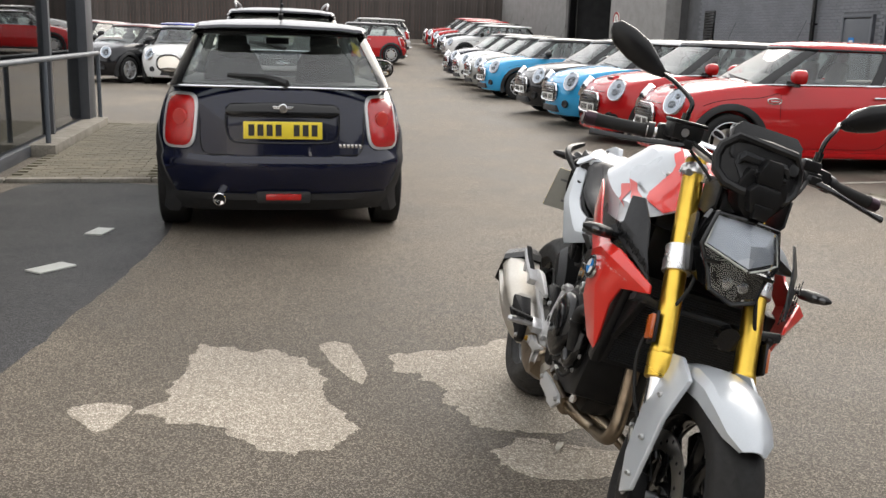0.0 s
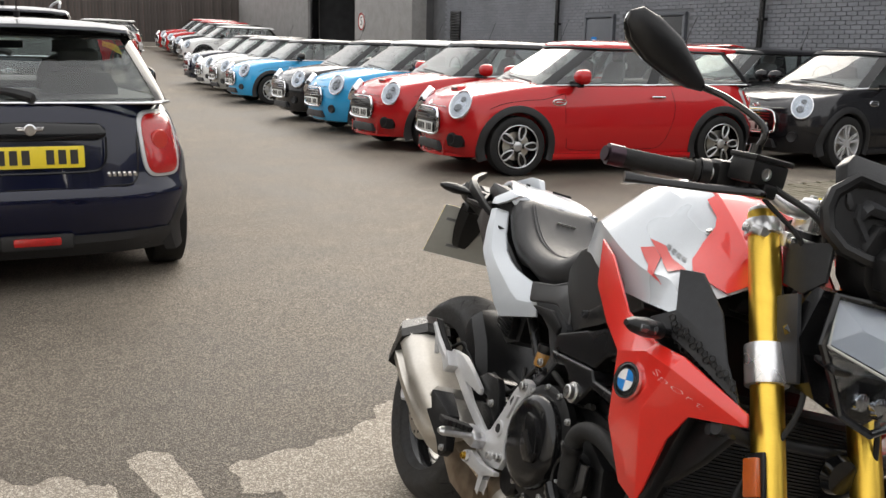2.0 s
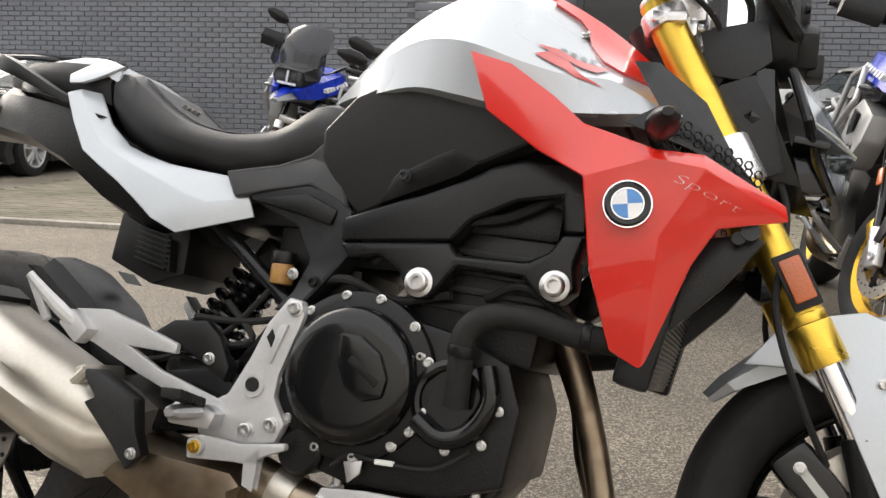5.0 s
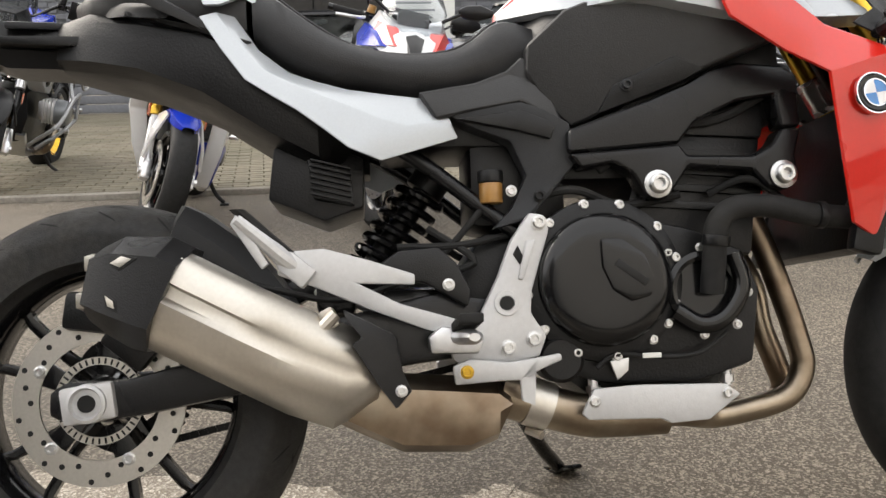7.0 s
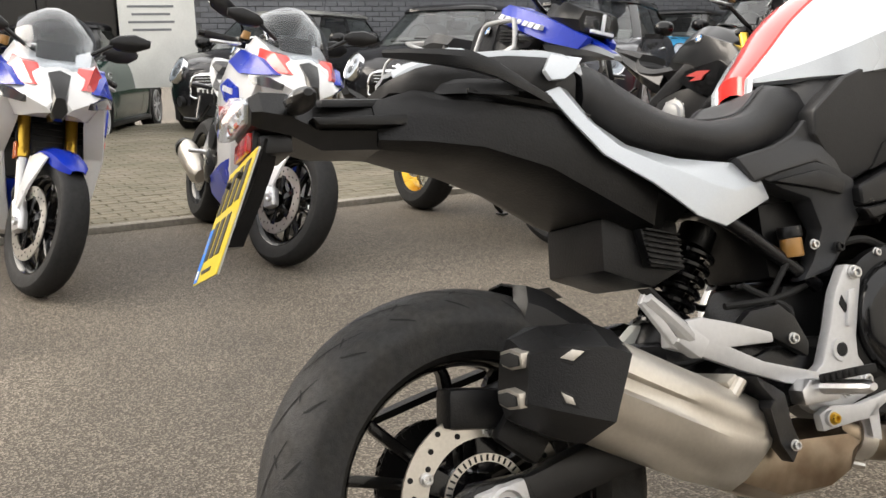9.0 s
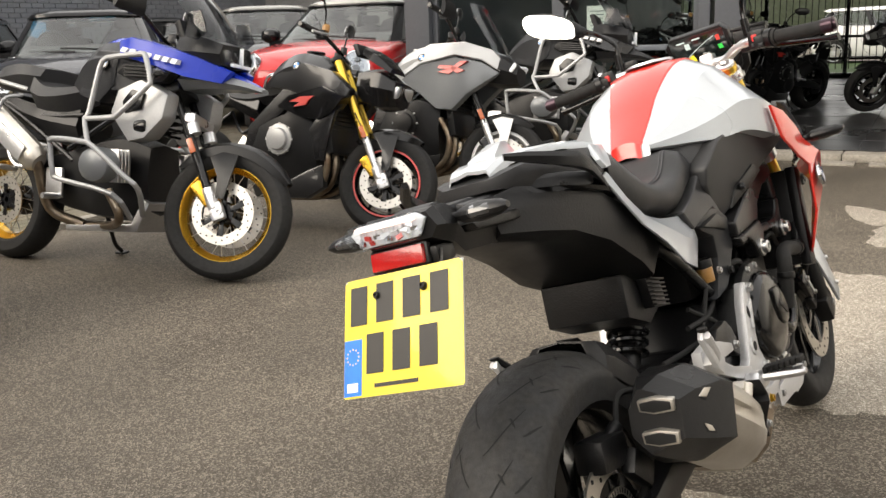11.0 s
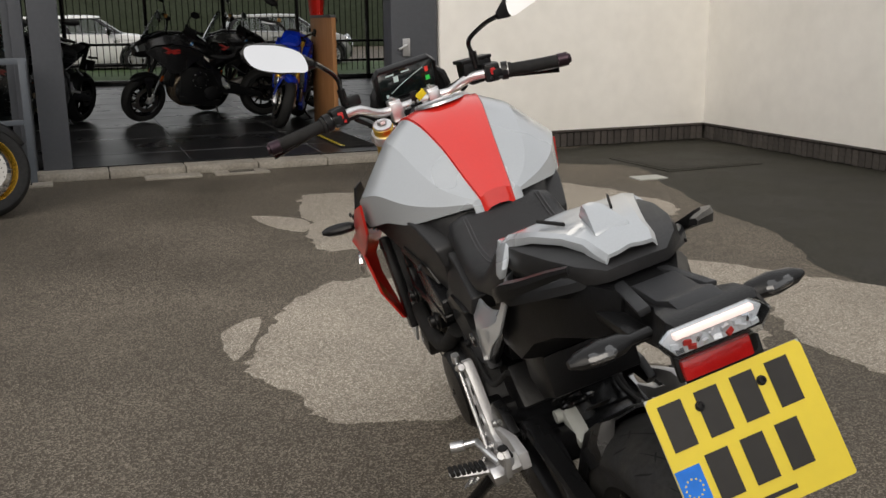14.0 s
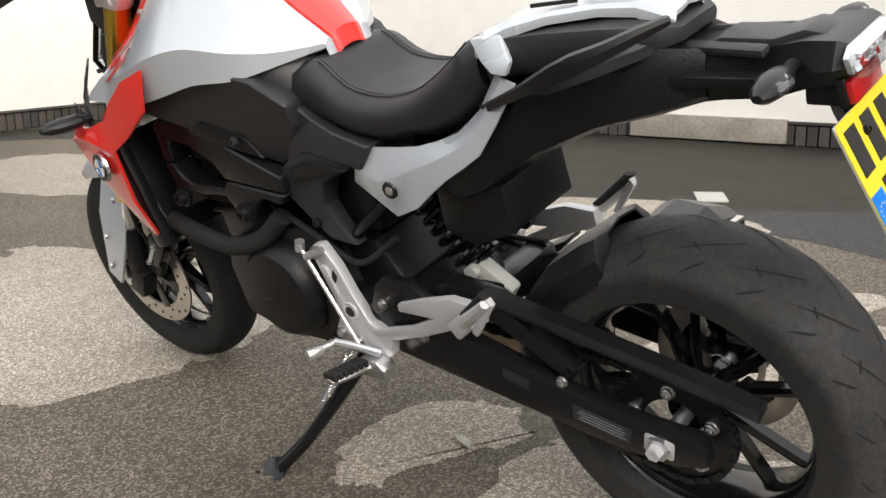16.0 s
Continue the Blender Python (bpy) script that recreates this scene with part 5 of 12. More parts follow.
cap = part("fuel_cap", lathe([(0, 0.062), (0.006, 0.060), (0.007, 0.046), (0.004, 0.044), (0.004, 0.0)], 36, axis="z"), M["aluminium"], tank, "round brushed fuel cap", at=pose(0, -0.165, 1.113, 4, 0, 0))
for i in range(6):
    bolt(cap, V(0.053 * math.cos(i * 1.047), 0.053 * math.sin(i * 1.047), 0.004), (0, 0, 1), 0.004)


def decal(rows, mat, s, name, parent):
    """A flat emblem laid on the tank flank from (y, u) corners."""
    bm = bmesh.new()
    bm.faces.new([bm.verts.new((y, u, 0)) for y, u in rows])
    for _ in range(2):
        bmesh.ops.triangulate(bm, faces=bm.faces)
        bmesh.ops.subdivide_edges(bm, edges=bm.edges, cuts=1, use_grid_fill=True)
    bmesh.ops.triangulate(bm, faces=bm.faces)
    for v in bm.verts:
        v.co = tank_point(v.co.x, v.co.y, 0.0026)
    if s > 0:
        mirror(bm)
    return part(name, bm, mat, parent)


for s in (-1, 1):
    decal([(-0.257, 1.82), (-0.275, 1.68), (-0.303, 1.72), (-0.361, 2.30), (-0.303, 1.92)], M["decal_red"], s, "emblem", tank)
    decal([(-0.254, 1.65), (-0.287, 1.56), (-0.319, 1.62), (-0.361, 1.64), (-0.347, 1.88), (-0.306, 1.72)], M["decal_red"], s, "emblem", tank)
    for i in range(4):
        y = -0.286 - 0.014 * i
        decal([(y, 1.51 - 0.01 * i), (y - 0.009, 1.50 - 0.01 * i), (y - 0.012, 1.56 - 0.01 * i), (y - 0.003, 1.57 - 0.01 * i)], M["decal_grey"], s, "bar", tank)
    q = tank_point(-0.309, 0.9, 0.001)
    bolt(tank, V(q.x if s < 0 else -q.x, q.y, q.z), (s * 0.6, 0, 0.8), 0.007)

# ---- red side panels with round emblem ----
RV = [(-0.264, -0.172, 0.938), (-0.272, -0.237, 0.916), (-0.277, -0.302, 0.870), (-0.276, -0.345, 0.834), (-0.264, -0.441, 0.805), (-0.252, -0.501, 0.803), (-0.185, -0.607, 0.754), (-0.182, -0.612, 0.734), (-0.226, -0.524, 0.711), (-0.230, -0.495, 0.660), (-0.205, -0.440, 0.518), (-0.222, -0.398, 0.540), (-0.262, -0.368, 0.640), (-0.276, -0.350, 0.762), (-0.272, -0.285, 0.796), (-0.266, -0.206, 0.852), (-0.284, -0.440, 0.788), (-0.272, -0.505, 0.780), (-0.268, -0.455, 0.690)]
RF = [(0, 1, 2, 15), (15, 2, 3, 14), (14, 3, 13), (3, 4, 16, 13), (4, 5, 17, 16), (5, 6, 7, 17), (17, 7, 8, 9), (13, 16, 17, 18), (17, 9, 18), (18, 9, 10), (18, 10, 11, 12), (13, 18, 12)]
for s in (-1, 1):
    bm = skin(RV, RF, (0.007, 0.002, 0), 0.0025)
    if s > 0:
        mirror(bm)
    rp = part("side_panel", bm, M["paint_red"], bike, "glossy red angular radiator panel", sharp=20)
    bd = part("emblem", lathe([(0, 0.036), (0.006, 0.035), (0.008, 0.031), (0.007, 0.023), (0.006, 0.0)], 36, axis="z"), M["gloss_black"], rp, "round blue and white emblem", at=Matrix.Translation((s * 0.277, -0.412, 0.726)) @ Vector((s, -0.12, 0.06)).to_track_quat("Z", "Y").to_matrix().to_4x4() @ Matrix.Diagonal((0.87, 0.87, 0.87, 1)))
    part("ring", lathe([(0.0075, 0.0245), (0.0095, 0.0245), (0.0095, 0.0225), (0.0075, 0.0225)], 36, axis="z", closed=True), M["chrome"], bd)
    part("ring", lathe([(0.0, 0.0375), (0.007, 0.0365), (0.007, 0.0345), (0.0, 0.0345)], 36, axis="z", closed=True), M["chrome"], bd)
    for k, mt in enumerate(("badge_blue", "badge_white", "badge_blue", "badge_white")):
        part("quarter", prism([(0, 0)] + [(0.022 * math.cos(radians(90 * k + 10 * j + 8)), 0.022 * math.sin(radians(90 * k + 10 * j + 8))) for j in range(10)], 0.006, 0.0085, 0, "z"), M[mt], bd)
    # slanted word laid on the folds of the panel
    word = bpy.data.curves.new("lettering", "FONT")
    word.body = "Sport"
    word.size = 0.018
    word.shear = 0.25
    word.space_character = 1.05
    word.offset = -0.0006
    word.align_x = word.align_y = "CENTER"
    draft = new("draft", word)
    flat_word = bpy.data.meshes.new_from_object(draft.evaluated_get(bpy.context.evaluated_depsgraph_get()))
    bpy.data.objects.remove(draft)
    wb = bmesh.new()
    wb.from_mesh(flat_word)
    bmesh.ops.triangulate(wb, faces=wb.faces)
    pb = bmesh.new()
    pb.from_mesh(rp.data)
    bmesh.ops.triangulate(pb, faces=pb.faces)
    tris = [[v.co.copy() for v in fc.verts] for fc in pb.faces]
    dx = Vector((0, -0.95, -0.32)).normalized() * (1 if s < 0 else -1)
    my = Vector((s, 0, 0)).cross(dx)
    for v in wb.verts:
        p = Vector((s * 0.40, -0.507, 0.752)) + dx * v.co.x * 2.1 + my * v.co.y
        far = 0.18
        for a, b, d in tris:
            det = (b.y - a.y) * (d.z - a.z) - (d.y - a.y) * (b.z - a.z)
            if abs(det) > 1e-9:
                f = ((p.y - a.y) * (d.z - a.z) - (d.y - a.y) * (p.z - a.z)) / det
                h = ((b.y - a.y) * (p.z - a.z) - (p.y - a.y) * (b.z - a.z)) / det
                if f >= -1e-4 and h >= -1e-4 and f + h <= 1.0001:
                    far = max(far, s * (a.x + f * (b.x - a.x) + h * (d.x - a.x)))
        v.co = Vector((s * (far + 0.0014), p.y, p.z))
    pb.free()
    part("lettering", wb, M["decal_white"], rp, "thin white slanted lettering")
    # dark scoop with honeycomb mesh above the panel
    sv = [(-0.238, -0.398, 0.934), (-0.215, -0.430, 0.940), (-0.204, -0.496, 0.888), (-0.198, -0.535, 0.818), (-0.188, -0.581, 0.762), (-0.240, -0.483, 0.812), (-0.266, -0.395, 0.840), (-0.250, -0.438, 0.868), (-0.222, -0.495, 0.845)]
    bm = skin(sv, [(0, 1, 8, 7), (1, 2, 8), (2, 3, 4, 8), (8, 4, 5), (8, 5, 6, 7)], (0.006, 0, 0), 0.002)
    if s > 0:
        mirror(bm)
    sc = part("scoop", bm, M["plastic_grey"], bike, "dark grey intake scoop")
    cells = []
    for i in range(10):
        for j in range(5):
            f, g = i / 9, (j + 0.5 * (i % 2)) / 5
            y = -0.452 - 0.118 * f
            z = 0.835 - 0.060 * f - (g - 0.45) * 0.045
            x = 0.252 - 0.060 * f - 0.006 * j + 0.010
            cells.append(moved(lathe([(0, 0.0066), (0.003, 0.0066), (0.003, 0.0050), (0, 0.0050)], 6, closed=True), Matrix.Translation((s * x, y, z)) @ pose(0, 0, 0, 0, 0, s * -28)))
    part("mesh", merge(*cells), M["plastic"], sc)
    ind = part("indicator", loft([[V(s * (0.252 + 0.10 * t), -0.440 + k * 0.022 * math.cos(a) - 0.02 * t, 0.826 + k * 0.016 * math.sin(a) + 0.004 * t) for a in [2 * math.pi * j / 12 for j in range(12)]] for t, k in ((0, 0.55), (0.12, 0.55), (0.22, 0.9), (0.55, 1.05), (0.85, 0.8), (1.0, 0.35))]), M["plastic"], bike, "slim dark indicator")
    part("lens", loft([[V(s * (0.285 + 0.055 * t), -0.452 + k * 0.018 * math.cos(a) - 0.01 * t, 0.829 + k * 0.012 * math.sin(a)) for a in [2 * math.pi * j / 12 for j in range(12)]] for t, k in ((0, 0.6), (0.2, 1.0), (0.8, 0.9), (1.0, 0.4))]), M["lens_smoke"], ind)

# ---- black covers below the tank ----
for s in (-1, 1):
    poly = [(0.088, 0.842), (0.030, 0.892), (-0.002, 0.903), (-0.092, 0.906), (-0.20, 0.894), (-0.29, 0.880), (-0.315, 0.840), (-0.14, 0.775), (0.019, 0.712), (0.055, 0.745), (0.09, 0.80)]
    xs = [-(0.150 + 0.22 * (z - 0.72) - 0.16 * y) for y, z in poly]
    bm = prism(poly, xs, [x + 0.05 for x in xs], 0.008, seg=3)
    if s > 0:
        mirror(bm)
    part("tank_cover", bm, M["cover_satin"], bike, "satin black cover below the tank", sharp=25)
    bm = prism([(0.092, 0.832), (0.060, 0.79), (0.030, 0.712), (0.10, 0.750), (0.178, 0.738), (0.235, 0.726), (0.262, 0.772), (0.17, 0.788), (0.118, 0.808)], [-0.140, -0.148, -0.154, -0.158, -0.158, -0.156, -0.150, -0.142, -0.138], -0.09, 0.008, seg=3)
    if s > 0:
        mirror(bm)
    part("seat_shoulder", bm, M["cover_satin"], bike, "satin black shoulder below the seat", sharp=25)
    bm = prism([(-0.020, 0.728), (-0.045, 0.772), (-0.14, 0.812), (-0.185, 0.790), (-0.15, 0.772)], [-0.161, -0.172, -0.198, -0.200, -0.190], [-0.14, -0.14, -0.16, -0.16, -0.15], 0.004)
    if s > 0:
        mirror(bm)
    part("access_cover", bm, M["plastic"], bike)
    bolt(bike, V(s * 0.180, -0.065, 0.770), (s, 0, 0), 0.009, M["plastic_grey"])
    bm = prism([(0.228, 0.740), (0.099, 0.752), (0.060, 0.738), (0.023, 0.716), (0.018, 0.650), (0.060, 0.60), (0.092, 0.565), (0.150, 0.552), (0.118, 0.585), (0.093, 0.636), (0.118, 0.690), (0.175, 0.712)], [-0.150, -0.158, -0.160, -0.160, -0.155, -0.15, -0.145, -0.135, -0.135, -0.14, -0.15, -0.15], -0.10, 0.006)
    if s > 0:
        mirror(bm)
    part("hip_cover", bm, M["plastic_grey"], bike, "dark grey cover behind the engine")
    bm = prism([(0.205, 0.725), (0.10, 0.738), (0.045, 0.715), (0.055, 0.690), (0.11, 0.705)], [-0.164] * 5, -0.14, 0.006)
    if s > 0:
        mirror(bm)
    part("hip_rib", bm, M["plastic"], bike)
    bolt(bike, V(s * 0.150, 0.075, 0.602), (s, 0, 0), 0.009, M["engine_black"])
    # main frame: beam, leg and lower tie round an opening
    bm = merge(prism([(0.030, 0.702), (-0.10, 0.748), (-0.165, 0.775), (-0.20, 0.795), (-0.245, 0.806), (-0.32, 0.80), (-0.345, 0.785), (-0.345, 0.70), (-0.312, 0.70), (-0.305, 0.752), (-0.242, 0.743), (-0.175, 0.712), (-0.146, 0.677), (0.03, 0.665)], -0.176, -0.125, 0.009, seg=3), prism([(0.03, 0.664), (-0.146, 0.676), (-0.159, 0.658), (-0.264, 0.656), (-0.295, 0.672), (-0.312, 0.699), (-0.345, 0.699), (-0.332, 0.655), (-0.338, 0.62), (-0.315, 0.598), (-0.285, 0.605), (-0.262, 0.632), (-0.16, 0.640), (-0.14, 0.612), (-0.12, 0.588), (-0.09, 0.590), (-0.07, 0.63), (-0.04, 0.648), (0.012, 0.640)], -0.178, -0.125, 0.009, seg=3))
    if s > 0:
        mirror(bm)
    part("frame", bm, M["frame_black"], bike, "black cast frame spar", sharp=25)
    for p, r in ((V(s * 0.178, -0.107, 0.612), 0.017), (V(s * 0.180, -0.309, 0.623), 0.017)):
        big = part("frame_bolt", lathe([(0, 0.022), (0.004, 0.022), (0.006, 0.016), (0.016, 0.015), (0.018, 0.012), (0.018, 0.008), (0.008, 0.007), (0.008, 0.0)], 24, axis="z"), M["bolt_steel"] if s < 0 else M["engine_black"], bike, at=Matrix.Translation(p) @ Vector((s, 0, 0)).to_track_quat("Z", "Y").to_matrix().to_4x4())
    part("subframe_rail", tube([V(s * 0.115, 0.10, 0.54), V(s * 0.112, 0.19, 0.612), V(s * 0.108, 0.285, 0.685), V(s * 0.10, 0.46, 0.79)], 0.013, 12, 4), M["frame_black"], bike)
loose("airbox", merge(box((0, -0.20, 0.80), (0.26, 0.28, 0.16), 0.02), box((0, -0.05, 0.70), (0.22, 0.24, 0.14), 0.02), box((0, 0.10, 0.66), (0.18, 0.16, 0.2), 0.02), box((0, 0.2, 0.74), (0.2, 0.25, 0.1), 0.02)), M["plastic"], bike)

# ---- seat ----
def seat_ring(y, top, hw, bot):
    pts = []
    for u, v in ((-0.80, 0), (-0.97, 0.30), (-1.0, 0.62), (-0.90, 0.90), (-0.66, 1.0), (-0.33, 0.985), (0, 0.975), (0.33, 0.985), (0.66, 1.0), (0.90, 0.90), (1.0, 0.62), (0.97, 0.30), (0.80, 0)):
        pts.append(V(hw * u, y, bot + (top - bot) * v))
    return pts


SEAT = [(0.030, 0.878, 0.112, 0.800), (0.070, 0.893, 0.122, 0.798), (0.105, 0.905, 0.127, 0.794), (0.135, 0.898, 0.130, 0.788), (0.170, 0.870, 0.133, 0.780), (0.21, 0.852, 0.137, 0.770), (0.28, 0.846, 0.143, 0.772), (0.35, 0.858, 0.143, 0.788), (0.40, 0.882, 0.143, 0.790), (0.45, 0.917, 0.140, 0.806), (0.49, 0.948, 0.135, 0.830), (0.520, 0.953, 0.130, 0.862)]
seat_rows = [[float(c) for c in r] for r in np.array([[p.x, p.y, p.z] for p in smooth_line([r[:3] for r in SEAT], 3)])]
seat_bot = [lerp(r[0], [q[0] for q in SEAT], [q[3] for q in SEAT]) for r in seat_rows]
seat = part("seat", loft([seat_ring(r[0], r[1], r[2], b) for r, b in zip(seat_rows, seat_bot)]), M["vinyl"], bike, "black stitched vinyl rider seat", sharp=50)
for s in (-1, 1):
    part("stitching", tube([V(s * r[2] * 0.70, r[0], r[1] + 0.0012) for r in seat_rows[8:-4]], 0.0016, 6, 1), M["stitch"], seat)
    part("stitching", tube([V(s * r[2] * 0.64, r[0], r[1] + 0.0012) for r in seat_rows[8:-4]], 0.0013, 6, 1), M["stitch"], seat)
for i in range(4):
    part("bar", box((0, 0, 0), (0.011, 0.001, 0.008), 0, (55, 0, 0)), M["plate_back"], seat, at=pose(-0.022 + 0.015 * i, 0.444, 0.914))

# pillion pad with silver cowl
def cowl_ring(y, top, hw, drop):
    return [V(hw * u, y, top - d) for u, d in ((-1.0, drop), (-0.98, drop * 0.55), (-0.84, drop * 0.18), (-0.45, 0.004), (0, 0), (0.45, 0.004), (0.84, drop * 0.18), (0.98, drop * 0.55), (1.0, drop))]


COWL = [(0.498, 0.950, 0.085, 0.020), (0.515, 0.963, 0.125, 0.034), (0.538, 0.971, 0.132, 0.030), (0.575, 0.979, 0.122, 0.018), (0.63, 0.985, 0.098, 0.012), (0.70, 0.988, 0.072, 0.012), (0.750, 0.986, 0.056, 0.016), (0.782, 0.981, 0.052, 0.026), (0.802, 0.972, 0.044, 0.028)]
bm = loft([cowl_ring(*r) for r in COWL], closed=False, cap=False)
r = bmesh.ops.extrude_face_region(bm, geom=list(bm.faces))
bmesh.ops.translate(bm, verts=[g for g in r["geom"] if isinstance(g, bmesh.types.BMVert)], vec=(0, 0, -0.006))
bmesh.ops.recalc_face_normals(bm, faces=bm.faces)
cowl = part("seat_cowl", bm, M["paint_silver"], bike, "silver pillion seat cowl with a raised fin", sharp=22)
part("fin", prism([(0.630, 0.984), (0.660, 1.010), (0.690, 1.010), (0.745, 0.988), (0.75, 0.980)], [0.008, 0.010, 0.016, 0.030, 0.03], [-0.008, -0.010, -0.016, -0.030, -0.03], 0.003), M["paint_silver"], cowl)
loose("cowl_leg", both(prism([(0.508, 0.955), (0.566, 0.962), (0.598, 0.930), (0.592, 0.912), (0.566, 0.914), (0.540, 0.928)], [0.124, 0.126, 0.154, 0.160, 0.158, 0.146], [0.110, 0.112, 0.142, 0.148, 0.146, 0.134], 0.003)), M["paint_silver"], cowl)
loose("slot", both(moved(box((0, 0, 0), (0.004, 0.07, 0.006), 0.001), pose(0.055, 0.62, 0.986, 0, 4, 20))), M["groove"], cowl)
part("pillion_pad", loft([[V(hw * u, y, z0 + (z1 - z0) * v) for u, v in ((-0.9, 0), (-1, 0.5), (-0.92, 0.95), (0, 1.0), (0.92, 0.95), (1, 0.5), (0.9, 0))] for y, hw, z0, z1 in ((0.53, 0.128, 0.885, 0.955), (0.58, 0.136, 0.900, 0.960), (0.64, 0.134, 0.908, 0.965), (0.72, 0.118, 0.916, 0.966), (0.78, 0.092, 0.922, 0.960), (0.815, 0.055, 0.93, 0.950))]), M["vinyl"], bike, sharp=50)

# silver side panels under the seat
PANEL_FRONT = [(0.548, 0.904, 0.126), (0.510, 0.847, 0.132), (0.462, 0.808, 0.138), (0.418, 0.792, 0.142), (0.372, 0.779, 0.143), (0.320, 0.772, 0.141), (0.275, 0.767, 0.137), (0.240, 0.763, 0.133)]
PANEL_REAR = [(0.600, 0.897, 0.151), (0.566, 0.842, 0.164), (0.528, 0.789, 0.175), (0.490, 0.764, 0.177), (0.449, 0.739, 0.177), (0.410, 0.710, 0.176), (0.372, 0.680, 0.175), (0.322, 0.659, 0.175)]
PANEL_ROWS = [(a, tuple((p + q) / 2 + o for p, q, o in zip(a, b, (0, 0.004, 0.010))), b) for a, b in zip(PANEL_FRONT, PANEL_REAR)]
PANEL_ROWS.append(((0.232, 0.758, 0.133), (0.212, 0.728, 0.146), (0.200, 0.698, 0.144)))
SV = [(x, y, z) for row in PANEL_ROWS for y, z, x in row]
SF = [(3 * i + j, 3 * i + j + 1, 3 * i + j + 4, 3 * i + j + 3) for i in range(len(PANEL_ROWS) - 1) for j in (0, 1)]
for s in (-1, 1):
    bm = skin(SV, SF, (-0.006, 0, 0), 0.0025)
    if s < 0:
        mirror(bm)
    sp = part("seat_panel", bm, M["paint_silver"], bike, "silver angular panel below the seat", sharp=14)
    if s > 0:
        lk = part("seat_lock", lathe([(0, 0.016), (0.004, 0.015), (0.005, 0.010), (0.003, 0.009), (0.003, 0.0)], 22, axis="z"), M["gloss_black"], sp, at=Matrix.Translation((0.184, 0.330, 0.715)) @ Vector((1, 0, -0.1)).to_track_quat("Z", "Y").to_matrix().to_4x4())
        part("barrel", lathe([(0.003, 0.009), (0.005, 0.008), (0.005, 0.0)], 18, axis="z"), M["aluminium"], lk)

# ---- tail ----
def tail_body():
    st = [(0.34, 0.05, 0.660, 0.735, 0.10), (0.42, 0.12, 0.665, 0.790, 0.142), (0.50, 0.14, 0.705, 0.835, 0.150), (0.60, 0.135, 0.770, 0.892, 0.140), (0.70, 0.12, 0.812, 0.915, 0.118), (0.78, 0.10, 0.830, 0.928, 0.095), (0.845, 0.06, 0.845, 0.918, 0.055)]
    rows = []
    for y, hb, zb, zt, ht in st:
        m = (zb + zt) / 2
        rows.append([V(-hb * 0.7, y, zb), V(-hb, y, zb + 0.012), V(-ht * 1.02, y, m), V(-ht, y, zt - 0.02), V(-ht * 0.85, y, zt), V(ht * 0.85, y, zt), V(ht, y, zt - 0.02), V(ht * 1.02, y, m), V(hb, y, zb + 0.012), V(hb * 0.7, y, zb)])
    return loft(rows)


tail = part("tail_body", tail_body(), M["engine_black"], bike, "black tail section", sharp=28)
part("tail_arm", merge(loft([[V(hw * u, y, z0 + (z1 - z0) * v) for u, v in ((-0.8, 0), (-1, 0.4), (-0.8, 1), (0.8, 1), (1, 0.4), (0.8, 0))] for y, hw, z0, z1 in ((0.68, 0.085, 0.815, 0.885), (0.78, 0.07, 0.838, 0.905), (0.86, 0.055, 0.846, 0.912), (0.93, 0.050, 0.850, 0.920), (0.98, 0.075, 0.872, 0.934), (1.02, 0.082, 0.882, 0.936), (1.035, 0.074, 0.890, 0.930))]), both(prism([(0.80, 0.872), (0.94, 0.880), (0.95, 0.892), (0.80, 0.890)], 0.050, 0.082, 0.004))), M["plastic"], bike, "black number plate carrier arm")
part("plate_hanger", merge(loft([[V(hw * u, y + dy, z) for u, dy in ((-1, 0.012), (-0.6, -0.014), (0.6, -0.014), (1, 0.012))] for z, y, hw in ((0.870, 1.005, 0.060), (0.83, 1.018, 0.058), (0.78, 1.042, 0.048), (0.735, 1.066, 0.030), (0.722, 1.072, 0.02))]), box((0, 1.0, 0.862), (0.11, 0.05, 0.03), 0.008)), M["plastic"], bike)
lamp = part("tail_lamp", prism([(-0.080, 0.922), (-0.060, 0.893), (0.060, 0.893), (0.080, 0.922), (0.062, 0.935), (-0.062, 0.935)], 1.036, 1.060, 0.006, "y"), M["lens_clear"], bike, "clear tail lamp with glittering reflectors", at=pose(0.014, 0, 0))
part("lamp_back", prism([(-0.074, 0.921), (-0.056, 0.896), (0.056, 0.896), (0.074, 0.921), (0.058, 0.932), (-0.058, 0.932)], 1.034, 1.042, 0.002, "y"), M["led_white"], lamp)
part("light_bar", box((0, 1.046, 0.926), (0.115, 0.010, 0.008), 0.002), M["tail_led"], lamp)
rnd = random.Random(4)
for i in range(20):
    part("facet", box((0, 0, 0), (0.011, 0.004, 0.007), 0), rnd.choice([M["chrome"], M["led_white"], M["led_white"], M["led_white"], M["led_white"], M["decal_red"], M["chrome"]]), lamp, at=pose(-0.058 + 0.0061 * i, 1.044, 0.903 + 0.008 * (i % 3), rnd.uniform(-30, 30), rnd.uniform(-20, 20), rnd.uniform(-40, 40)))
part("red_reflector", box((0.014, 1.034, 0.870), (0.102, 0.012, 0.030), 0.004, (12, 0, 0)), M["lens_red"], bike, "red rear reflector")
part("reflector_back", box((0.014, 1.026, 0.870), (0.112, 0.012, 0.038), 0.004, (12, 0, 0)), M["plastic"], bike)
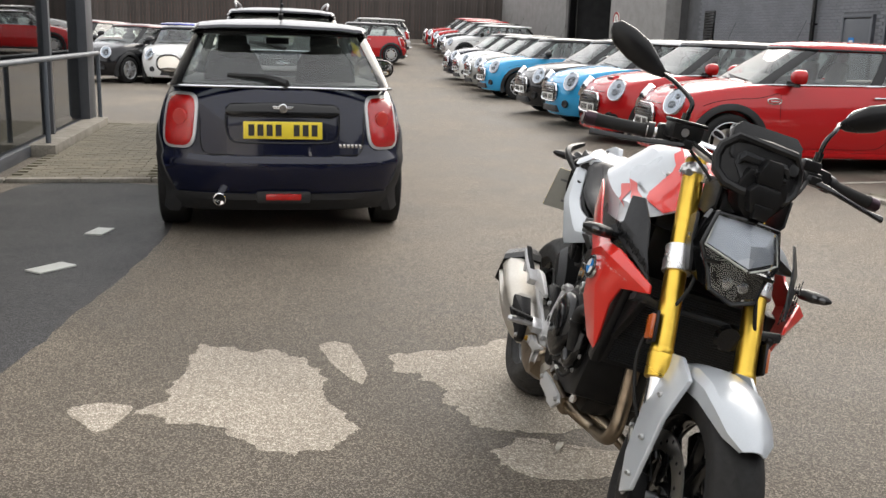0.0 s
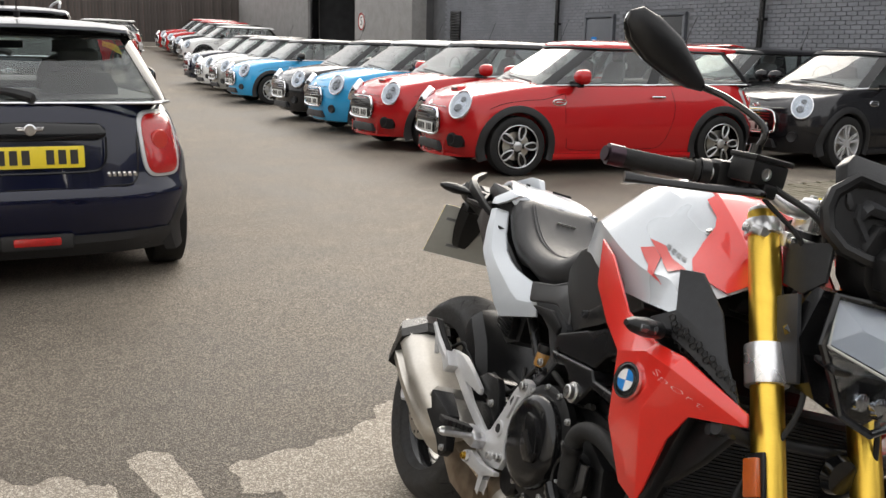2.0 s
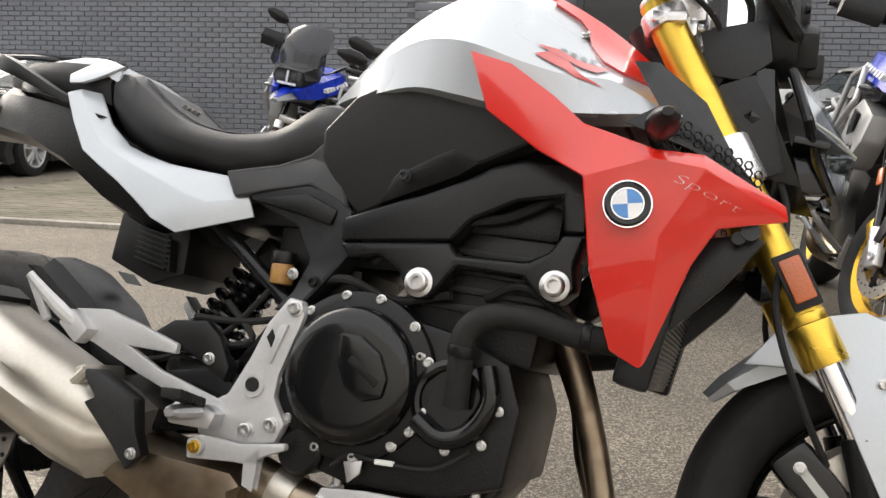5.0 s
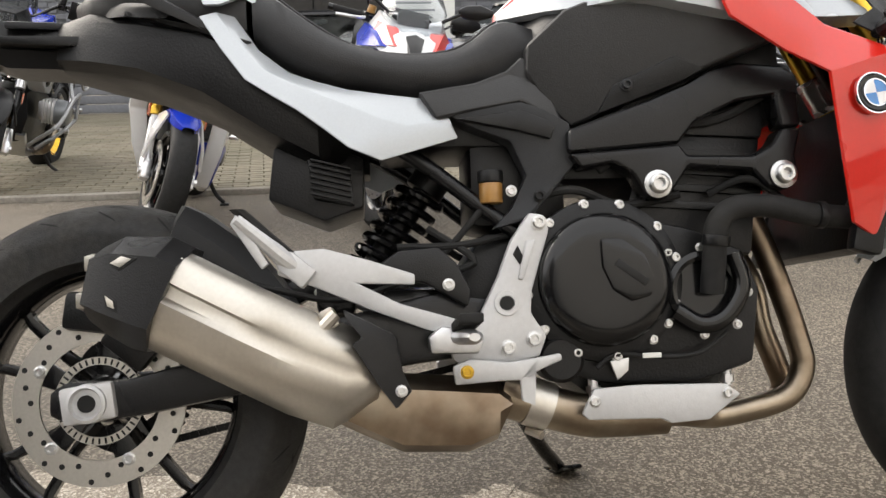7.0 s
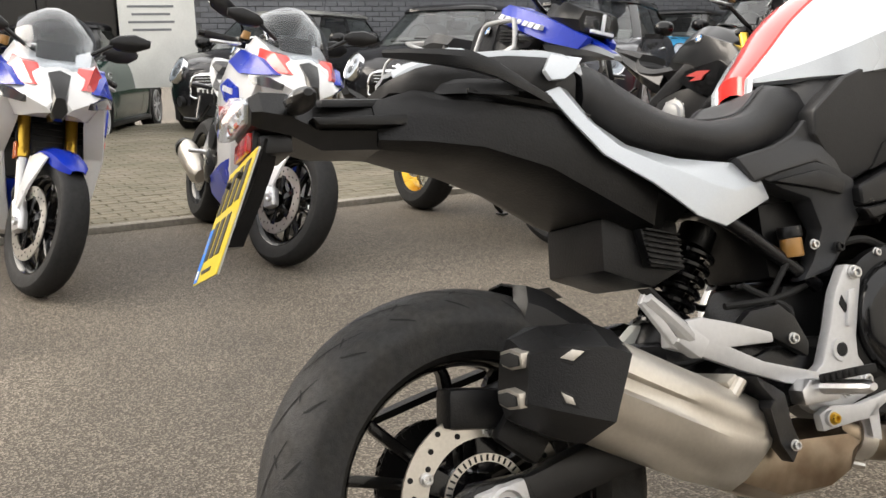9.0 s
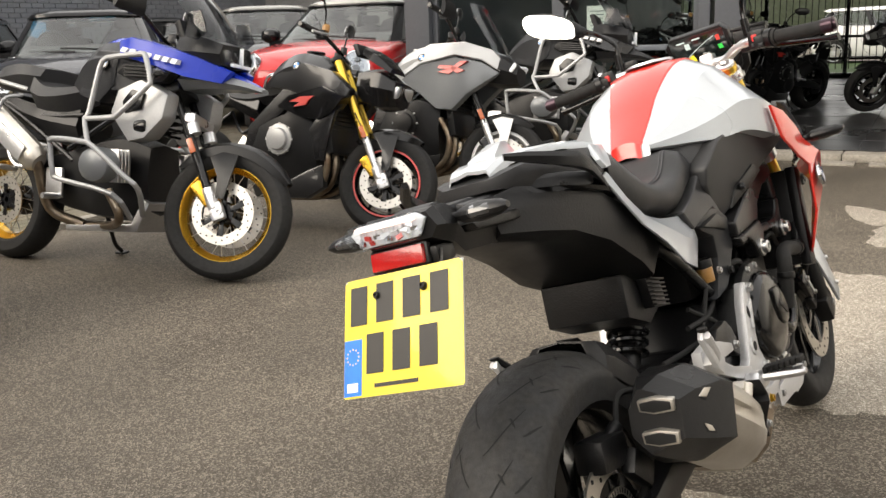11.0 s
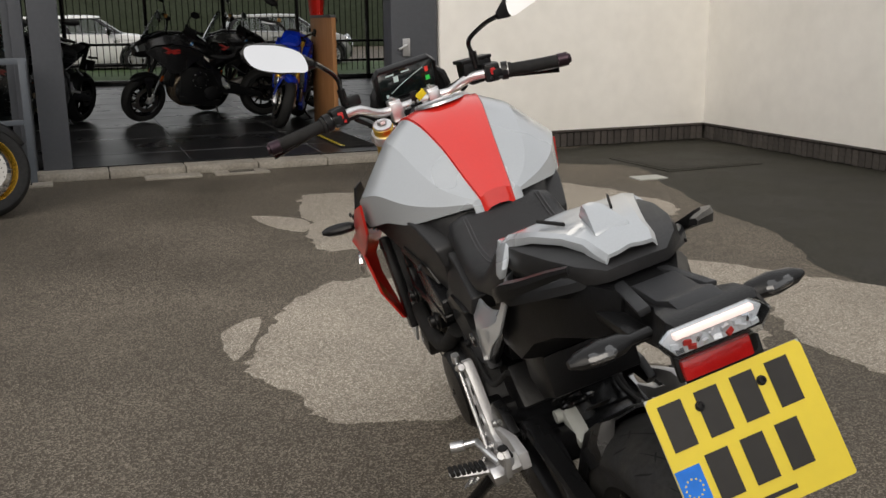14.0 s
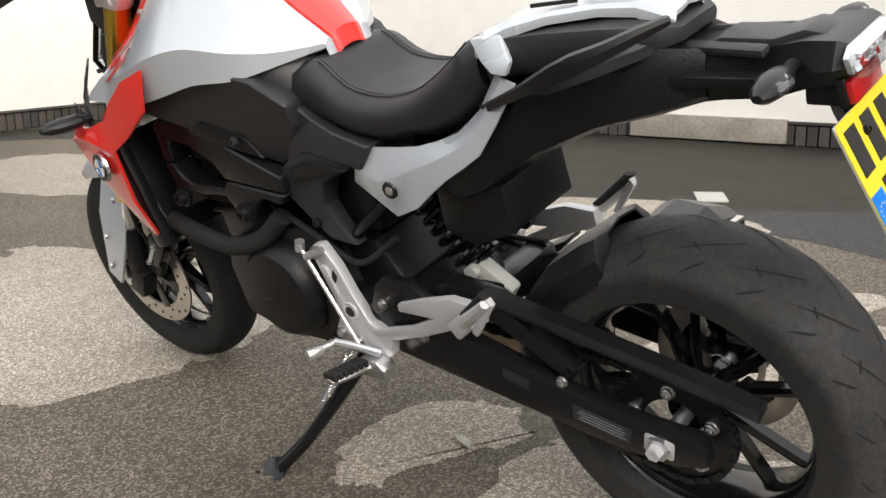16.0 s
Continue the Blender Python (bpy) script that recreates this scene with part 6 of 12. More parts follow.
for s in (-1, 1):
    c0 = V(0.014, 0, 0)
    it = part("indicator", loft([[c0 + V(s * (0.055 + 0.125 * t), 0.970 + k * 0.020 * math.cos(a) + 0.005 * t, 0.908 + k * 0.015 * math.sin(a)) for a in [2 * math.pi * j / 12 for j in range(12)]] for t, k in ((0, 0.5), (0.25, 0.5), (0.36, 0.9), (0.62, 1.1), (0.88, 0.8), (1.0, 0.35))]), M["plastic"], bike, "slim dark indicator")
    part("lens", loft([[c0 + V(s * (0.108 + 0.055 * t), 0.979 + k * 0.018 * math.cos(a), 0.909 + k * 0.012 * math.sin(a)) for a in [2 * math.pi * j / 12 for j in range(12)]] for t, k in ((0, 0.5), (0.25, 1.0), (0.8, 0.85), (1.0, 0.4))]), M["lens_smoke"], it)
    rail = [(0.146, 0.545, 0.862), (0.168, 0.62, 0.895), (0.183, 0.69, 0.928), (0.180, 0.725, 0.942), (0.160, 0.765, 0.955), (0.130, 0.80, 0.968), (0.104, 0.830, 0.978)]
    part("grab_rail", loft([[V(0.010 + s * (x + u * 0.011 * k), y + u * 0.006, z + v * 0.014 * k) for u, v in ((-1, -0.6), (-0.6, 1), (0.7, 1), (1, 0.2), (0.7, -1), (-0.7, -1))] for (x, y, z), k in zip(rail, (0.4, 0.55, 0.9, 1.0, 0.8, 0.65, 0.4))]), M["plastic"], bike, "black pillion grab rail")
    part("rail_rib", prism([(0.52, 0.858), (0.60, 0.880), (0.72, 0.914), (0.72, 0.906), (0.60, 0.872), (0.53, 0.851)], [s * 0.146, s * 0.152, s * 0.130, s * 0.132, s * 0.154, s * 0.146], [s * 0.12] * 6, 0.003), M["plastic"], bike)
part("rail_bar", loft([[V(0.012 + x, y + u * 0.012, z + v * 0.011) for u, v in ((-1, -1), (-1, 1), (0.4, 1), (1, 0.4), (1, -1))] for x, y, z in ((-0.165, 0.66, 0.905), (-0.135, 0.712, 0.918), (-0.085, 0.765, 0.930), (-0.03, 0.792, 0.938), (0.03, 0.792, 0.938), (0.085, 0.765, 0.930), (0.135, 0.712, 0.918), (0.165, 0.66, 0.905))]), M["plastic_grey"], bike, "black bar joining the grab rails")
part("tail_top", merge(prism([(0.80, 0.905), (0.86, 0.930), (0.93, 0.928), (0.97, 0.940), (1.0, 0.935), (0.98, 0.915)], -0.035, 0.035, 0.004), both(box((0.045, 0.87, 0.918), (0.02, 0.12, 0.012), 0.004, (0, 12, -8)))), M["plastic_grey"], bike)

# number plate with plain bars in place of its writing
PM = Matrix.Translation((0.012, 1.075, 0.765)) @ pose(0, 0, 0, 25, 0, 0)
plate = part("number_plate", box((0, 0, 0), (0.232, 0.003, 0.188), 0.0012), M["plate_back"], bike, "yellow number plate with plain dark bars", at=PM)
part("yellow_face", prism([(-0.113, -0.094), (0.113, -0.094), (0.116, -0.091), (0.116, 0.088), (0.110, 0.094), (-0.110, 0.094), (-0.116, 0.088), (-0.116, -0.091)], 0.0017, 0.0027, 0, "y"), M["plate_yellow"], plate)
part("blue_band", box((0.097, 0.0032, -0.047), (0.036, 0.0006, 0.088), 0), M["eu_blue"], plate)
for i in range(12):
    part("star", lathe([(0.0036, 0.0), (0.0036, 0.0015), (0.0042, 0.0)], 5, axis="y"), M["plate_yellow"], plate, at=pose(0.097 + 0.012 * math.cos(i * math.pi / 6), 0, -0.030 + 0.012 * math.sin(i * math.pi / 6)))
part("bar", box((0.097, 0.0036, -0.078), (0.022, 0.0006, 0.014), 0), M["decal_white"], plate)
for x in (0.086, 0.033, -0.020, -0.073):
    part("bar", box((x, 0.0034, 0.050), (0.034, 0.0008, 0.062), 0), M["ink"], plate)
for x in (0.052, 0.000, -0.052):
    part("bar", box((x, 0.0034, -0.028), (0.034, 0.0008, 0.062), 0), M["ink"], plate)
part("bar", box((0.010, 0.0034, -0.078), (0.085, 0.0006, 0.006), 0), M["ink"], plate)
for x in (-0.044, 0.048):
    bolt(plate, V(x, 0.003, 0.062), (0, 1, 0), 0.006, M["engine_black"])
for x, z in ((0.07, 0.02), (-0.03, -0.05), (-0.07, 0.045)):
    part("bar", box((x, -0.0022, z), (0.045, 0.0006, 0.010), 0), M["decal_grey"], plate)

# under-seat box with ribbed regulator
part("battery_box", merge(prism([(0.495, 0.700), (0.427, 0.712), (0.350, 0.680), (0.352, 0.600), (0.415, 0.578), (0.505, 0.615)], -0.085, 0.10, 0.006)), M["engine_black"], bike)
reg = part("regulator", prism([(0.440, 0.676), (0.372, 0.656), (0.366, 0.600), (0.430, 0.612)], -0.108, -0.085, 0.003), M["engine_black"], bike)
rib = part("fin", box((-0.112, 0, 0), (0.010, 0.066, 0.0035), 0.001, (14, 0, 0)), M["engine_black"], reg, at=pose(0, 0.403, 0.612))
for i in range(1, 7):
    again(rib, reg, pose(0, 0.403, 0.612 + 0.009 * i))

# ---- engine ----
CC = V(0, -0.016, 0.466)
part("crankcase", merge(prism([(0.100, 0.450), (0.070, 0.556), (0.003, 0.578), (-0.084, 0.562), (-0.165, 0.545), (-0.250, 0.508), (-0.272, 0.444), (-0.256, 0.330), (-0.164, 0.302), (-0.018, 0.305), (0.095, 0.335), (0.16, 0.40), (0.15, 0.46)], -0.152, 0.150, 0.012), prism([(0.22, 0.47), (0.16, 0.55), (0.07, 0.55), (0.07, 0.38), (0.20, 0.36)], -0.10, 0.10, 0.01)), M["engine_black"], bike, "black engine cases")
part("sump", prism([(0.06, 0.33), (-0.02, 0.265), (-0.20, 0.265), (-0.25, 0.33)], -0.10, 0.11, 0.015), M["engine_black"], bike)
cyl = part("cylinder", merge(prism([(-0.060, 0.55), (-0.110, 0.715), (-0.300, 0.700), (-0.275, 0.50)], -0.125, 0.125, 0.012), prism([(-0.105, 0.700), (-0.130, 0.770), (-0.305, 0.745), (-0.300, 0.690)], -0.135, 0.135, 0.012)), M["engine_black"], bike)
for k in range(4):
    part("fin", prism([(-0.070 - 0.012 * k, 0.585 + 0.028 * k), (-0.073 - 0.012 * k, 0.597 + 0.028 * k), (-0.292, 0.580 + 0.028 * k), (-0.290, 0.568 + 0.028 * k)], -0.134, 0.134, 0.002), M["engine_black"], cyl)
part("clutch_rim", lathe([(-0.150, 0.0), (-0.150, 0.128), (-0.166, 0.126), (-0.172, 0.112), (-0.172, 0.0)], 48, CC), M["engine_black"], bike)
clutch = part("clutch_cover", lathe([(-0.170, 0.0), (-0.170, 0.104), (-0.184, 0.103), (-0.193, 0.098), (-0.199, 0.088), (-0.202, 0.074), (-0.2035, 0.05), (-0.2045, 0.025), (-0.205, 0.0)], 56, CC), M["gloss_black"], bike, "round black clutch cover")
part("rib", prism([(-0.005, 0.527), (-0.038, 0.526), (-0.072, 0.502), (-0.087, 0.467), (-0.081, 0.438), (-0.050, 0.430), (-0.021, 0.448), (-0.006, 0.483)], -0.2115, -0.198, 0.007), M["gloss_black"], clutch)
part("bar", box((-0.2122, -0.050, 0.474), (0.0016, 0.057, 0.012), 0.0006, (-324, 0, 0)), M["engine_black"], clutch)
for a in (18, 48, 78, 105, 138, 165, 200, 232, 262, 292, 322, 350):
    p = CC + V(-0.166, 0.120 * math.cos(radians(a)), 0.120 * math.sin(radians(a)))
    bolt(clutch, p, r=0.0075)
pump = part("water_pump", merge(lathe([(-0.150, 0.062), (-0.176, 0.060), (-0.180, 0.052), (-0.178, 0.046), (-0.166, 0.044), (-0.166, 0.0)], 36, V(0, -0.174, 0.446)), tube([V(-0.172, -0.222, 0.50), V(-0.176, -0.232, 0.45), V(-0.176, -0.205, 0.405), V(-0.176, -0.165, 0.392), V(-0.174, -0.125, 0.415)], 0.015, 12, 5)), M["gloss_black"], bike, "round water pump cover")
for y, z in ((-0.120, 0.505), (-0.172, 0.512), (-0.228, 0.495), (-0.245, 0.44), (-0.225, 0.390), (-0.172, 0.376), (-0.115, 0.395), (-0.108, 0.45)):
    bolt(pump, V(-0.168, y, z), r=0.0065)
part("coolant_hose", merge(tube([V(-0.178, -0.184, 0.440), V(-0.190, -0.187, 0.50), V(-0.196, -0.192, 0.545), V(-0.192, -0.222, 0.570), V(-0.188, -0.280, 0.572), V(-0.185, -0.345, 0.558), V(-0.18, -0.41, 0.552)], 0.0185, 14, 6)), M["rubber"], bike, "thick black coolant hose")
loose("hose_clip", merge(rod(V(-0.193, -0.188, 0.512), V(-0.195, -0.190, 0.528), 0.0215, 18, 0.002), rod(V(-0.185, -0.355, 0.557), V(-0.184, -0.368, 0.556), 0.0215, 18, 0.002)), M["engine_black"], bike)
part("oil_filter", lathe([(-0.10, 0.036), (-0.165, 0.036), (-0.172, 0.030), (-0.172, 0.0)], 26, V(0, 0.055, 0.345)), M["engine_black"], bike)
part("sensor_bracket", prism([(-0.020, 0.340), (-0.050, 0.345), (-0.048, 0.325), (-0.030, 0.310)], -0.172, -0.166, 0.002), M["aluminium"], bike)
part("sensor_wire", tube([V(-0.168, 0.0, 0.33), V(-0.17, -0.03, 0.35), V(-0.172, -0.09, 0.345), V(-0.172, -0.16, 0.348), V(-0.17, -0.21, 0.38)], 0.004, 8, 6), M["rubber"], bike)
part("wire_clip", box((-0.173, -0.085, 0.347), (0.008, 0.030, 0.008), 0.002), M["plate_white"], bike)
for y, z in ((0.0, 0.285), (-0.215, 0.295)):
    part("probe", merge(rod(V(-0.135, y, z), V(-0.135, y, z + 0.045), 0.008, 10), rod(V(-0.135, y, z + 0.005), V(-0.135, y, z + 0.016), 0.012, 6)), M["aluminium"], bike)
part("alternator_cover", lathe([(0.150, 0.0), (0.150, 0.112), (0.172, 0.108), (0.190, 0.092), (0.196, 0.05), (0.196, 0.0)], 44, V(0, -0.075, 0.430)), M["engine_black"], bike, "round black alternator cover")
part("bar", box((0.1975, -0.085, 0.425), (0.002, 0.05, 0.014), 0.001, (20, 0, 0)), M["gloss_black"], bike)
part("left_hose", tube([V(0.17, -0.40, 0.552), V(0.178, -0.30, 0.535), V(0.176, -0.20, 0.520), V(0.17, -0.10, 0.545), V(0.15, -0.03, 0.60)], 0.020, 14, 6), M["rubber"], bike)
part("sprocket_cover", merge(prism([(0.20, 0.40), (0.15, 0.46), (0.05, 0.47), (0.03, 0.36), (0.10, 0.31), (0.18, 0.33)], 0.12, 0.165, 0.01)), M["engine_black"], bike)
for y, z in ((0.15, 0.43), (0.06, 0.45), (0.05, 0.35), (0.16, 0.34)):
    bolt(bike, V(0.163, y, z), (1, 0, 0), 0.007, M["engine_black"])
# cables and small hoses about the engine
for pts, r in (([V(-0.12, 0.09, 0.60), V(-0.15, 0.02, 0.61), V(-0.14, -0.06, 0.585), V(-0.15, -0.15, 0.60)], 0.007), ([V(-0.10, 0.25, 0.56), V(-0.13, 0.18, 0.50), V(-0.10, 0.30, 0.485), V(-0.09, 0.42, 0.49)], 0.006), ([V(-0.11, 0.30, 0.53), V(-0.12, 0.20, 0.53), V(-0.11, 0.10, 0.55)], 0.006), ([V(0.12, 0.25, 0.58), V(0.14, 0.15, 0.52), V(0.14, 0.05, 0.56), V(0.13, -0.1, 0.62)], 0.007), ([V(-0.15, -0.02, 0.64), V(-0.155, -0.10, 0.70), V(-0.15, -0.22, 0.72), V(-0.15, -0.30, 0.76)], 0.008), ([V(-0.14, -0.20, 0.60), V(-0.16, -0.26, 0.62), V(-0.15, -0.33, 0.58)], 0.006)):
    part("cable", tube(pts, r, 8, 6), M["rubber"], bike)

# radiator
RM = Matrix.Translation((0, -0.455, 0.625)) @ pose(0, 0, 0, 13, 0, 0)
rad = part("radiator", box((0, 0, 0), (0.36, 0.035, 0.26), 0.006), M["engine_black"], bike, at=RM)
fin = part("fin", box((0, -0.019, 0), (0.33, 0.004, 0.0035), 0), M["plastic_grey"], rad, at=pose(0, 0, -0.115))
for i in range(1, 34):
    again(fin, rad, pose(0, 0, -0.115 + 0.007 * i))
loose("side_tank", both(box((0.192, 0, 0), (0.03, 0.05, 0.27), 0.01)), M["plastic"], rad)
loose("lower_scoop", both(prism([(-0.585, 0.705), (-0.565, 0.715), (-0.48, 0.70), (-0.40, 0.55), (-0.425, 0.535), (-0.47, 0.575), (-0.535, 0.64)], 0.165, 0.185, 0.005)), M["plastic"], bike)
part("belly_bar", merge(rod(V(-0.20, -0.55, 0.705), V(0.20, -0.55, 0.705), 0.009, 12), both(rod(V(0.11, -0.555, 0.70), V(0.20, -0.565, 0.715), 0.013, 14))), M["plastic_grey"], bike)

# ---- exhaust ----
for pts in ([V(-0.050, -0.290, 0.600), V(-0.045, -0.326, 0.522), V(-0.045, -0.355, 0.435), V(-0.045, -0.374, 0.367), V(-0.045, -0.382, 0.314), V(-0.045, -0.354, 0.268), V(-0.045, -0.289, 0.248), V(-0.045, -0.220, 0.238), V(-0.100, -0.140, 0.250), V(-0.115, 0.000, 0.252)], [V(0.050, -0.270, 0.580), V(0.030, -0.328, 0.468), V(0.030, -0.344, 0.387), V(0.030, -0.364, 0.327), V(0.030, -0.378, 0.281), V(0.030, -0.363, 0.255), V(0.030, -0.319, 0.241), V(-0.030, -0.200, 0.262), V(-0.090, -0.100, 0.252), V(-0.112, 0.000, 0.252)]):
    part("header_pipe", tube(pts, 0.0205, 16, 6), M["steel_hot"], bike, "heat-tinted exhaust header pipe")
part("collector", tube([V(-0.112, -0.12, 0.249), V(-0.118, 0.0, 0.253), V(-0.125, 0.075, 0.272), V(-0.130, 0.15, 0.296)], [0.030, 0.034, 0.034, 0.036], 20, 5), M["steel_hot"], bike)
part("pipe_clamp", merge(tube([V(-0.124, 0.070, 0.270), V(-0.127, 0.105, 0.283)], 0.039, 20, 1), rod(V(-0.14, 0.085, 0.228), V(-0.12, 0.105, 0.236), 0.007, 8)), M["steel_exhaust"], bike)
part("exhaust_shield", prism([(0.028, 0.262), (0.008, 0.299), (-0.060, 0.303), (-0.198, 0.300), (-0.222, 0.283), (-0.171, 0.246), (-0.111, 0.242), (-0.095, 0.250), (0.018, 0.252)], -0.176, -0.166, 0.004), M["alu_cast"], bike, "bright metal heat shield on the pipe")
for y, z in ((0.008, 0.280), (-0.200, 0.286)):
    bolt(bike, V(-0.175, y, z), r=0.0085)
part("catalyst_box", loft([[V(x, y, z) for x, z in ((-0.075, zt), (-0.15, zt), (-0.185, zt - 0.02), (-0.19, (zt + zb) / 2), (-0.18, zb + 0.015), (-0.14, zb), (-0.07, zb))] for y, zt, zb in ((0.135, 0.300, 0.265), (0.155, 0.318, 0.225), (0.20, 0.322, 0.208), (0.30, 0.330, 0.212), (0.37, 0.345, 0.245), (0.42, 0.36, 0.27))]), M["steel_hot"], bike, "tinted steel catalyst box")


def muffler_ring(top, bot, xo, xi, g=0.0):
    (yt, zt), (yb, zb) = top, bot

    def at(f, x):
        return V(x, yt + (yb - yt) * f, zt + (zb - zt) * f)
    return [at(0.0, xi - 0.02), at(0.0, xo + 0.055), at(0.08, xo + 0.020), at(0.20, xo + 0.006), at(0.33, xo + 0.002), at(0.36, xo + 0.003 + g), at(0.47, xo + 0.002 + g), at(0.53, xo - 0.001), at(0.70, xo + 0.006), at(0.86, xo + 0.028), at(1.0, xo + 0.060), at(1.0, xi - 0.03), at(0.75, xi), at(0.3, xi)]


muf = part("muffler", loft([muffler_ring((0.318, 0.375), (0.340, 0.285), -0.215, -0.11), muffler_ring((0.357, 0.400), (0.405, 0.256), -0.250, -0.115), muffler_ring((0.42, 0.426), (0.470, 0.282), -0.268, -0.125), muffler_ring((0.475, 0.453), (0.530, 0.314), -0.277, -0.131, 0.001), muffler_ring((0.513, 0.472), (0.57, 0.335), -0.282, -0.135, 0.007), muffler_ring((0.602, 0.520), (0.670, 0.388), -0.288, -0.140, 0.014)]), M["steel_exhaust"], bike, "brushed stainless steel silencer", sharp=36)


def cap_ring(top, bot, xo, xi):
    (yt, zt), (yb, zb) = top, bot
    return [V(x, yt + (yb - yt) * f, zt + (zb - zt) * f) for f, x in ((-0.02, xi - 0.02), (-0.02, xo + 0.062), (0.20, xo - 0.002), (0.80, xo - 0.002), (1.02, xo + 0.062), (1.02, xi - 0.03), (0.72, xi), (0.3, xi))]


capm = part("end_cap", loft([cap_ring((0.596, 0.524), (0.664, 0.382), -0.290, -0.138), cap_ring((0.628, 0.541), (0.686, 0.388), -0.284, -0.134), cap_ring((0.700, 0.546), (0.728, 0.410), -0.262, -0.140), cap_ring((0.736, 0.534), (0.758, 0.430), -0.242, -0.150)]), M["plastic"], muf, "black silencer end cap", sharp=12)
for z, y in ((0.508, 0.752), (0.455, 0.764)):
    part("outlet", prism([(-0.236, z - 0.011), (-0.200, z - 0.014), (-0.172, z - 0.008), (-0.172, z + 0.012), (-0.205, z + 0.016), (-0.238, z + 0.010)], y - 0.03, y - 0.002, 0.003, "y"), M["steel_exhaust"], capm)
    part("outlet_hole", prism([(-0.231, z - 0.007), (-0.200, z - 0.010), (-0.177, z - 0.005), (-0.177, z + 0.008), (-0.205, z + 0.011), (-0.232, z + 0.006)], y - 0.03, y + 0.0005, 0.001, "y"), M["groove"], capm)
# slots on the flank: black pieces proud of it, coloured as shaded openings
part("slot", prism([(0.715, 0.504), (0.688, 0.518), (0.665, 0.510), (0.692, 0.493)], [-0.2612, -0.2713, -0.2796, -0.2719], [-0.225] * 4, 0.002), M["groove"], capm)
part("slot_wall", prism([(0.706, 0.505), (0.689, 0.514), (0.674, 0.509), (0.691, 0.498)], [-0.267, -0.2721, -0.2775, -0.2726], [-0.225] * 4, 0.001), M["steel_exhaust"], capm)
part("slot", prism([(0.718, 0.466), (0.697, 0.453), (0.693, 0.434), (0.712, 0.443)], [-0.2634, -0.2737, -0.2775, -0.2685], [-0.225] * 4, 0.002), M["groove"], capm)
part("slot_wall", prism([(0.713, 0.460), (0.700, 0.451), (0.698, 0.440), (0.709, 0.445)], [-0.2675, -0.2735, -0.2754, -0.2703], [-0.225] * 4, 0.001), M["steel_exhaust"], capm)
part("heat_guard", prism([(0.384, 0.430), (0.350, 0.413), (0.310, 0.392), (0.301, 0.342), (0.287, 0.309), (0.311, 0.284), (0.335, 0.319), (0.373, 0.380), (0.358, 0.389), (0.380, 0.416)], [-0.262, -0.25, -0.232, -0.228, -0.224, -0.228, -0.236, -0.268, -0.262, -0.264], [-0.20] * 10, 0.004), M["plastic"], bike, "black silencer guard")
bolt(bike, V(-0.227, 0.303, 0.310), r=0.008)
part("muffler_strap", merge(box((-0.19, 0.405, 0.418), (0.10, 0.022, 0.03), 0.004, (-28, 0, 0)), rod(V(-0.24, 0.395, 0.425), V(-0.24, 0.415, 0.405), 0.010, 10)), M["steel_exhaust"], bike)

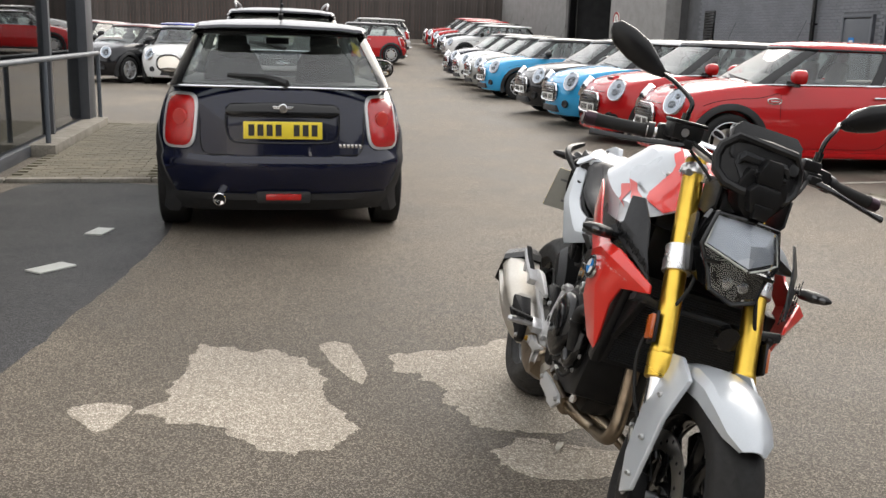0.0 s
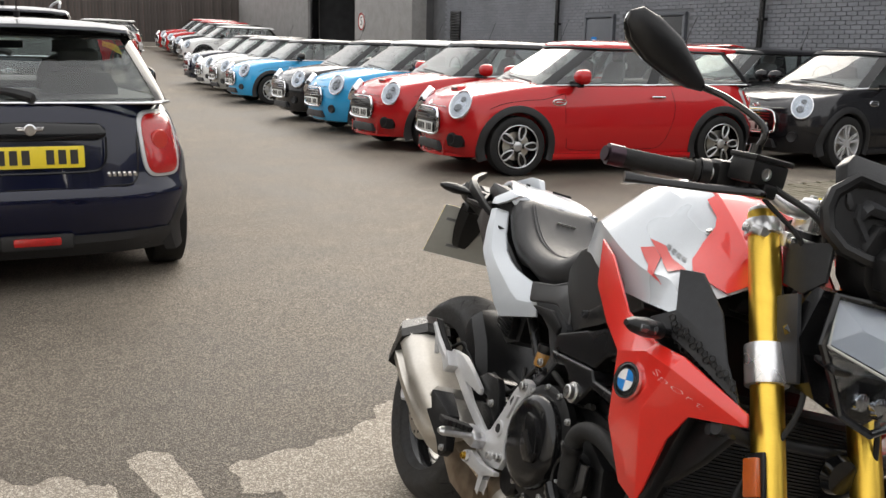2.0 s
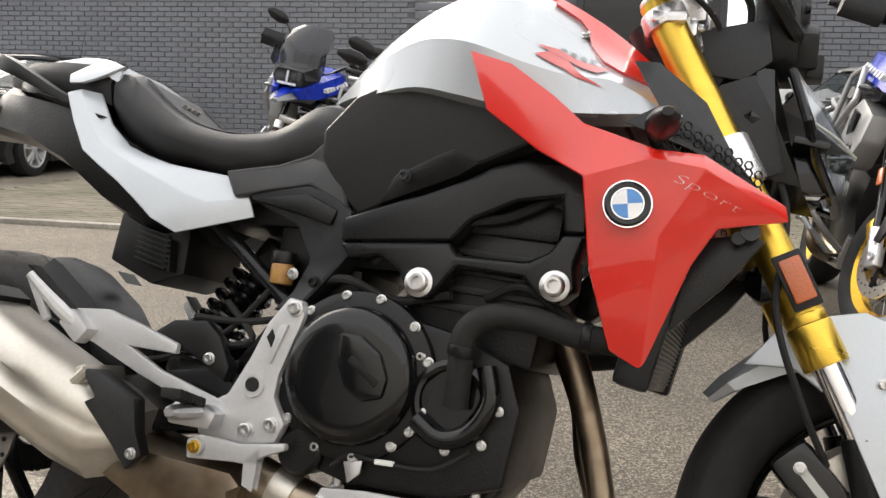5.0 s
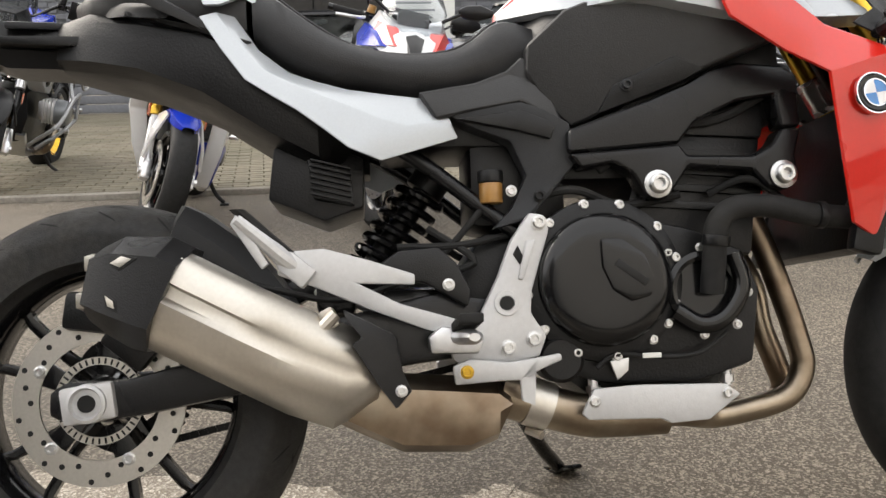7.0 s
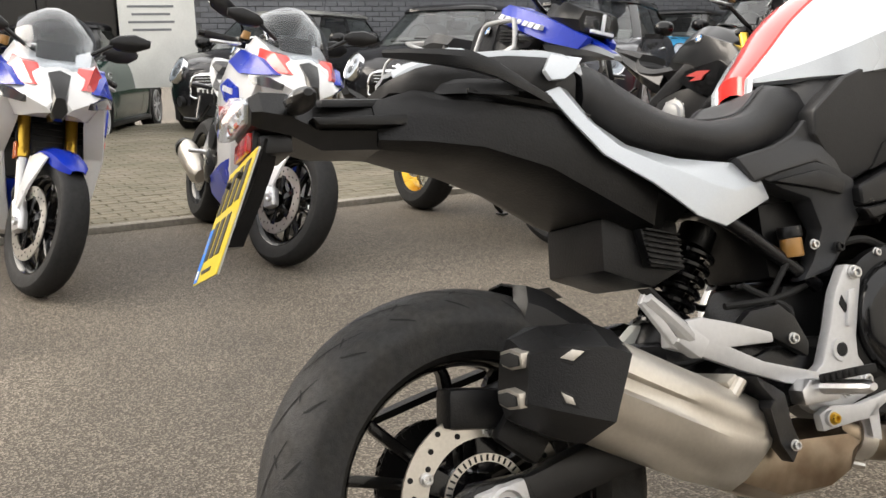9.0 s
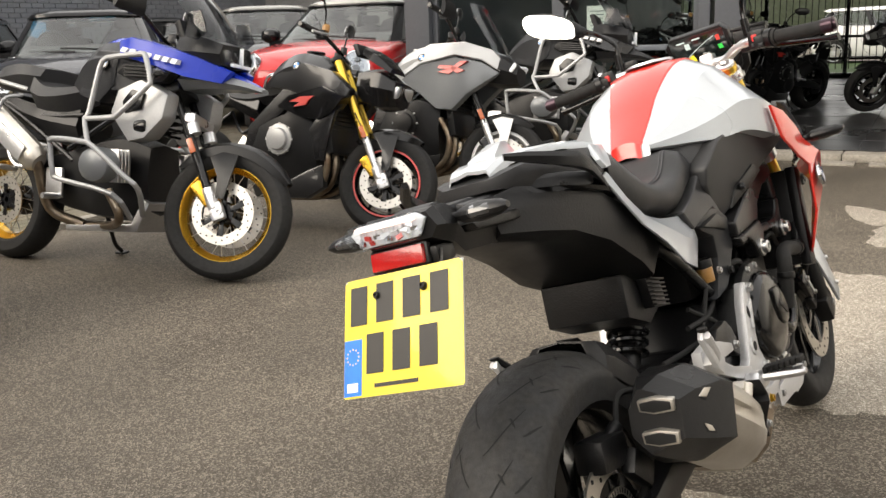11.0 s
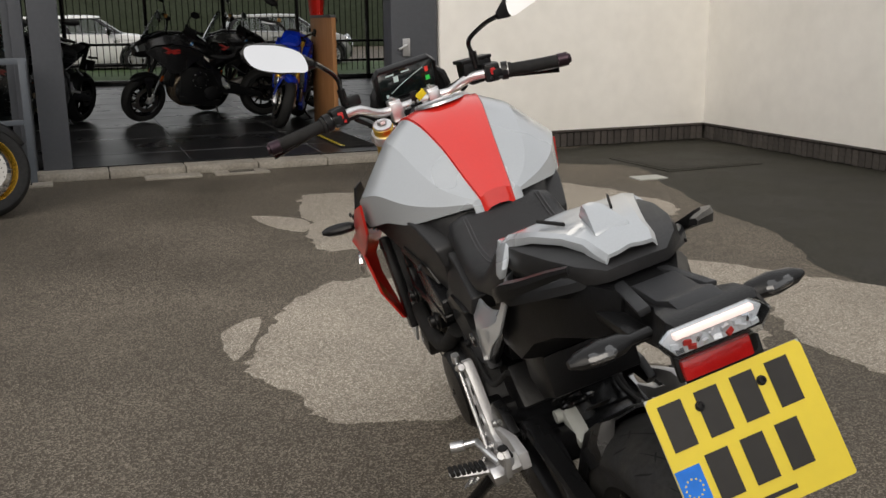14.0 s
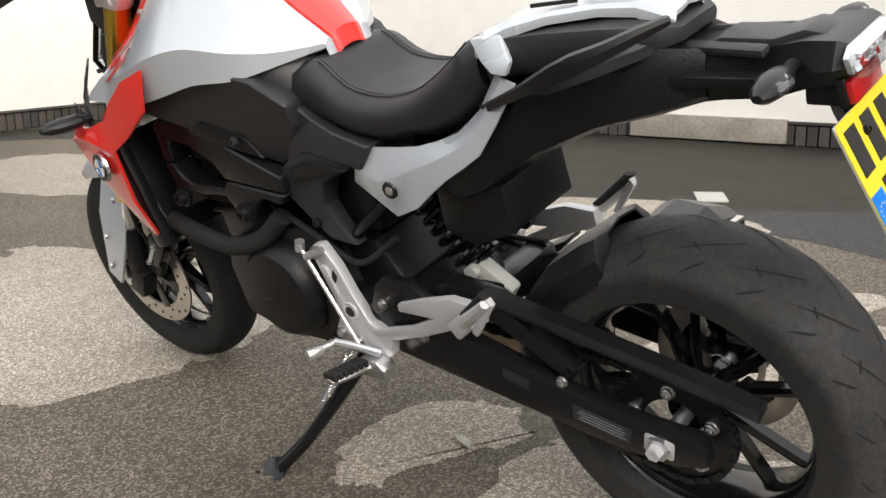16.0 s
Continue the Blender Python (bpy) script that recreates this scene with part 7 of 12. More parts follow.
# ---- footrests and levers ----
BR = [(0.075, 0.568), (0.098, 0.572), (0.128, 0.530), (0.150, 0.475), (0.180, 0.416), (0.232, 0.388), (0.222, 0.350), (0.205, 0.338), (0.144, 0.338), (0.090, 0.352), (0.078, 0.382), (0.101, 0.418), (0.098, 0.452), (0.068, 0.545)]
ARM = [(0.478, 0.520), (0.413, 0.524), (0.345, 0.505), (0.277, 0.482), (0.277, 0.466), (0.362, 0.470), (0.300, 0.438), (0.215, 0.412), (0.176, 0.400), (0.195, 0.380), (0.262, 0.398), (0.345, 0.430), (0.430, 0.468), (0.482, 0.486)]
for s in (-1, 1):
    sgn = -s

    def side(bm):
        return bm if s < 0 else mirror(bm)
    br = part("foot_bracket", side(merge(prism(BR, -0.182, -0.158, 0.005), prism(ARM, [-0.196, -0.194, -0.19, -0.188, -0.188, -0.19, -0.188, -0.186, -0.182, -0.182, -0.184, -0.188, -0.192, -0.196], [-0.175] * 14, 0.004))), M["alu_cast"], bike, "bright cast footrest bracket", sharp=25)
    part("rib", side(merge(prism([(0.090, 0.530), (0.105, 0.528), (0.120, 0.470), (0.112, 0.468)], -0.188, -0.180, 0.003), lathe([(-0.180, 0.020), (-0.186, 0.019), (-0.186, 0.012), (-0.175, 0.011), (-0.175, 0.0)], 24, V(0, 0.138, 0.434)))), M["alu_cast"], br)
    part("hole", side(lathe([(-0.182, 0.0), (-0.1865, 0.0), (-0.1865, 0.0105), (-0.182, 0.0105)], 20, V(0, 0.138, 0.434))), M["groove"], br)
    part("hole", side(prism([(0.118, 0.522), (0.126, 0.508), (0.116, 0.492), (0.108, 0.500)], -0.184, -0.181, 0.001)), M["groove"], br)
    for y, z, r in ((0.084, 0.556, 0.011), (0.138, 0.366, 0.011), (0.098, 0.378, 0.011)):
        bolt(br, V(s * 0.182, y, z), (s, 0, 0), r)
    # rider peg
    def peg_side(bm):
        return moved(bm, Matrix.Translation((0, 0.036, 0.050))) if s < 0 else mirror(bm)
    pg = part("footpeg", peg_side(merge(prism([(0.205, 0.352), (0.225, 0.336), (0.222, 0.312), (0.150, 0.310), (0.140, 0.335), (0.160, 0.346)], -0.215, -0.180, 0.006), loft([[V(x, y + k * 0.016 * math.cos(a), 0.335 + k * 0.012 * math.sin(a) + (0.018 if s > 0 else 0) * (x + 0.2) / -0.1) for a in [2 * math.pi * j / 10 for j in range(10)]] for x, y, k in ((-0.20, 0.178, 1.0), (-0.25, 0.172, 1.0), (-0.29, 0.166, 0.9), (-0.30, 0.165, 0.5))]))), M["aluminium"], bike, "folding footrest")
    loose("rubber", peg_side(merge(*[box((-0.222 - 0.012 * i, 0.174 - 0.001 * i, 0.350 + 0.002 * i), (0.010, 0.034, 0.014), 0.003) for i in range(7)])), M["rubber"], pg)
    part("guard_plate", side(prism([(0.300, 0.520), (0.240, 0.524), (0.212, 0.500), (0.190, 0.455), (0.196, 0.430), (0.262, 0.470), (0.330, 0.470), (0.345, 0.490)], -0.172, -0.150, 0.006)), M["plastic"], bike, "black heel guard")
    bolt(bike, V(s * 0.173, 0.225, 0.465), (s, 0, 0), 0.0085)
    # pillion peg folded up
    pp = part("pillion_peg", side(merge(tube([V(-0.205, 0.445, 0.490), V(-0.222, 0.480, 0.518), V(-0.238, 0.535, 0.566)], [0.012, 0.013, 0.008], 10, 3), box((-0.205, 0.452, 0.492), (0.032, 0.05, 0.034), 0.006, (40, 0, 0)), prism([(0.490, 0.500), (0.500, 0.492), (0.545, 0.560), (0.535, 0.575)], -0.234, -0.222, 0.003))), M["alu_cast"], bike, "folded pillion footrest")
    part("rubber", side(loft([[V(x + 0.010 * math.cos(a), y + 0.006 + 0.012 * math.sin(a), z + 0.010) for a in [2 * math.pi * j / 8 for j in range(8)]] for x, y, z in ((-0.212, 0.460, 0.508), (-0.222, 0.490, 0.535), (-0.232, 0.528, 0.570))])), M["rubber"], pp)
part("brake_pedal", merge(prism([(0.225, 0.342), (0.200, 0.352), (0.140, 0.345), (0.100, 0.350), (0.062, 0.356), (0.060, 0.346), (0.095, 0.332), (0.120, 0.318), (0.118, 0.290), (0.108, 0.286), (0.106, 0.318), (0.150, 0.318), (0.222, 0.314)], -0.205, -0.188, 0.004), rod(V(-0.206, 0.205, 0.333), V(-0.214, 0.205, 0.333), 0.013, 16)), M["alu_cast"], bike, "bright brake pedal")
bolt(bike, V(-0.212, 0.205, 0.333), r=0.009, mat=M["gold_dark"])
part("shift_lever", merge(tube([V(0.188, 0.20, 0.355), V(0.200, 0.15, 0.365), V(0.205, 0.095, 0.366)], 0.0085, 10, 4), rod(V(0.20, 0.092, 0.366), V(0.262, 0.078, 0.368), 0.0075, 12), rod(V(0.235, 0.085, 0.367), V(0.268, 0.077, 0.369), 0.0125, 14, 0.003)), M["alu_bright"], bike, "gear lever with rubber tip")
part("shift_rod", merge(rod(V(0.196, 0.150, 0.372), V(0.186, 0.045, 0.560), 0.0048, 10), rod(V(0.190, 0.060, 0.545), V(0.190, 0.110, 0.568), 0.008, 10), rod(V(0.186, 0.042, 0.555), V(0.186, 0.048, 0.575), 0.010, 10)), M["alu_bright"], bike)
part("side_stand", merge(tube([V(0.13, 0.13, 0.34), V(0.185, 0.085, 0.265), V(0.275, 0.020, 0.165), V(0.340, -0.030, 0.108)], [0.017, 0.016, 0.014, 0.014], 12, 4), box((0.352, -0.040, 0.101), (0.07, 0.05, 0.010), 0.004, (0, 16.5, 25)), tube([V(0.365, -0.005, 0.098), V(0.385, -0.04, 0.094), V(0.372, -0.075, 0.098)], 0.009, 8, 4)), M["gloss_black"], bike, "black side stand on the ground")
for dx in (0, 0.016):
    coil = [V(0.165 + dx + 0.075 * t + 0.006 * math.cos(t * 120), 0.105 - 0.045 * t + 0.006 * math.sin(t * 120), 0.345 - 0.10 * t) for t in np.linspace(0, 1, 150)]
    part("stand_spring", tube(coil, 0.0022, 5, 1), M["aluminium"], bike)
part("brake_reservoir", merge(rod(V(-0.120, 0.148, 0.595), V(-0.120, 0.148, 0.628), 0.019, 18, 0.003)), M["reservoir"], bike, "amber brake fluid pot")
part("reservoir_cap", rod(V(-0.120, 0.148, 0.628), V(-0.120, 0.148, 0.648), 0.021, 18, 0.003), M["plastic"], bike)
bolt(bike, V(-0.140, 0.118, 0.612), r=0.008)

# ---- swingarm, shock, chain ----
part("swingarm", merge(prism([(0.14, 0.36), (0.14, 0.44), (0.24, 0.455), (0.42, 0.415), (0.60, 0.365), (0.715, 0.338), (0.80, 0.338), (0.828, 0.322), (0.828, 0.286), (0.79, 0.272), (0.70, 0.282), (0.48, 0.320), (0.28, 0.345)], -0.150, -0.105, 0.010), prism([(0.14, 0.36), (0.14, 0.44), (0.24, 0.46), (0.42, 0.415), (0.60, 0.365), (0.72, 0.342), (0.84, 0.335), (0.85, 0.285), (0.79, 0.270), (0.70, 0.272), (0.48, 0.305), (0.28, 0.335)], 0.125, 0.160, 0.010), prism([(0.25, 0.46), (0.36, 0.52), (0.47, 0.505), (0.62, 0.40), (0.60, 0.37), (0.44, 0.47), (0.36, 0.48), (0.30, 0.43)], 0.10, 0.145, 0.008), box((0, 0.26, 0.42), (0.28, 0.14, 0.09), 0.02), box((0, 0.40, 0.455), (0.22, 0.06, 0.06), 0.015)), M["frame_black"], bike, "black cast swingarm", sharp=28)
adj = []
for s in (-1, 1):
    adj.append(box(CR + V(s * 0.152, 0.0, 0.0), (0.022, 0.080 if s < 0 else 0.055, 0.056 if s < 0 else 0.040), 0.008, (-8, 0, 0)))
    adj.append(lathe([(s * 0.150, 0.030), (s * 0.170, 0.029), (s * 0.172, 0.024), (s * 0.160, 0.020), (s * 0.160, 0.0)], 28, CR) if s < 0 else lathe([(0.158, 0.021), (0.166, 0.021), (0.167, 0.014), (0.184, 0.013), (0.185, 0.009), (0.180, 0.0)], 6, CR))
loose("chain_adjuster", merge(*adj), M["alu_cast"], bike)
part("axle_hole", rod(CR + V(-0.158, 0, 0), CR + V(-0.1665, 0, 0), 0.013, 18), M["groove"], bike)
part("chain_guard", loft([[V(x, y, z + h) for x, h in ((0.116, -0.004), (0.114, 0.008), (0.146, 0.010), (0.152, 0.0), (0.148, -0.010))] for y, z in ((0.44, 0.505), (0.56, 0.485), (0.75, 0.447), (0.90, 0.412), (0.93, 0.404))]), M["plastic"], bike, "black chain guard")
for y, z in ((0.60, 0.385), (0.30, 0.40)):
    bolt(bike, V(0.160, y, z), (1, 0, 0), 0.009)
part("warning_label", merge(box((0.1610, 0.50, 0.362), (0.001, 0.055, 0.022), 0, (-12, 0, 0)), box((0.1610, 0.665, 0.318), (0.001, 0.11, 0.03), 0, (-10, 0, 0))), M["plastic_grey"], bike)
for i in range(4):
    part("bar", box((0.162, 0.665, 0.308 + 0.006 * i), (0.0006, 0.09 - 0.01 * (i % 2), 0.0016), 0, (-10, 0, 0)), M["decal_grey"], bike)
# chain run as links round both sprockets
loop = []
c2, r2, c1, r1 = CR, 0.101, V(0, 0.115, 0.385), 0.038
for a in np.linspace(98, -88, 24):
    loop.append((c2.y + r2 * math.cos(radians(a)), c2.z + r2 * math.sin(radians(a))))
for a in np.linspace(-95, -265, 10):
    loop.append((c1.y + r1 * math.cos(radians(a)), c1.z + r1 * math.sin(radians(a))))
P2 = np.array(loop + loop[:1])
seg = np.r_[0, np.cumsum(np.linalg.norm(np.diff(P2, axis=0), axis=1))]
nl = int(seg[-1] / 0.0159)
links = []
for i in range(nl):
    u = seg[-1] * (i + 0.5) / nl
    y, z = np.interp(u, seg, P2[:, 0]), np.interp(u, seg, P2[:, 1])
    y2, z2 = np.interp(min(u + 0.004, seg[-1]), seg, P2[:, 0]), np.interp(min(u + 0.004, seg[-1]), seg, P2[:, 1])
    ang = math.degrees(math.atan2(z2 - z, y2 - y))
    links.append(moved(merge(box((0.009 if i % 2 else 0.006, 0, 0), (0.002, 0.019, 0.012), 0.0), box((-0.009 if i % 2 else -0.006, 0, 0), (0.002, 0.019, 0.012), 0.0), box((0, 0.008, 0), (0.022, 0.006, 0.006), 0)), pose(0.105, y, z, ang, 0, 0)))
tagged(part("chain", merge(*links), M["engine_black"], bike, "dark drive chain"), kind="stuff")
shock = part("shock_absorber", merge(rod(V(0.02, 0.235, 0.655), V(0.02, 0.365, 0.475), 0.020, 16), rod(V(0.02, 0.34, 0.51), V(0.02, 0.375, 0.462), 0.030, 18, 0.004), rod(V(0.02, 0.225, 0.67), V(0.02, 0.25, 0.635), 0.034, 18, 0.004)), M["engine_black"], bike)
sd = (V(0.02, 0.350, 0.496) - V(0.02, 0.250, 0.634))
e1, e2 = V(1, 0, 0), sd.normalized().cross(V(1, 0, 0))
part("spring", tube([V(0.02, 0.250, 0.634) + sd * t + (e1 * math.cos(t * 44) + e2 * math.sin(t * 44)) * 0.040 for t in np.linspace(0, 1, 110)], 0.0075, 8, 1), M["gloss_black"], shock)
part("shock_foot", merge(box((0.045, 0.40, 0.478), (0.034, 0.085, 0.04), 0.010, (-35, 0, 0)), rod(V(0.02, 0.365, 0.50), V(0.075, 0.365, 0.50), 0.014, 14)), M["plate_back"], shock)
hug = []
for deg, hw in ((111, 0.06), (113, 0.090), (118, 0.095), (134, 0.098), (150, 0.098), (166, 0.096), (176, 0.085)):
    a = radians(deg)
    ring = []
    for u, d in ((-1, 0.07), (-0.98, 0.035), (-0.75, 0.006), (0, 0), (0.75, 0.006), (0.98, 0.035), (1, 0.07)):
        rr = 0.337 - d * (0.5 if deg < 108 else 1)
        ring.append(V(hw * u, CR.y + rr * math.cos(a), CR.z + rr * math.sin(a)))
    hug.append(ring)
bm = loft(hug, closed=False, cap=False)
r = bmesh.ops.extrude_face_region(bm, geom=list(bm.faces))
for g in r["geom"]:
    if isinstance(g, bmesh.types.BMVert):
        g.co -= (V(0, g.co.y - CR.y, g.co.z - CR.z)).normalized() * 0.004
part("hugger", bm, M["plastic"], bike, "black rear hugger")
part("hugger_label", box((0.035, 0.545, 0.592), (0.05, 0.03, 0.001), 0, (42, 0, 0)), M["plastic_grey"], bike)
part("rear_caliper", merge(box(CR + V(-0.092, 0.0, 0.135), (0.060, 0.10, 0.06), 0.012, (8, 0, 0)), box(CR + V(-0.125, -0.055, 0.085), (0.03, 0.08, 0.05), 0.01, (40, 0, 0)), rod(CR + V(-0.10, -0.06, 0.16), CR + V(-0.10, -0.02, 0.15), 0.014, 12)), M["engine_black"], bike, "black rear brake caliper")
part("brake_hose", tube([CR + V(-0.10, -0.06, 0.16), CR + V(-0.09, -0.13, 0.20), V(-0.105, 0.50, 0.47), V(-0.11, 0.38, 0.45), V(-0.115, 0.25, 0.50), V(-0.12, 0.16, 0.59)], 0.0055, 8, 8), M["rubber"], bike)

# ---- handlebar, levers, mirrors ----
BAR = [V(-0.405, -0.378, 1.106), V(-0.30, -0.392, 1.114), V(-0.205, -0.408, 1.124), V(-0.155, -0.425, 1.122), V(-0.105, -0.452, 1.094), V(-0.06, -0.462, 1.088)]
full = [V(p.x, p.y + lerp(p.x, [-0.405, -0.155], [0.036, 0.0]), p.z + lerp(p.x, [-0.405, -0.155, -0.06], [-0.020, -0.014, 0.0])) for p in BAR] + [V(-p.x, p.y, p.z) for p in BAR[::-1]]
part("handlebar", tube(full, 0.0125, 14, 6), M["alu_bright"], bike, "bright bent handlebar")
loose("bar_riser", both(merge(box((0.055, -0.455, 1.083), (0.034, 0.045, 0.052), 0.006), box((0.055, -0.462, 1.108), (0.034, 0.045, 0.014), 0.005))), M["alu_bright"], bike)
for s in (-1, 1):
    for dy in (-0.015, 0.015):
        bolt(bike, V(s * 0.055, -0.462 + dy, 1.114), (0, 0, 1), 0.0065)

    def hs(x, dy=0, dz=0):
        dy, dz = (dy + lerp(x, [0.155, 0.405], [0.0, 0.036]), dz + lerp(x, [0.155, 0.405], [-0.014, -0.020])) if s < 0 else (dy, dz)
        return V(s * x, lerp(x, [0.155, 0.205, 0.30, 0.405], [-0.425, -0.408, -0.392, -0.378]) + dy, lerp(x, [0.155, 0.205, 0.30, 0.405], [1.122, 1.124, 1.114, 1.106]) + dz)
    gp = part("grip", tube([hs(0.262), hs(0.32), hs(0.385)], 0.0168, 18, 3), M["rubber"], bike, "black rubber grip")
    part("flange", tube([hs(0.258), hs(0.266)], 0.021, 18, 1), M["rubber"], gp)
    part("bar_end", merge(tube([hs(0.385), hs(0.412)], 0.0185, 20, 1), tube([hs(0.412), hs(0.418)], 0.013, 16, 1)), M["purple_anod"], bike, "dark anodised bar end weight")
    sw = part("switch_housing", merge(box(hs(0.215, 0, 0.002), (0.042, 0.048, 0.050), 0.010, (0, s * 5, s * 8)), tube([hs(0.240), hs(0.256)], 0.0245, 20, 1), box(hs(0.222, 0.022, -0.004), (0.026, 0.018, 0.030), 0.006)), M["plastic"], bike, "black switch cluster")
    part("switch", box(hs(0.212, 0.027, 0.006), (0.014, 0.008, 0.018), 0.003), M["switch_red"], sw)
    part("switch", box(hs(0.226, 0.030, -0.014), (0.012, 0.008, 0.008), 0.002), M["plastic_grey"], sw)
    part("switch", box(hs(0.204, 0.026, -0.012), (0.008, 0.006, 0.008), 0.002), M["switch_red" if s > 0 else "plastic_grey"], sw)
    part("lever_perch", merge(box(hs(0.180, -0.022, -0.004), (0.044, 0.042, 0.034), 0.008), box(hs(0.175, -0.045, -0.008), (0.030, 0.04, 0.024), 0.006)), M["plastic"], bike)
    part("lever", tube([hs(0.172, -0.052, -0.010), hs(0.21, -0.078, -0.016), hs(0.28, -0.078, -0.022), hs(0.36, -0.064, -0.028), hs(0.405, -0.062, -0.030)], [0.010, 0.009, 0.0075, 0.0075, 0.011], 10, 5, flat=0.7), M["gloss_black"], bike, "black hand lever")
    # mirror
    head = [V(s * 0.236, -0.285, 1.255), V(s * 0.262, -0.275, 1.268), V(s * 0.30, -0.268, 1.288), V(s * 0.345, -0.262, 1.305), V(s * 0.385, -0.256, 1.322), V(s * 0.405, -0.252, 1.330)]
    if s > 0:
        head = [V(p.x - 0.002, p.y - 0.085, p.z + 0.020) for p in head]
    k = [0.25, 0.62, 0.95, 1.0, 0.78, 0.25]
    st = hs(0.185, -0.012, 0.02)
    part("mirror_stem", merge(tube([st, st + V(0, 0, 0.045)], 0.011, 12, 1), tube([st + V(0, 0, 0.03), st + V(0, -0.004, 0.075), st.lerp(head[0], 0.6) + V(0, -0.012, 0.035), head[0]], 0.0062, 10, 6)), M["gloss_black"], bike)
    rows = []
    for p, f in zip(head, k):
        rows.append([p + V(0, math.sin(a) * 0.018 * f - 0.006, math.cos(a) * 0.040 * f) for a in [2 * math.pi * j / 16 for j in range(16)]])
    mh = part("mirror_head", loft(rows), M["plastic"], bike, "black teardrop rear-view mirror", sharp=50)
    gl = [V(p.x, p.y + 0.0165, p.z) for p in head]
    rim = [gl[i] + V(0, -0.0062 * k[i], 0.034 * k[i]) for i in range(1, 5)] + [gl[5] + V(-s * 0.006, 0, 0)] + [gl[i] - V(0, -0.0062 * k[i], 0.034 * k[i]) for i in range(4, 0, -1)]
    bm = bmesh.new()
    f = bm.faces.new([bm.verts.new(p) for p in smooth_line(rim, 4, True)])
    r = bmesh.ops.extrude_face_region(bm, geom=[f])
    bmesh.ops.translate(bm, verts=[g for g in r["geom"] if isinstance(g, bmesh.types.BMVert)], vec=(0, -0.004, 0))
    part("mirror_glass", bm, M["mirror"], mh)
ms = part("master_cylinder", merge(box((-0.186, -0.448, 1.128), (0.085, 0.055, 0.042), 0.008, (0, -4, 8)), box((-0.186, -0.448, 1.151), (0.092, 0.060, 0.010), 0.003, (0, -4, 8)), rod(V(-0.18, -0.445, 1.09), V(-0.18, -0.445, 1.12), 0.018, 12)), M["plastic"], bike, "black brake fluid reservoir")
part("sight_glass", merge(lathe([(0, 0.010), (-0.004, 0.0105), (-0.004, 0.007), (-0.002, 0.007), (-0.002, 0)], 20, axis="y")), M["aluminium"], ms, at=pose(-0.192, -0.475, 1.126, 0, 0, 8))
part("clutch_reservoir", box((0.165, -0.445, 1.148), (0.05, 0.03, 0.03), 0.008), M["plastic"], bike)
loose("bar_cable", merge(tube([V(-0.16, -0.47, 1.11), V(-0.10, -0.54, 1.07), V(-0.06, -0.52, 0.98), V(-0.04, -0.46, 0.90)], 0.0055, 8, 8), tube([V(-0.15, -0.44, 1.09), V(-0.09, -0.50, 1.03), V(-0.05, -0.46, 0.95)], 0.0045, 8, 8), tube([V(0.16, -0.47, 1.11), V(0.10, -0.55, 1.06), V(0.05, -0.52, 0.96), V(0.05, -0.44, 0.88)], 0.0055, 8, 8), tube([V(0.17, -0.43, 1.10), V(0.12, -0.47, 1.05), V(0.09, -0.44, 0.96)], 0.006, 8, 8)), M["rubber"], bike)
part("ignition_barrel", merge(rod(V(0, -0.44, 1.06), V(0, -0.435, 1.088), 0.017, 18, 0.002)), M["gloss_black"], bike)
key = part("key", merge(box((0.0, -0.437, 1.110), (0.020, 0.006, 0.026), 0.002), rod(V(0, -0.437, 1.08), V(0, -0.437, 1.10), 0.003, 8)), M["plastic"], bike)
part("tag", box((-0.018, -0.430, 1.108), (0.030, 0.004, 0.020), 0.002, (0, 25, 15)), M["key_yellow"], key, "yellow key tag")

# colour display with plain shapes
DM = Matrix.Translation((-0.014, -0.548, 1.146)) @ pose(0, 0, 0, -24, 0, 0)
dash = part("display", prism([(-0.092, -0.038), (-0.085, -0.050), (0.085, -0.050), (0.092, -0.038), (0.092, 0.030), (0.074, 0.050), (-0.074, 0.050), (-0.092, 0.030)], -0.016, 0.010, 0.004, "y"), M["plastic"], bike, "flat colour instrument display", at=DM)
part("glass", box((0, 0.0108, 0.001), (0.160, 0.002, 0.084), 0.001), M["screen"], dash)
part("bar", merge(box((0.030, 0.0124, 0.016), (0.014, 0.0006, 0.018), 0), box((0.062, 0.0124, -0.030), (0.008, 0.0006, 0.010), 0), box((0.046, 0.0124, 0.032), (0.024, 0.0006, 0.004), 0), box((0.000, 0.0124, 0.032), (0.024, 0.0006, 0.004), 0)), M["screen_lit"], dash)
part("bar", tube([V(0.050, 0.0124, -0.024), V(0.02, 0.0124, -0.006), V(-0.02, 0.0124, 0.014), V(-0.05, 0.0124, 0.026)], 0.0008, 5, 4), M["screen_lit"], dash)
part("bar", box((-0.060, 0.0124, -0.010), (0.012, 0.0006, 0.014), 0), M["screen_green"], dash)
part("bar", box((-0.060, 0.0124, 0.018), (0.010, 0.0006, 0.016), 0), M["screen_red"], dash)

# black cowl round the display and headlight
def visor(x, z, d=0.0):
    """A point on the visor's curved face."""
    return V(x - 0.022, -0.606 + (z - 1.06) * 0.22 + (x / 0.1) ** 2 * 0.030 + d, z)


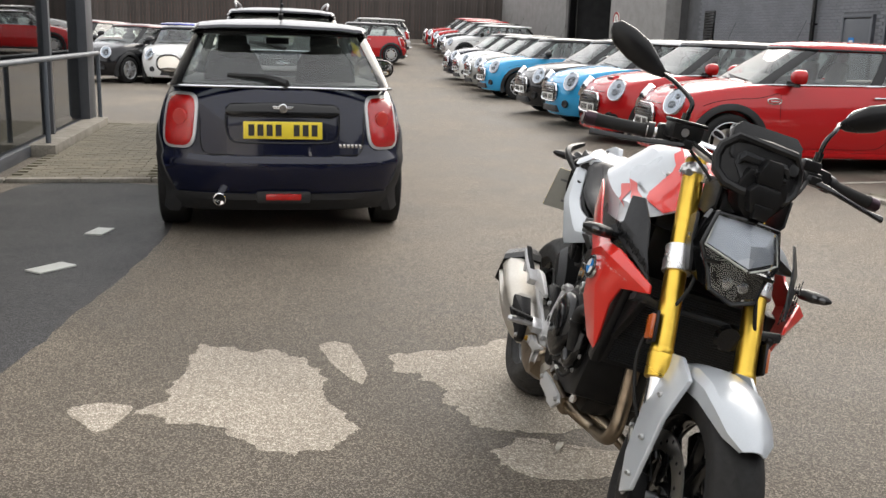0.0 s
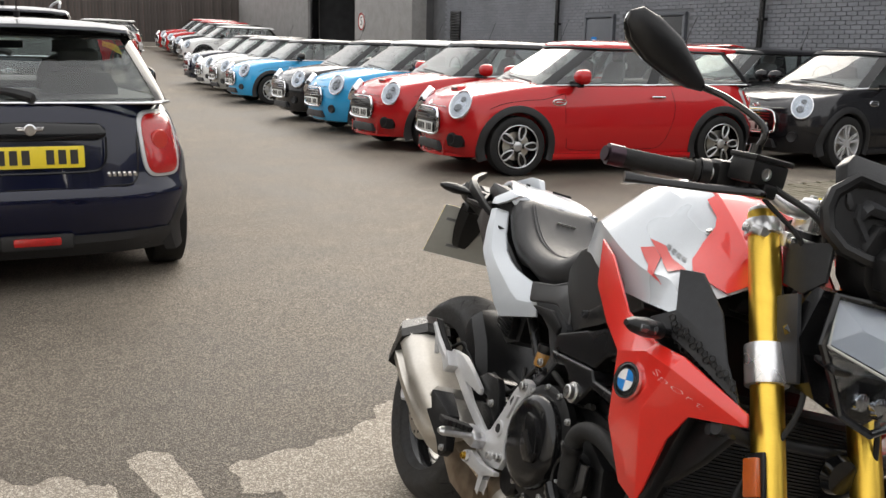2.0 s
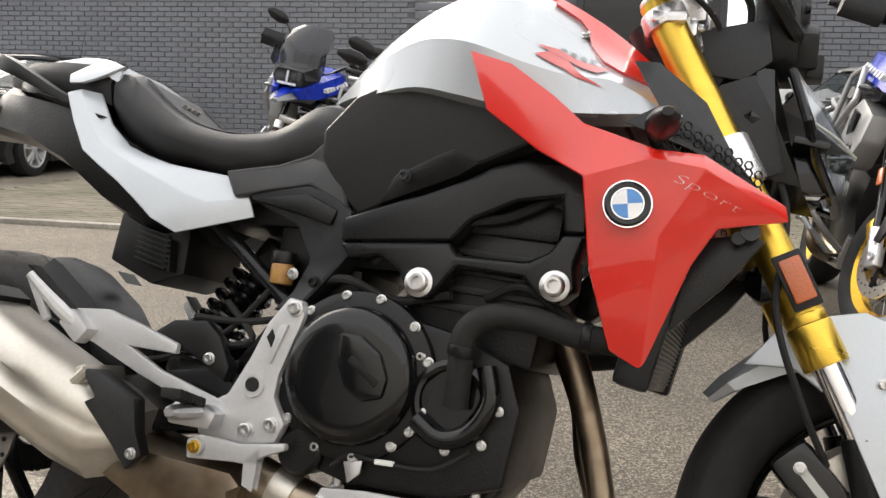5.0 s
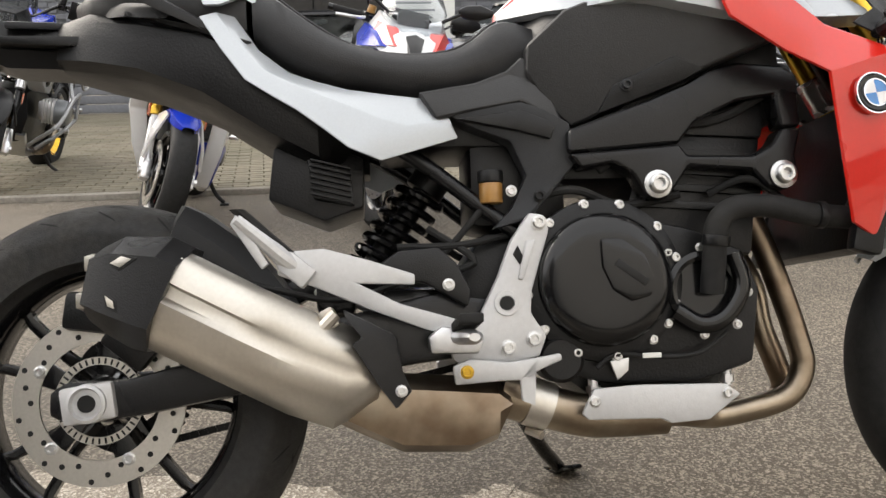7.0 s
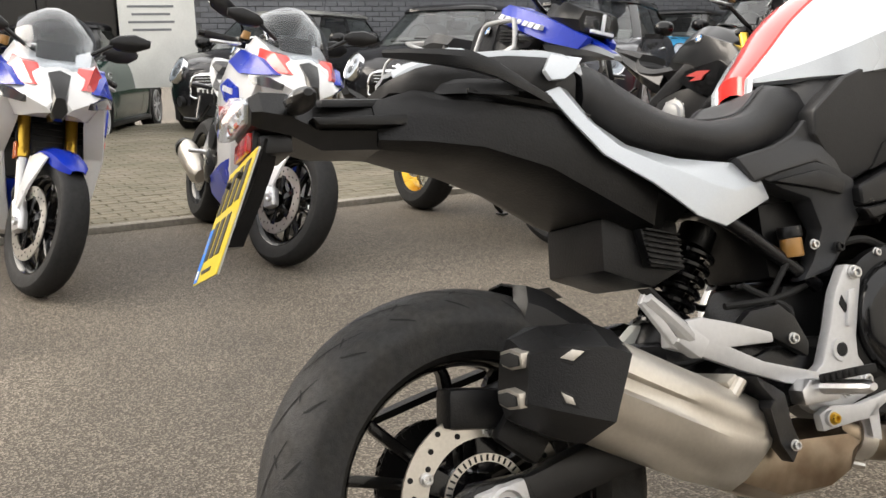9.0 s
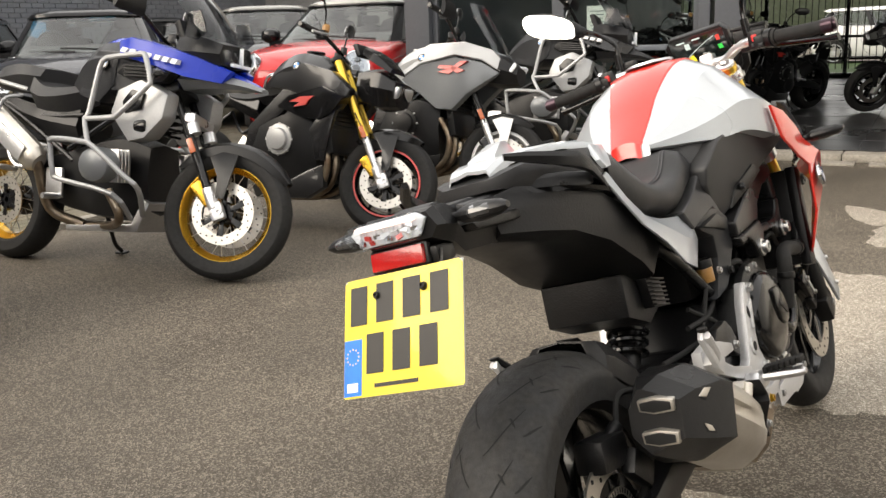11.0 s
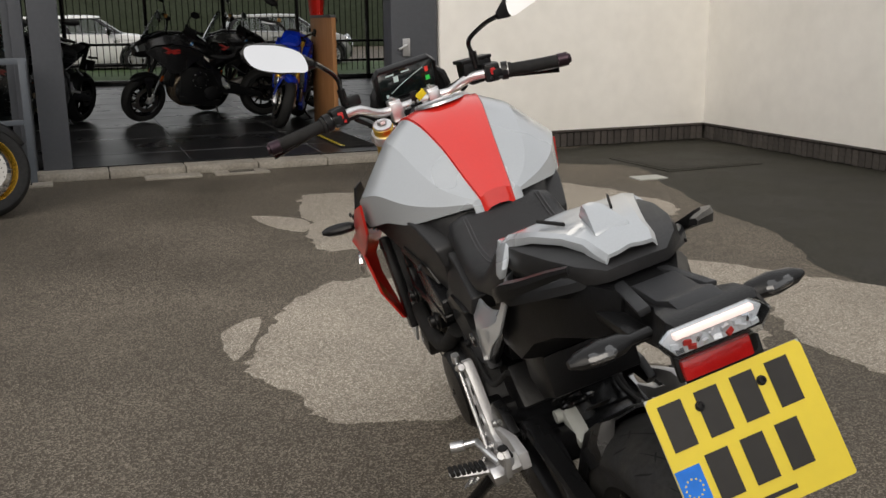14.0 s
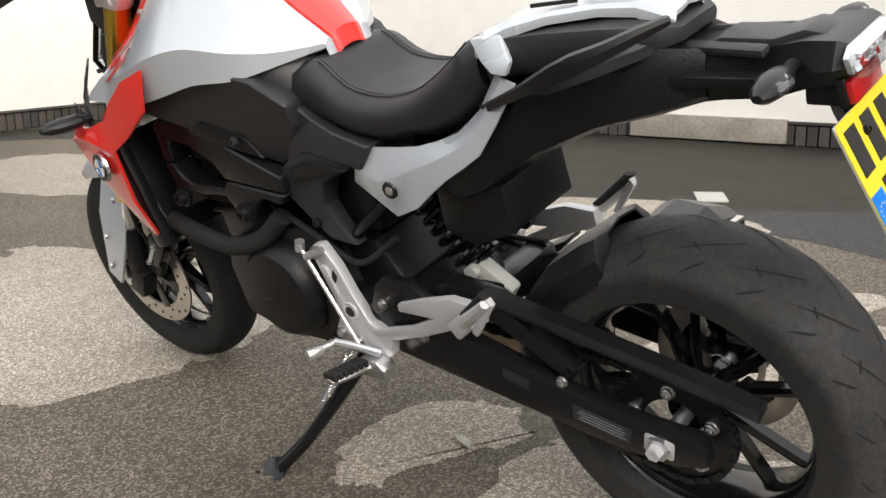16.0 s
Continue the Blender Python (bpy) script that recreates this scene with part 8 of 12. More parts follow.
RIM = [(0.0, 1.166), (0.076, 1.164), (0.104, 1.134), (0.110, 1.106), (0.104, 1.074), (0.080, 1.052), (0.045, 1.046)]
RIM = RIM + [(-x, z) for x, z in RIM[:0:-1]]
fly = part("fly_screen", front(tube([visor(x, z - 0.008) for x, z in RIM], 0.0120, 8, 1, True)), M["plastic"], bike, "black fly screen with a raised rim", sharp=40)
part("panel", front(loft([[visor(hw * u, z, 0.000) for u in (-1, -0.6, -0.2, 0.2, 0.6, 1)] + [visor(hw * u, z, 0.010) for u in (1, 0.6, 0.2, -0.2, -0.6, -1)] for z, hw in ((1.042, 0.052), (1.050, 0.080), (1.070, 0.102), (1.100, 0.108), (1.130, 0.102), (1.158, 0.076))])), M["plastic"], fly)
part("ridge", front(loft([[visor(x, z + dz, d) for dz, d in ((-0.012, 0.008), (-0.010, -0.012), (0.002, -0.018), (0.012, -0.004), (0.012, 0.008))] for x, z in ((-0.066, 1.106), (-0.056, 1.118), (0.056, 1.118), (0.066, 1.106))])), M["plastic_grey"], fly)
for s in (-1, 1):
    part("screen_rib", front(loft([[visor(s * x, z, d) for d in (-0.006, 0.006)] + [visor(s * (x + 0.010), z, d) for d in (0.006, -0.006)] for x, z in ((0.040, 1.064), (0.062, 1.096), (0.060, 1.120))])), M["plastic_grey"], fly)
for z in (1.070, 1.082, 1.094, 1.106):
    part("slot", front(loft([[visor(x, z + dz, d) for dz, d in ((0, 0.007), (0, 0.004), (0.004, 0.004), (0.004, 0.007))] for x in (0.072, 0.082, 0.092)])), M["groove"], fly)
hub = part("screen_bracket", front(moved(merge(prism([(-0.066, 1.050), (-0.052, 1.098), (0.052, 1.098), (0.066, 1.050), (0.046, 1.000), (0.020, 0.978), (-0.020, 0.978), (-0.046, 1.000)], -0.612, -0.545, 0.010, "y"), prism([(-0.046, 1.045), (-0.030, 1.066), (0.030, 1.066), (0.046, 1.045), (0.028, 0.996), (-0.028, 0.996)], -0.640, -0.600, 0.008, "y"), prism([(-0.020, 1.128), (0.020, 1.128), (0.034, 1.085), (0.028, 1.064), (-0.028, 1.064), (-0.034, 1.085)], -0.626, -0.590, 0.007, "y"), prism([(-0.024, 1.020), (0.024, 1.020), (0.018, 0.985), (-0.018, 0.985)], -0.650, -0.625, 0.005, "y")), pose(-0.010, 0, 0))), M["plastic"], bike, "black bracket below the fly screen")
for x in (-0.046, 0.024):
    bolt(hub, STEER @ V(x, -0.618, 1.087), (0, -1, 0), 0.007, M["engine_black"])
loose("lamp_bracket", front(both(prism([(-0.470, 1.030), (-0.565, 1.050), (-0.575, 0.985), (-0.535, 0.955), (-0.485, 0.962)], 0.090, 0.097, 0.002))), M["plastic_grey"], bike)
HLM = pose(-0.012, 0.020, 0.885) @ Matrix.Diagonal((0.86, 1, 0.92, 1)) @ pose(0, 0, -0.885)


def lamp_fit(bm):
    return front(moved(bm, HLM))


part("headlight_shell", lamp_fit(loft([[V(-x, y, z) if i else V(0, y, z) for i, (x, y, z) in enumerate(r)] + [V(x, y, z) for x, y, z in r[:0:-1]] for r in (
    [(0, -0.53, 0.975), (0.08, -0.53, 0.965), (0.105, -0.53, 0.90), (0.085, -0.53, 0.83), (0, -0.54, 0.80)],
    [(0, -0.58, 0.990), (0.095, -0.575, 0.984), (0.128, -0.570, 0.895), (0.095, -0.59, 0.805), (0, -0.61, 0.775)],
    [(0, -0.612, 0.985), (0.098, -0.598, 0.980), (0.124, -0.604, 0.888), (0.088, -0.645, 0.795), (0, -0.670, 0.765)])])), M["gloss_black"], bike, "black headlight shell", sharp=25)
lens_v = [(0, -0.648, 0.984), (-0.095, -0.628, 0.978), (-0.118, -0.652, 0.892), (0, -0.722, 0.862), (0.118, -0.652, 0.892), (0.095, -0.628, 0.978), (-0.086, -0.668, 0.838), (-0.070, -0.690, 0.790), (0, -0.705, 0.770), (0.070, -0.690, 0.790), (0.086, -0.668, 0.838), (-0.06, -0.672, 0.935), (0.06, -0.672, 0.935), (0, -0.690, 0.925)]
hl = part("headlight", lamp_fit(skin(lens_v, [(0, 1, 11, 13), (0, 13, 12, 5), (1, 2, 11), (5, 12, 4), (2, 3, 13, 11), (3, 4, 12, 13), (2, 6, 3), (4, 3, 10), (6, 7, 8, 3), (3, 8, 9, 10)], (0, 0.004, 0), 0.0)), M["lens_clear"], bike, "faceted clear headlight lens", sharp=10)
part("lens_rim", lamp_fit(tube([V(*lens_v[i]) + V(0, 0.004, 0) for i in (0, 1, 2, 6, 7, 8, 9, 10, 4, 5)], 0.0075, 8, 1, True)), M["gloss_black"], hl)
part("light_guide", lamp_fit(both(merge(tube([V(-0.004, -0.722, 0.866), V(-0.060, -0.692, 0.880), V(-0.112, -0.652, 0.894)], 0.0026, 8, 4), tube([V(-0.112, -0.657, 0.894), V(-0.093, -0.628, 0.970)], 0.0018, 8, 3)))), M["plate_back"], hl)
part("reflector_bowl", lamp_fit(moved(skin(lens_v, [(0, 1, 11, 13), (0, 13, 12, 5), (1, 2, 11), (5, 12, 4), (2, 3, 13, 11), (3, 4, 12, 13)], (0, 0.004, 0), 0.0), pose(0, 0.007, 0.935) @ Matrix.Diagonal((0.90, 1, 0.86, 1)) @ pose(0, 0, -0.935))), M["lamp_bowl"], hl, sharp=10)
part("projector", lamp_fit(merge(both(lathe([(-0.690, 0.0), (-0.686, 0.016), (-0.676, 0.020), (-0.64, 0.020)], 20, V(0.024, 0, 0.818), "y")))), M["chrome"], hl)
part("lamp_divider", lamp_fit(merge(box((0, -0.655, 0.862), (0.215, 0.05, 0.012), 0.003, (12, 0, 0)), both(box((0.052, -0.655, 0.82), (0.035, 0.05, 0.06), 0.008)))), M["gloss_black"], hl)
loose("headlight_wing", lamp_fit(both(prism([(-0.520, 0.945), (-0.572, 0.962), (-0.600, 0.900), (-0.620, 0.812), (-0.585, 0.800), (-0.545, 0.850)], [0.118, 0.128, 0.132, 0.112, 0.108, 0.120], [0.108, 0.116, 0.120, 0.100, 0.096, 0.110], 0.004))), M["plastic_grey"], bike, "dark wing beside the headlight")
part("horn", lathe([(-0.60, 0.0), (-0.60, 0.030), (-0.585, 0.036), (-0.575, 0.030), (-0.56, 0.012)], 24, V(0.06, 0, 0.68), "y"), M["gloss_black"], bike)
# ---- small hatchback cars ----
LCAR = 3.84
WHEEL_AT = (0.71, 3.205)
# heights of the body's levels, with how far the flank, nose and tail draw in at each
BODY_Z = [0.17, 0.19, 0.26, 0.34, 0.42, 0.485, 0.515, 0.54, 0.62, 0.70, 0.78, 0.85, 0.90, 0.935, 0.96]
IN_SIDE = [0.10, 0.055, 0.028, 0.012, 0.003, 0.0, 0.0, 0.001, 0.006, 0.016, 0.030, 0.050, 0.070, 0.088, 0.105]
IN_NOSE = [0.10, 0.06, 0.030, 0.015, 0.004, 0.0, 0.0, 0.002, 0.010, 0.022, 0.045, 0.07, 0.09, 0.11, 0.13]
IN_TAIL = [0.16, 0.12, 0.060, 0.026, 0.010, 0.003, 0.012, 0.045, 0.058, 0.070, 0.085, 0.103, 0.120, 0.138, 0.155]
TOP_GAP = [0.60, 0.58, 0.50, 0.42, 0.34, 0.275, 0.245, 0.22, 0.165, 0.115, 0.075, 0.045, 0.024, 0.009, 0.0]


def car_top(x):
    """Height of the bonnet's edge and the belt line."""
    return bend(x, [0, 0.06, 0.14, 0.30, 0.60, 1.05, 1.5, 3.0, 3.84], [0.70, 0.735, 0.775, 0.832, 0.892, 0.938, 0.948, 0.962, 0.972])


def car_half(x, nose=0.0, tail=LCAR):
    """Half width of the body in plan, rounded at both ends."""
    w = bend(x, [0, 0.7, 1.25, 2.6, 3.2, 3.84], [0.850, 0.858, 0.842, 0.846, 0.862, 0.850])
    d, e = max(x - nose, 0.0), max(tail - x, 0.0)
    k = 1.0
    if d < 0.62:
        k *= (1 - ((0.62 - d) / 0.62) ** 2.7) ** (1 / 2.3)
    if e < 0.50:
        k *= (1 - ((0.50 - e) / 0.50) ** 2.9) ** (1 / 2.5)
    return w * k


def car_skin(x, z):
    """Half width of the body at a height."""
    f = lambda row: lerp(z, BODY_Z, row)
    return max(car_half(x, f(IN_NOSE), LCAR - f(IN_TAIL)) - f(IN_SIDE), 0.0)


def car_body():
    """Painted lower body: levels from the sill to the belt and bonnet, wheel arches cut out."""
    rings = []
    turn = [radians(a) for a in (0, 5, 11, 18, 26, 35, 45, 56, 68, 79)]
    for k, z in enumerate(BODY_Z):
        n, t = IN_NOSE[k], LCAR - IN_TAIL[k]
        xs = [n + 0.62 * (1 - math.cos(a)) for a in turn] + list(np.linspace(0.66, 3.28, 22)) + [t - 0.50 * (1 - math.cos(a)) for a in turn[::-1]]
        side = []
        for x in xs:
            w = car_half(x, n, t)
            side.append((x, max(w - IN_SIDE[k] * min(1, w * 3), 0.0), min(z, car_top(x) - TOP_GAP[k] * (0.55 if x < 0.6 else 1)) if z > 0.5 else z))
        side[0], side[-1] = (side[0][0], 0.0, side[0][2]), (side[-1][0], 0.0, side[-1][2])
        rings.append(side + [(x, -y, zz) for x, y, zz in side[-2:0:-1]])
    top = rings[-1]
    for k in (0.9, 0.72, 0.45, 0.2):
        ring = []
        for x, y, z in top:
            xx = x + (1 - k) * (0.05 if x < 0.4 else -0.05 if x > 3.5 else 0) * abs(k - 1)
            crown = bend(x, [0, 0.2, 0.8, 1.3, 3.84], [0.012, 0.035, 0.050, 0.03, 0.0])
            ring.append((xx, y * k, z + crown * (1 - k * k)))
        rings.append(ring)
    bm = loft(rings)
    bmesh.ops.triangulate(bm, faces=[f for f in bm.faces if len(f.verts) > 4])
    bmesh.ops.recalc_face_normals(bm, faces=bm.faces)
    me = bpy.data.meshes.new("body_blank")
    bm.to_mesh(me)
    bm.free()
    ob = bpy.data.objects.new("body_blank", me)
    scene.collection.objects.link(ob)
    cut = bpy.data.meshes.new("arch_cut")
    merge(*[rod((xw, s * 0.56, 0.31), (xw, s * 1.1, 0.31), 0.362, 40) for xw in WHEEL_AT for s in (1, -1)]).to_mesh(cut)
    co = bpy.data.objects.new("arch_cut", cut)
    scene.collection.objects.link(co)
    mod = ob.modifiers.new("arches", "BOOLEAN")
    mod.operation, mod.solver, mod.object = "DIFFERENCE", "MANIFOLD", co
    out = bmesh.new()
    out.from_object(ob, bpy.context.evaluated_depsgraph_get())
    for o, m in ((ob, me), (co, cut)):
        bpy.data.objects.remove(o)
        bpy.data.meshes.remove(m)
    return out


def cabin(grow=0.0, z1=1.348, n=7):
    """The glass house: rings from the belt to the roof's edge."""
    def ring(z, x0, x1, hw):
        pts = []
        rx0, rx1, ry0, ry1 = 0.26, 0.15, 0.30, 0.16
        for cx, r, ry, a0, s in ((x1 - rx1, rx1, ry1, 0, 1), (x0 + rx0, rx0, ry0, 90, 1), (x0 + rx0, rx0, ry0, 180, -1), (x1 - rx1, rx1, ry1, 270, -1)):
            for j in range(n):
                a = radians(a0 + 90 * j / (n - 1))
                pts.append((cx + r * math.cos(a), s * (hw - ry) + ry * math.sin(a), z))
        return pts
    rows = []
    for k in np.linspace(0, 1, 7):
        r = ring(0, 0.93 + 0.60 * k**1.02 - grow, 3.665 - 0.265 * k**1.25 + grow, 0.742 - 0.152 * k**1.15 + grow)
        rows.append([(x, y, (car_top(x) - 0.006) * (1 - k) + (z1 - 0.02 * max(0, (x - 2.6)) - 0.03 * (abs(y) / 0.7) ** 2) * k) for x, y, z in r])
    return rows


def between(p, q, k):
    return [a + (b - a) * k for a, b in zip(p, q)]


CAR_WHEELS = {}


def car_wheel_parts(style):
    """Tyre, rim and spokes of a car wheel, turned outwards to -y."""
    if style in CAR_WHEELS:
        return CAR_WHEELS[style]
    R = 0.312
    r0 = 0.232 if style == "twin" else 0.218
    tyre = lathe([(-0.095, r0), (-0.102, r0 + 0.022), (-0.100, 0.28), (-0.088, R - 0.005), (-0.06, R), (0.06, R), (0.088, R - 0.005), (0.10, 0.27), (0.095, r0)], 44, axis="y", closed=True)
    tyre = merge(tyre, *[lathe([(y - 0.005, R + 0.0006), (y + 0.005, R + 0.0006), (y + 0.005, R - 0.004), (y - 0.005, R - 0.004)], 44, axis="y", closed=True) for y in (-0.045, -0.015, 0.015, 0.045)])
    rim = lathe([(-0.092, r0 + 0.001), (-0.104, r0 - 0.002), (-0.100, r0 - 0.012), (-0.03, r0 - 0.022), (0.08, r0 - 0.022), (0.09, r0)], 44, axis="y", closed=True)
    back = lathe([(0.0, 0.02), (0.0, r0 - 0.03), (0.01, r0 - 0.03), (0.01, 0.02)], 32, axis="y", closed=True)
    disc = lathe([(-0.035, 0.06), (-0.035, 0.15), (-0.025, 0.15), (-0.025, 0.06)], 32, axis="y", closed=True)
    sp = []
    if style == "twin":
        for i in range(5):
            loop = tube([(0.037 * math.sin(a) * (1 + 0.25 * math.cos(a)), -0.094 + 0.010 * math.cos(a), 0.145 + 0.075 * math.cos(a)) for a in [2 * math.pi * j / 18 for j in range(18)]], 0.0095, 8, 1, True)
            sp.append(moved(loop, pose(0, 0, 0, 0, 72 * i, 0)))
    else:
        for i in range(10):
            bm = prism([(-0.011, 0.04), (0.011, 0.04), (0.017, 0.210), (-0.017, 0.210)], -0.096, -0.07, 0.006, "y")
            sp.append(moved(bm, pose(0, 0, 0, 0, 36 * i + (7 if i % 2 else -7), 0)))
    sp.append(lathe([(-0.105, r0 - 0.004), (-0.107, r0 - 0.010), (-0.100, r0 - 0.016), (-0.098, r0 - 0.006)], 44, axis="y", closed=True))
    sp.append(lathe([(-0.098, 0.0), (-0.098, 0.030), (-0.09, 0.050), (-0.03, 0.06), (-0.03, 0.0)], 20, axis="y"))
    if style == "twin":
        dark = [moved(prism([(-0.022, 0.04), (0.022, 0.04), (0.030, 0.215), (-0.030, 0.215)], -0.088, -0.05, 0.008, "y"), pose(0, 0, 0, 0, 72 * i, 0)) for i in range(5)]
        back = merge(back, *dark)
    obs = []
    silver = M["aluminium"] if style == "twin" else M["alu_cast"]
    for bm, nm, mt in ((tyre, "tyre", M["rubber"]), (rim, "rim", M["gloss_black"] if style == "twin" else silver), (back, "brake_drum", M["gloss_black"]), (disc, "brake_disc", M["brake_disc"]), (merge(*sp), "spokes", silver)):
        me = bpy.data.meshes.new(nm)
        bmesh.ops.recalc_face_normals(bm, faces=bm.faces)
        bm.to_mesh(me)
        bm.free()
        me.shade_smooth()
        me.set_sharp_from_angle(angle=radians(35))
        me.materials.append(mt)
        obs.append((nm, me))
    CAR_WHEELS[style] = obs
    return obs


CAR_MESH = {}


def shared(name, make, mat, parent, label="", at=None, tag="", sharp=32):
    """A part whose mesh is made once for all cars of one colour."""
    key = (name + tag, mat.name)
    if key not in CAR_MESH:
        ob = part(name, make(), mat, parent, label, sharp, at)
        CAR_MESH[key] = ob.data
        return ob
    ob = new(name, CAR_MESH[key])
    ob.parent = parent
    if at is not None:
        ob.matrix_basis = at
    if label:
        tagged(ob, label)
    return ob


def number_bars(parent, m, w=0.52, h=0.11, mat=None, bars=True):
    """A number plate whose writing is plain bars."""
    mat = mat or M["plate_white"]
    pl = shared("number_plate", lambda: box((0, 0, 0), (w, 0.008, h), 0.003), mat, parent, "plate with plain dark bars", at=m)
    for i in range(8 if bars else 0):
        if i != 4:
            shared("bar", lambda: box((0, -0.006, 0), (w * 0.075, 0.003, h * 0.66), 0), M["ink"], pl, at=pose(-w * 0.40 + w * 0.8 * i / 7, 0, 0), tag=mat.name)
    return pl


def oval(rx, rz, n=28, p=1.0):
    """Points of a squarish oval in the yz plane."""
    out = []
    for j in range(n):
        a = 2 * math.pi * j / n + 0.01
        c, s = math.cos(a), math.sin(a)
        out.append((rx * abs(c) ** p * (1 if c > 0 else -1), rz * abs(s) ** p * (1 if s > 0 else -1)))
    return out


def oval_disc(rows, p=1.0):
    """A domed disc: rows of (x, half width, half height)."""
    return loft([[(x, y, z) for y, z in oval(a, b, 28, p)] for x, a, b in rows])


def tail_x(y, z):
    """Where the tail's skin lies at a distance from the middle."""
    lo, hi = 2.9, LCAR
    for _ in range(24):
        mid = (lo + hi) / 2
        if car_skin(mid, z) > abs(y):
            lo = mid
        else:
            hi = mid
    return lo


def tail_lamp(s, out, grow, p=0.5):
    """A rounded block that follows the tail's corner, proud of it by out."""
    cols = []
    for k, f in ((0.0, 1.0), (out * 0.7, 1.0), (out, 0.9), (out * 1.1, 0.6)):
        ring = []
        for a, b in oval((0.096 + grow) * f, (0.160 + grow) * f, 32, p):
            y, z = 0.672 + a - 0.10 * b, 0.752 + b
            x = tail_x(min(y, 0.80), z)
            ring.append((x - 0.03 + (0.03 + k) * 0.92, s * (y + k * 0.5), z))
        cols.append(ring)
    return loft(cols)


def small_car(m, paint, roof, label, wheel="twin", sport=False, group="parked hatchbacks", tail_seen=False):
    """A three-door hatchback, nose at local x = 0 and tail at 3.84, y = 0 in the middle."""
    c = thing("hatchback_car", label, "car", m @ Matrix.Diagonal((1, 1, 1.03, 1)), group)
    trim = M["car_black_trim"]
    shared("body", car_body, paint, c, sharp=40)
    g = shared("glass", lambda: loft(cabin(), cap=False), M["car_glass"], c)
    g.visible_shadow = False

    def roof_rings():
        edge = cabin(0.010)[-1]
        rr = [[(x, y, z - 0.012) for x, y, z in edge]]
        for sx, sy, dz in ((1.0, 1.0, 0.012), (0.995, 0.985, 0.035), (0.96, 0.94, 0.054), (0.86, 0.82, 0.070), (0.6, 0.55, 0.080), (0.25, 0.2, 0.083)):
            rr.append([(2.48 + (x - 2.48) * sx, y * sy, z + dz + 0.03 * (abs(y) / 0.7) ** 2 * (1 - sy * sy)) for x, y, z in edge])
        return loft(rr)
    shared("roof", roof_rings, roof, c)
    shared("headlining", lambda: loft([[(2.48 + (x - 2.48) * 0.9, y * 0.9, z + d) for x, y, z in cabin()[-1]] for d in (-0.012, 0.01)]), M["plate_back"], c)
    rows = cabin(0.006)
    for s, ids, back_ids in ((1, (8, 9, 10), (2, 3, 4, 5, 6)), (-1, (17, 18, 19), (21, 22, 23, 24, 25))):
        side = "a" if s > 0 else "b"
        shared("windscreen_pillar", lambda: loft([[rows[k][i] for i in ids] for k in range(7)], closed=False, cap=False), M["gloss_black"], c, tag=side)
        shared("rear_pillar", lambda: loft([[rows[k][i] for i in back_ids] for k in range(7)], closed=False, cap=False), M["gloss_black"], c, tag=side)
        a, b = (6, 7) if s > 0 else (20, 21)
        shared("door_pillar", lambda: loft([[between(rows[k][a], rows[k][b], t) for t in (0.49, 0.55)] if s > 0 else [between(rows[k][b], rows[k][a], t) for t in (0.49, 0.55)] for k in range(7)], closed=False, cap=False), M["gloss_black"], c, tag=side)
    shared("glass_edge", lambda: merge(tube([(x, y, z + 0.004) for x, y, z in cabin(0.008)[-1]], 0.016, 6, 1, True), tube([(x, y, z + 0.010) for x, y, z in cabin(0.002)[0]], 0.012, 6, 1, True)), M["gloss_black"], c)
    shared("belt_trim", lambda: tube([(x, y, car_top(x) + 0.004) for x, y, z in cabin(0.012)[0]], 0.008, 6, 1, True), M["chrome"], c)

    def seat_shape(x, y):
        rr = []
        for z, w, d in ((0.95, 0.23, 0.07), (1.08, 0.225, 0.065), (1.17, 0.18, 0.055), (1.20, 0.06, 0.03), (1.22, 0.12, 0.04), (1.29, 0.115, 0.04), (1.31, 0.08, 0.025)):
            rr.append([(x + (z - 0.95) * 0.25 + d * math.cos(t), y + w * math.sin(t), z) for t in [2 * math.pi * j / 14 for j in range(14)]])
        return loft(rr)
    shared("interior", lambda: merge(loft([[(2.40 + (x - 2.40) * 0.965, y * 0.975, car_top(x) + 0.012 + d) for x, y, z in cabin()[0]] for d in (0, 0.012)]), loft([[(x, y, z) for x, z in ((1.02, 0.95), (1.12, 1.01), (1.42, 1.045), (1.52, 1.01), (1.54, 0.95))] for y in (-0.62, -0.4, 0.4, 0.62)]), lathe([(-0.012, 0.165), (0, 0.178), (0.012, 0.165), (0, 0.152)], 24, (1.62, 0.36, 1.03), closed=True), box((1.58, 0, 1.26), (0.02, 0.20, 0.055), 0.01)), M["seat_dark"], c)
    for x, y in ((2.02, 0.37), (2.02, -0.37), (2.95, 0.33), (2.95, -0.33)):
        shared("seat", lambda: seat_shape(0, 0), M["seat_dark"], c, at=pose(x, y, 0 if x < 2.5 else -0.06))

    # black arches and sills
    for xw in WHEEL_AT:
        for s in (1, -1):
            def arch():
                rr = []
                for a in range(-22, 203, 7):
                    ca, sa = math.cos(radians(a)), math.sin(radians(a))
                    ring = []
                    for r, o in ((0.352, -0.07), (0.353, 0.004), (0.362, 0.010), (0.405, 0.012), (0.428, 0.006), (0.430, -0.05)):
                        x, z = xw + r * ca, 0.31 + r * sa
                        ring.append((x, s * (car_skin(x, max(z, 0.3)) + o), z))
                    rr.append(ring)
                return loft(rr)
            shared("arch_trim", arch, trim, c, tag="%g%d" % (xw, s))
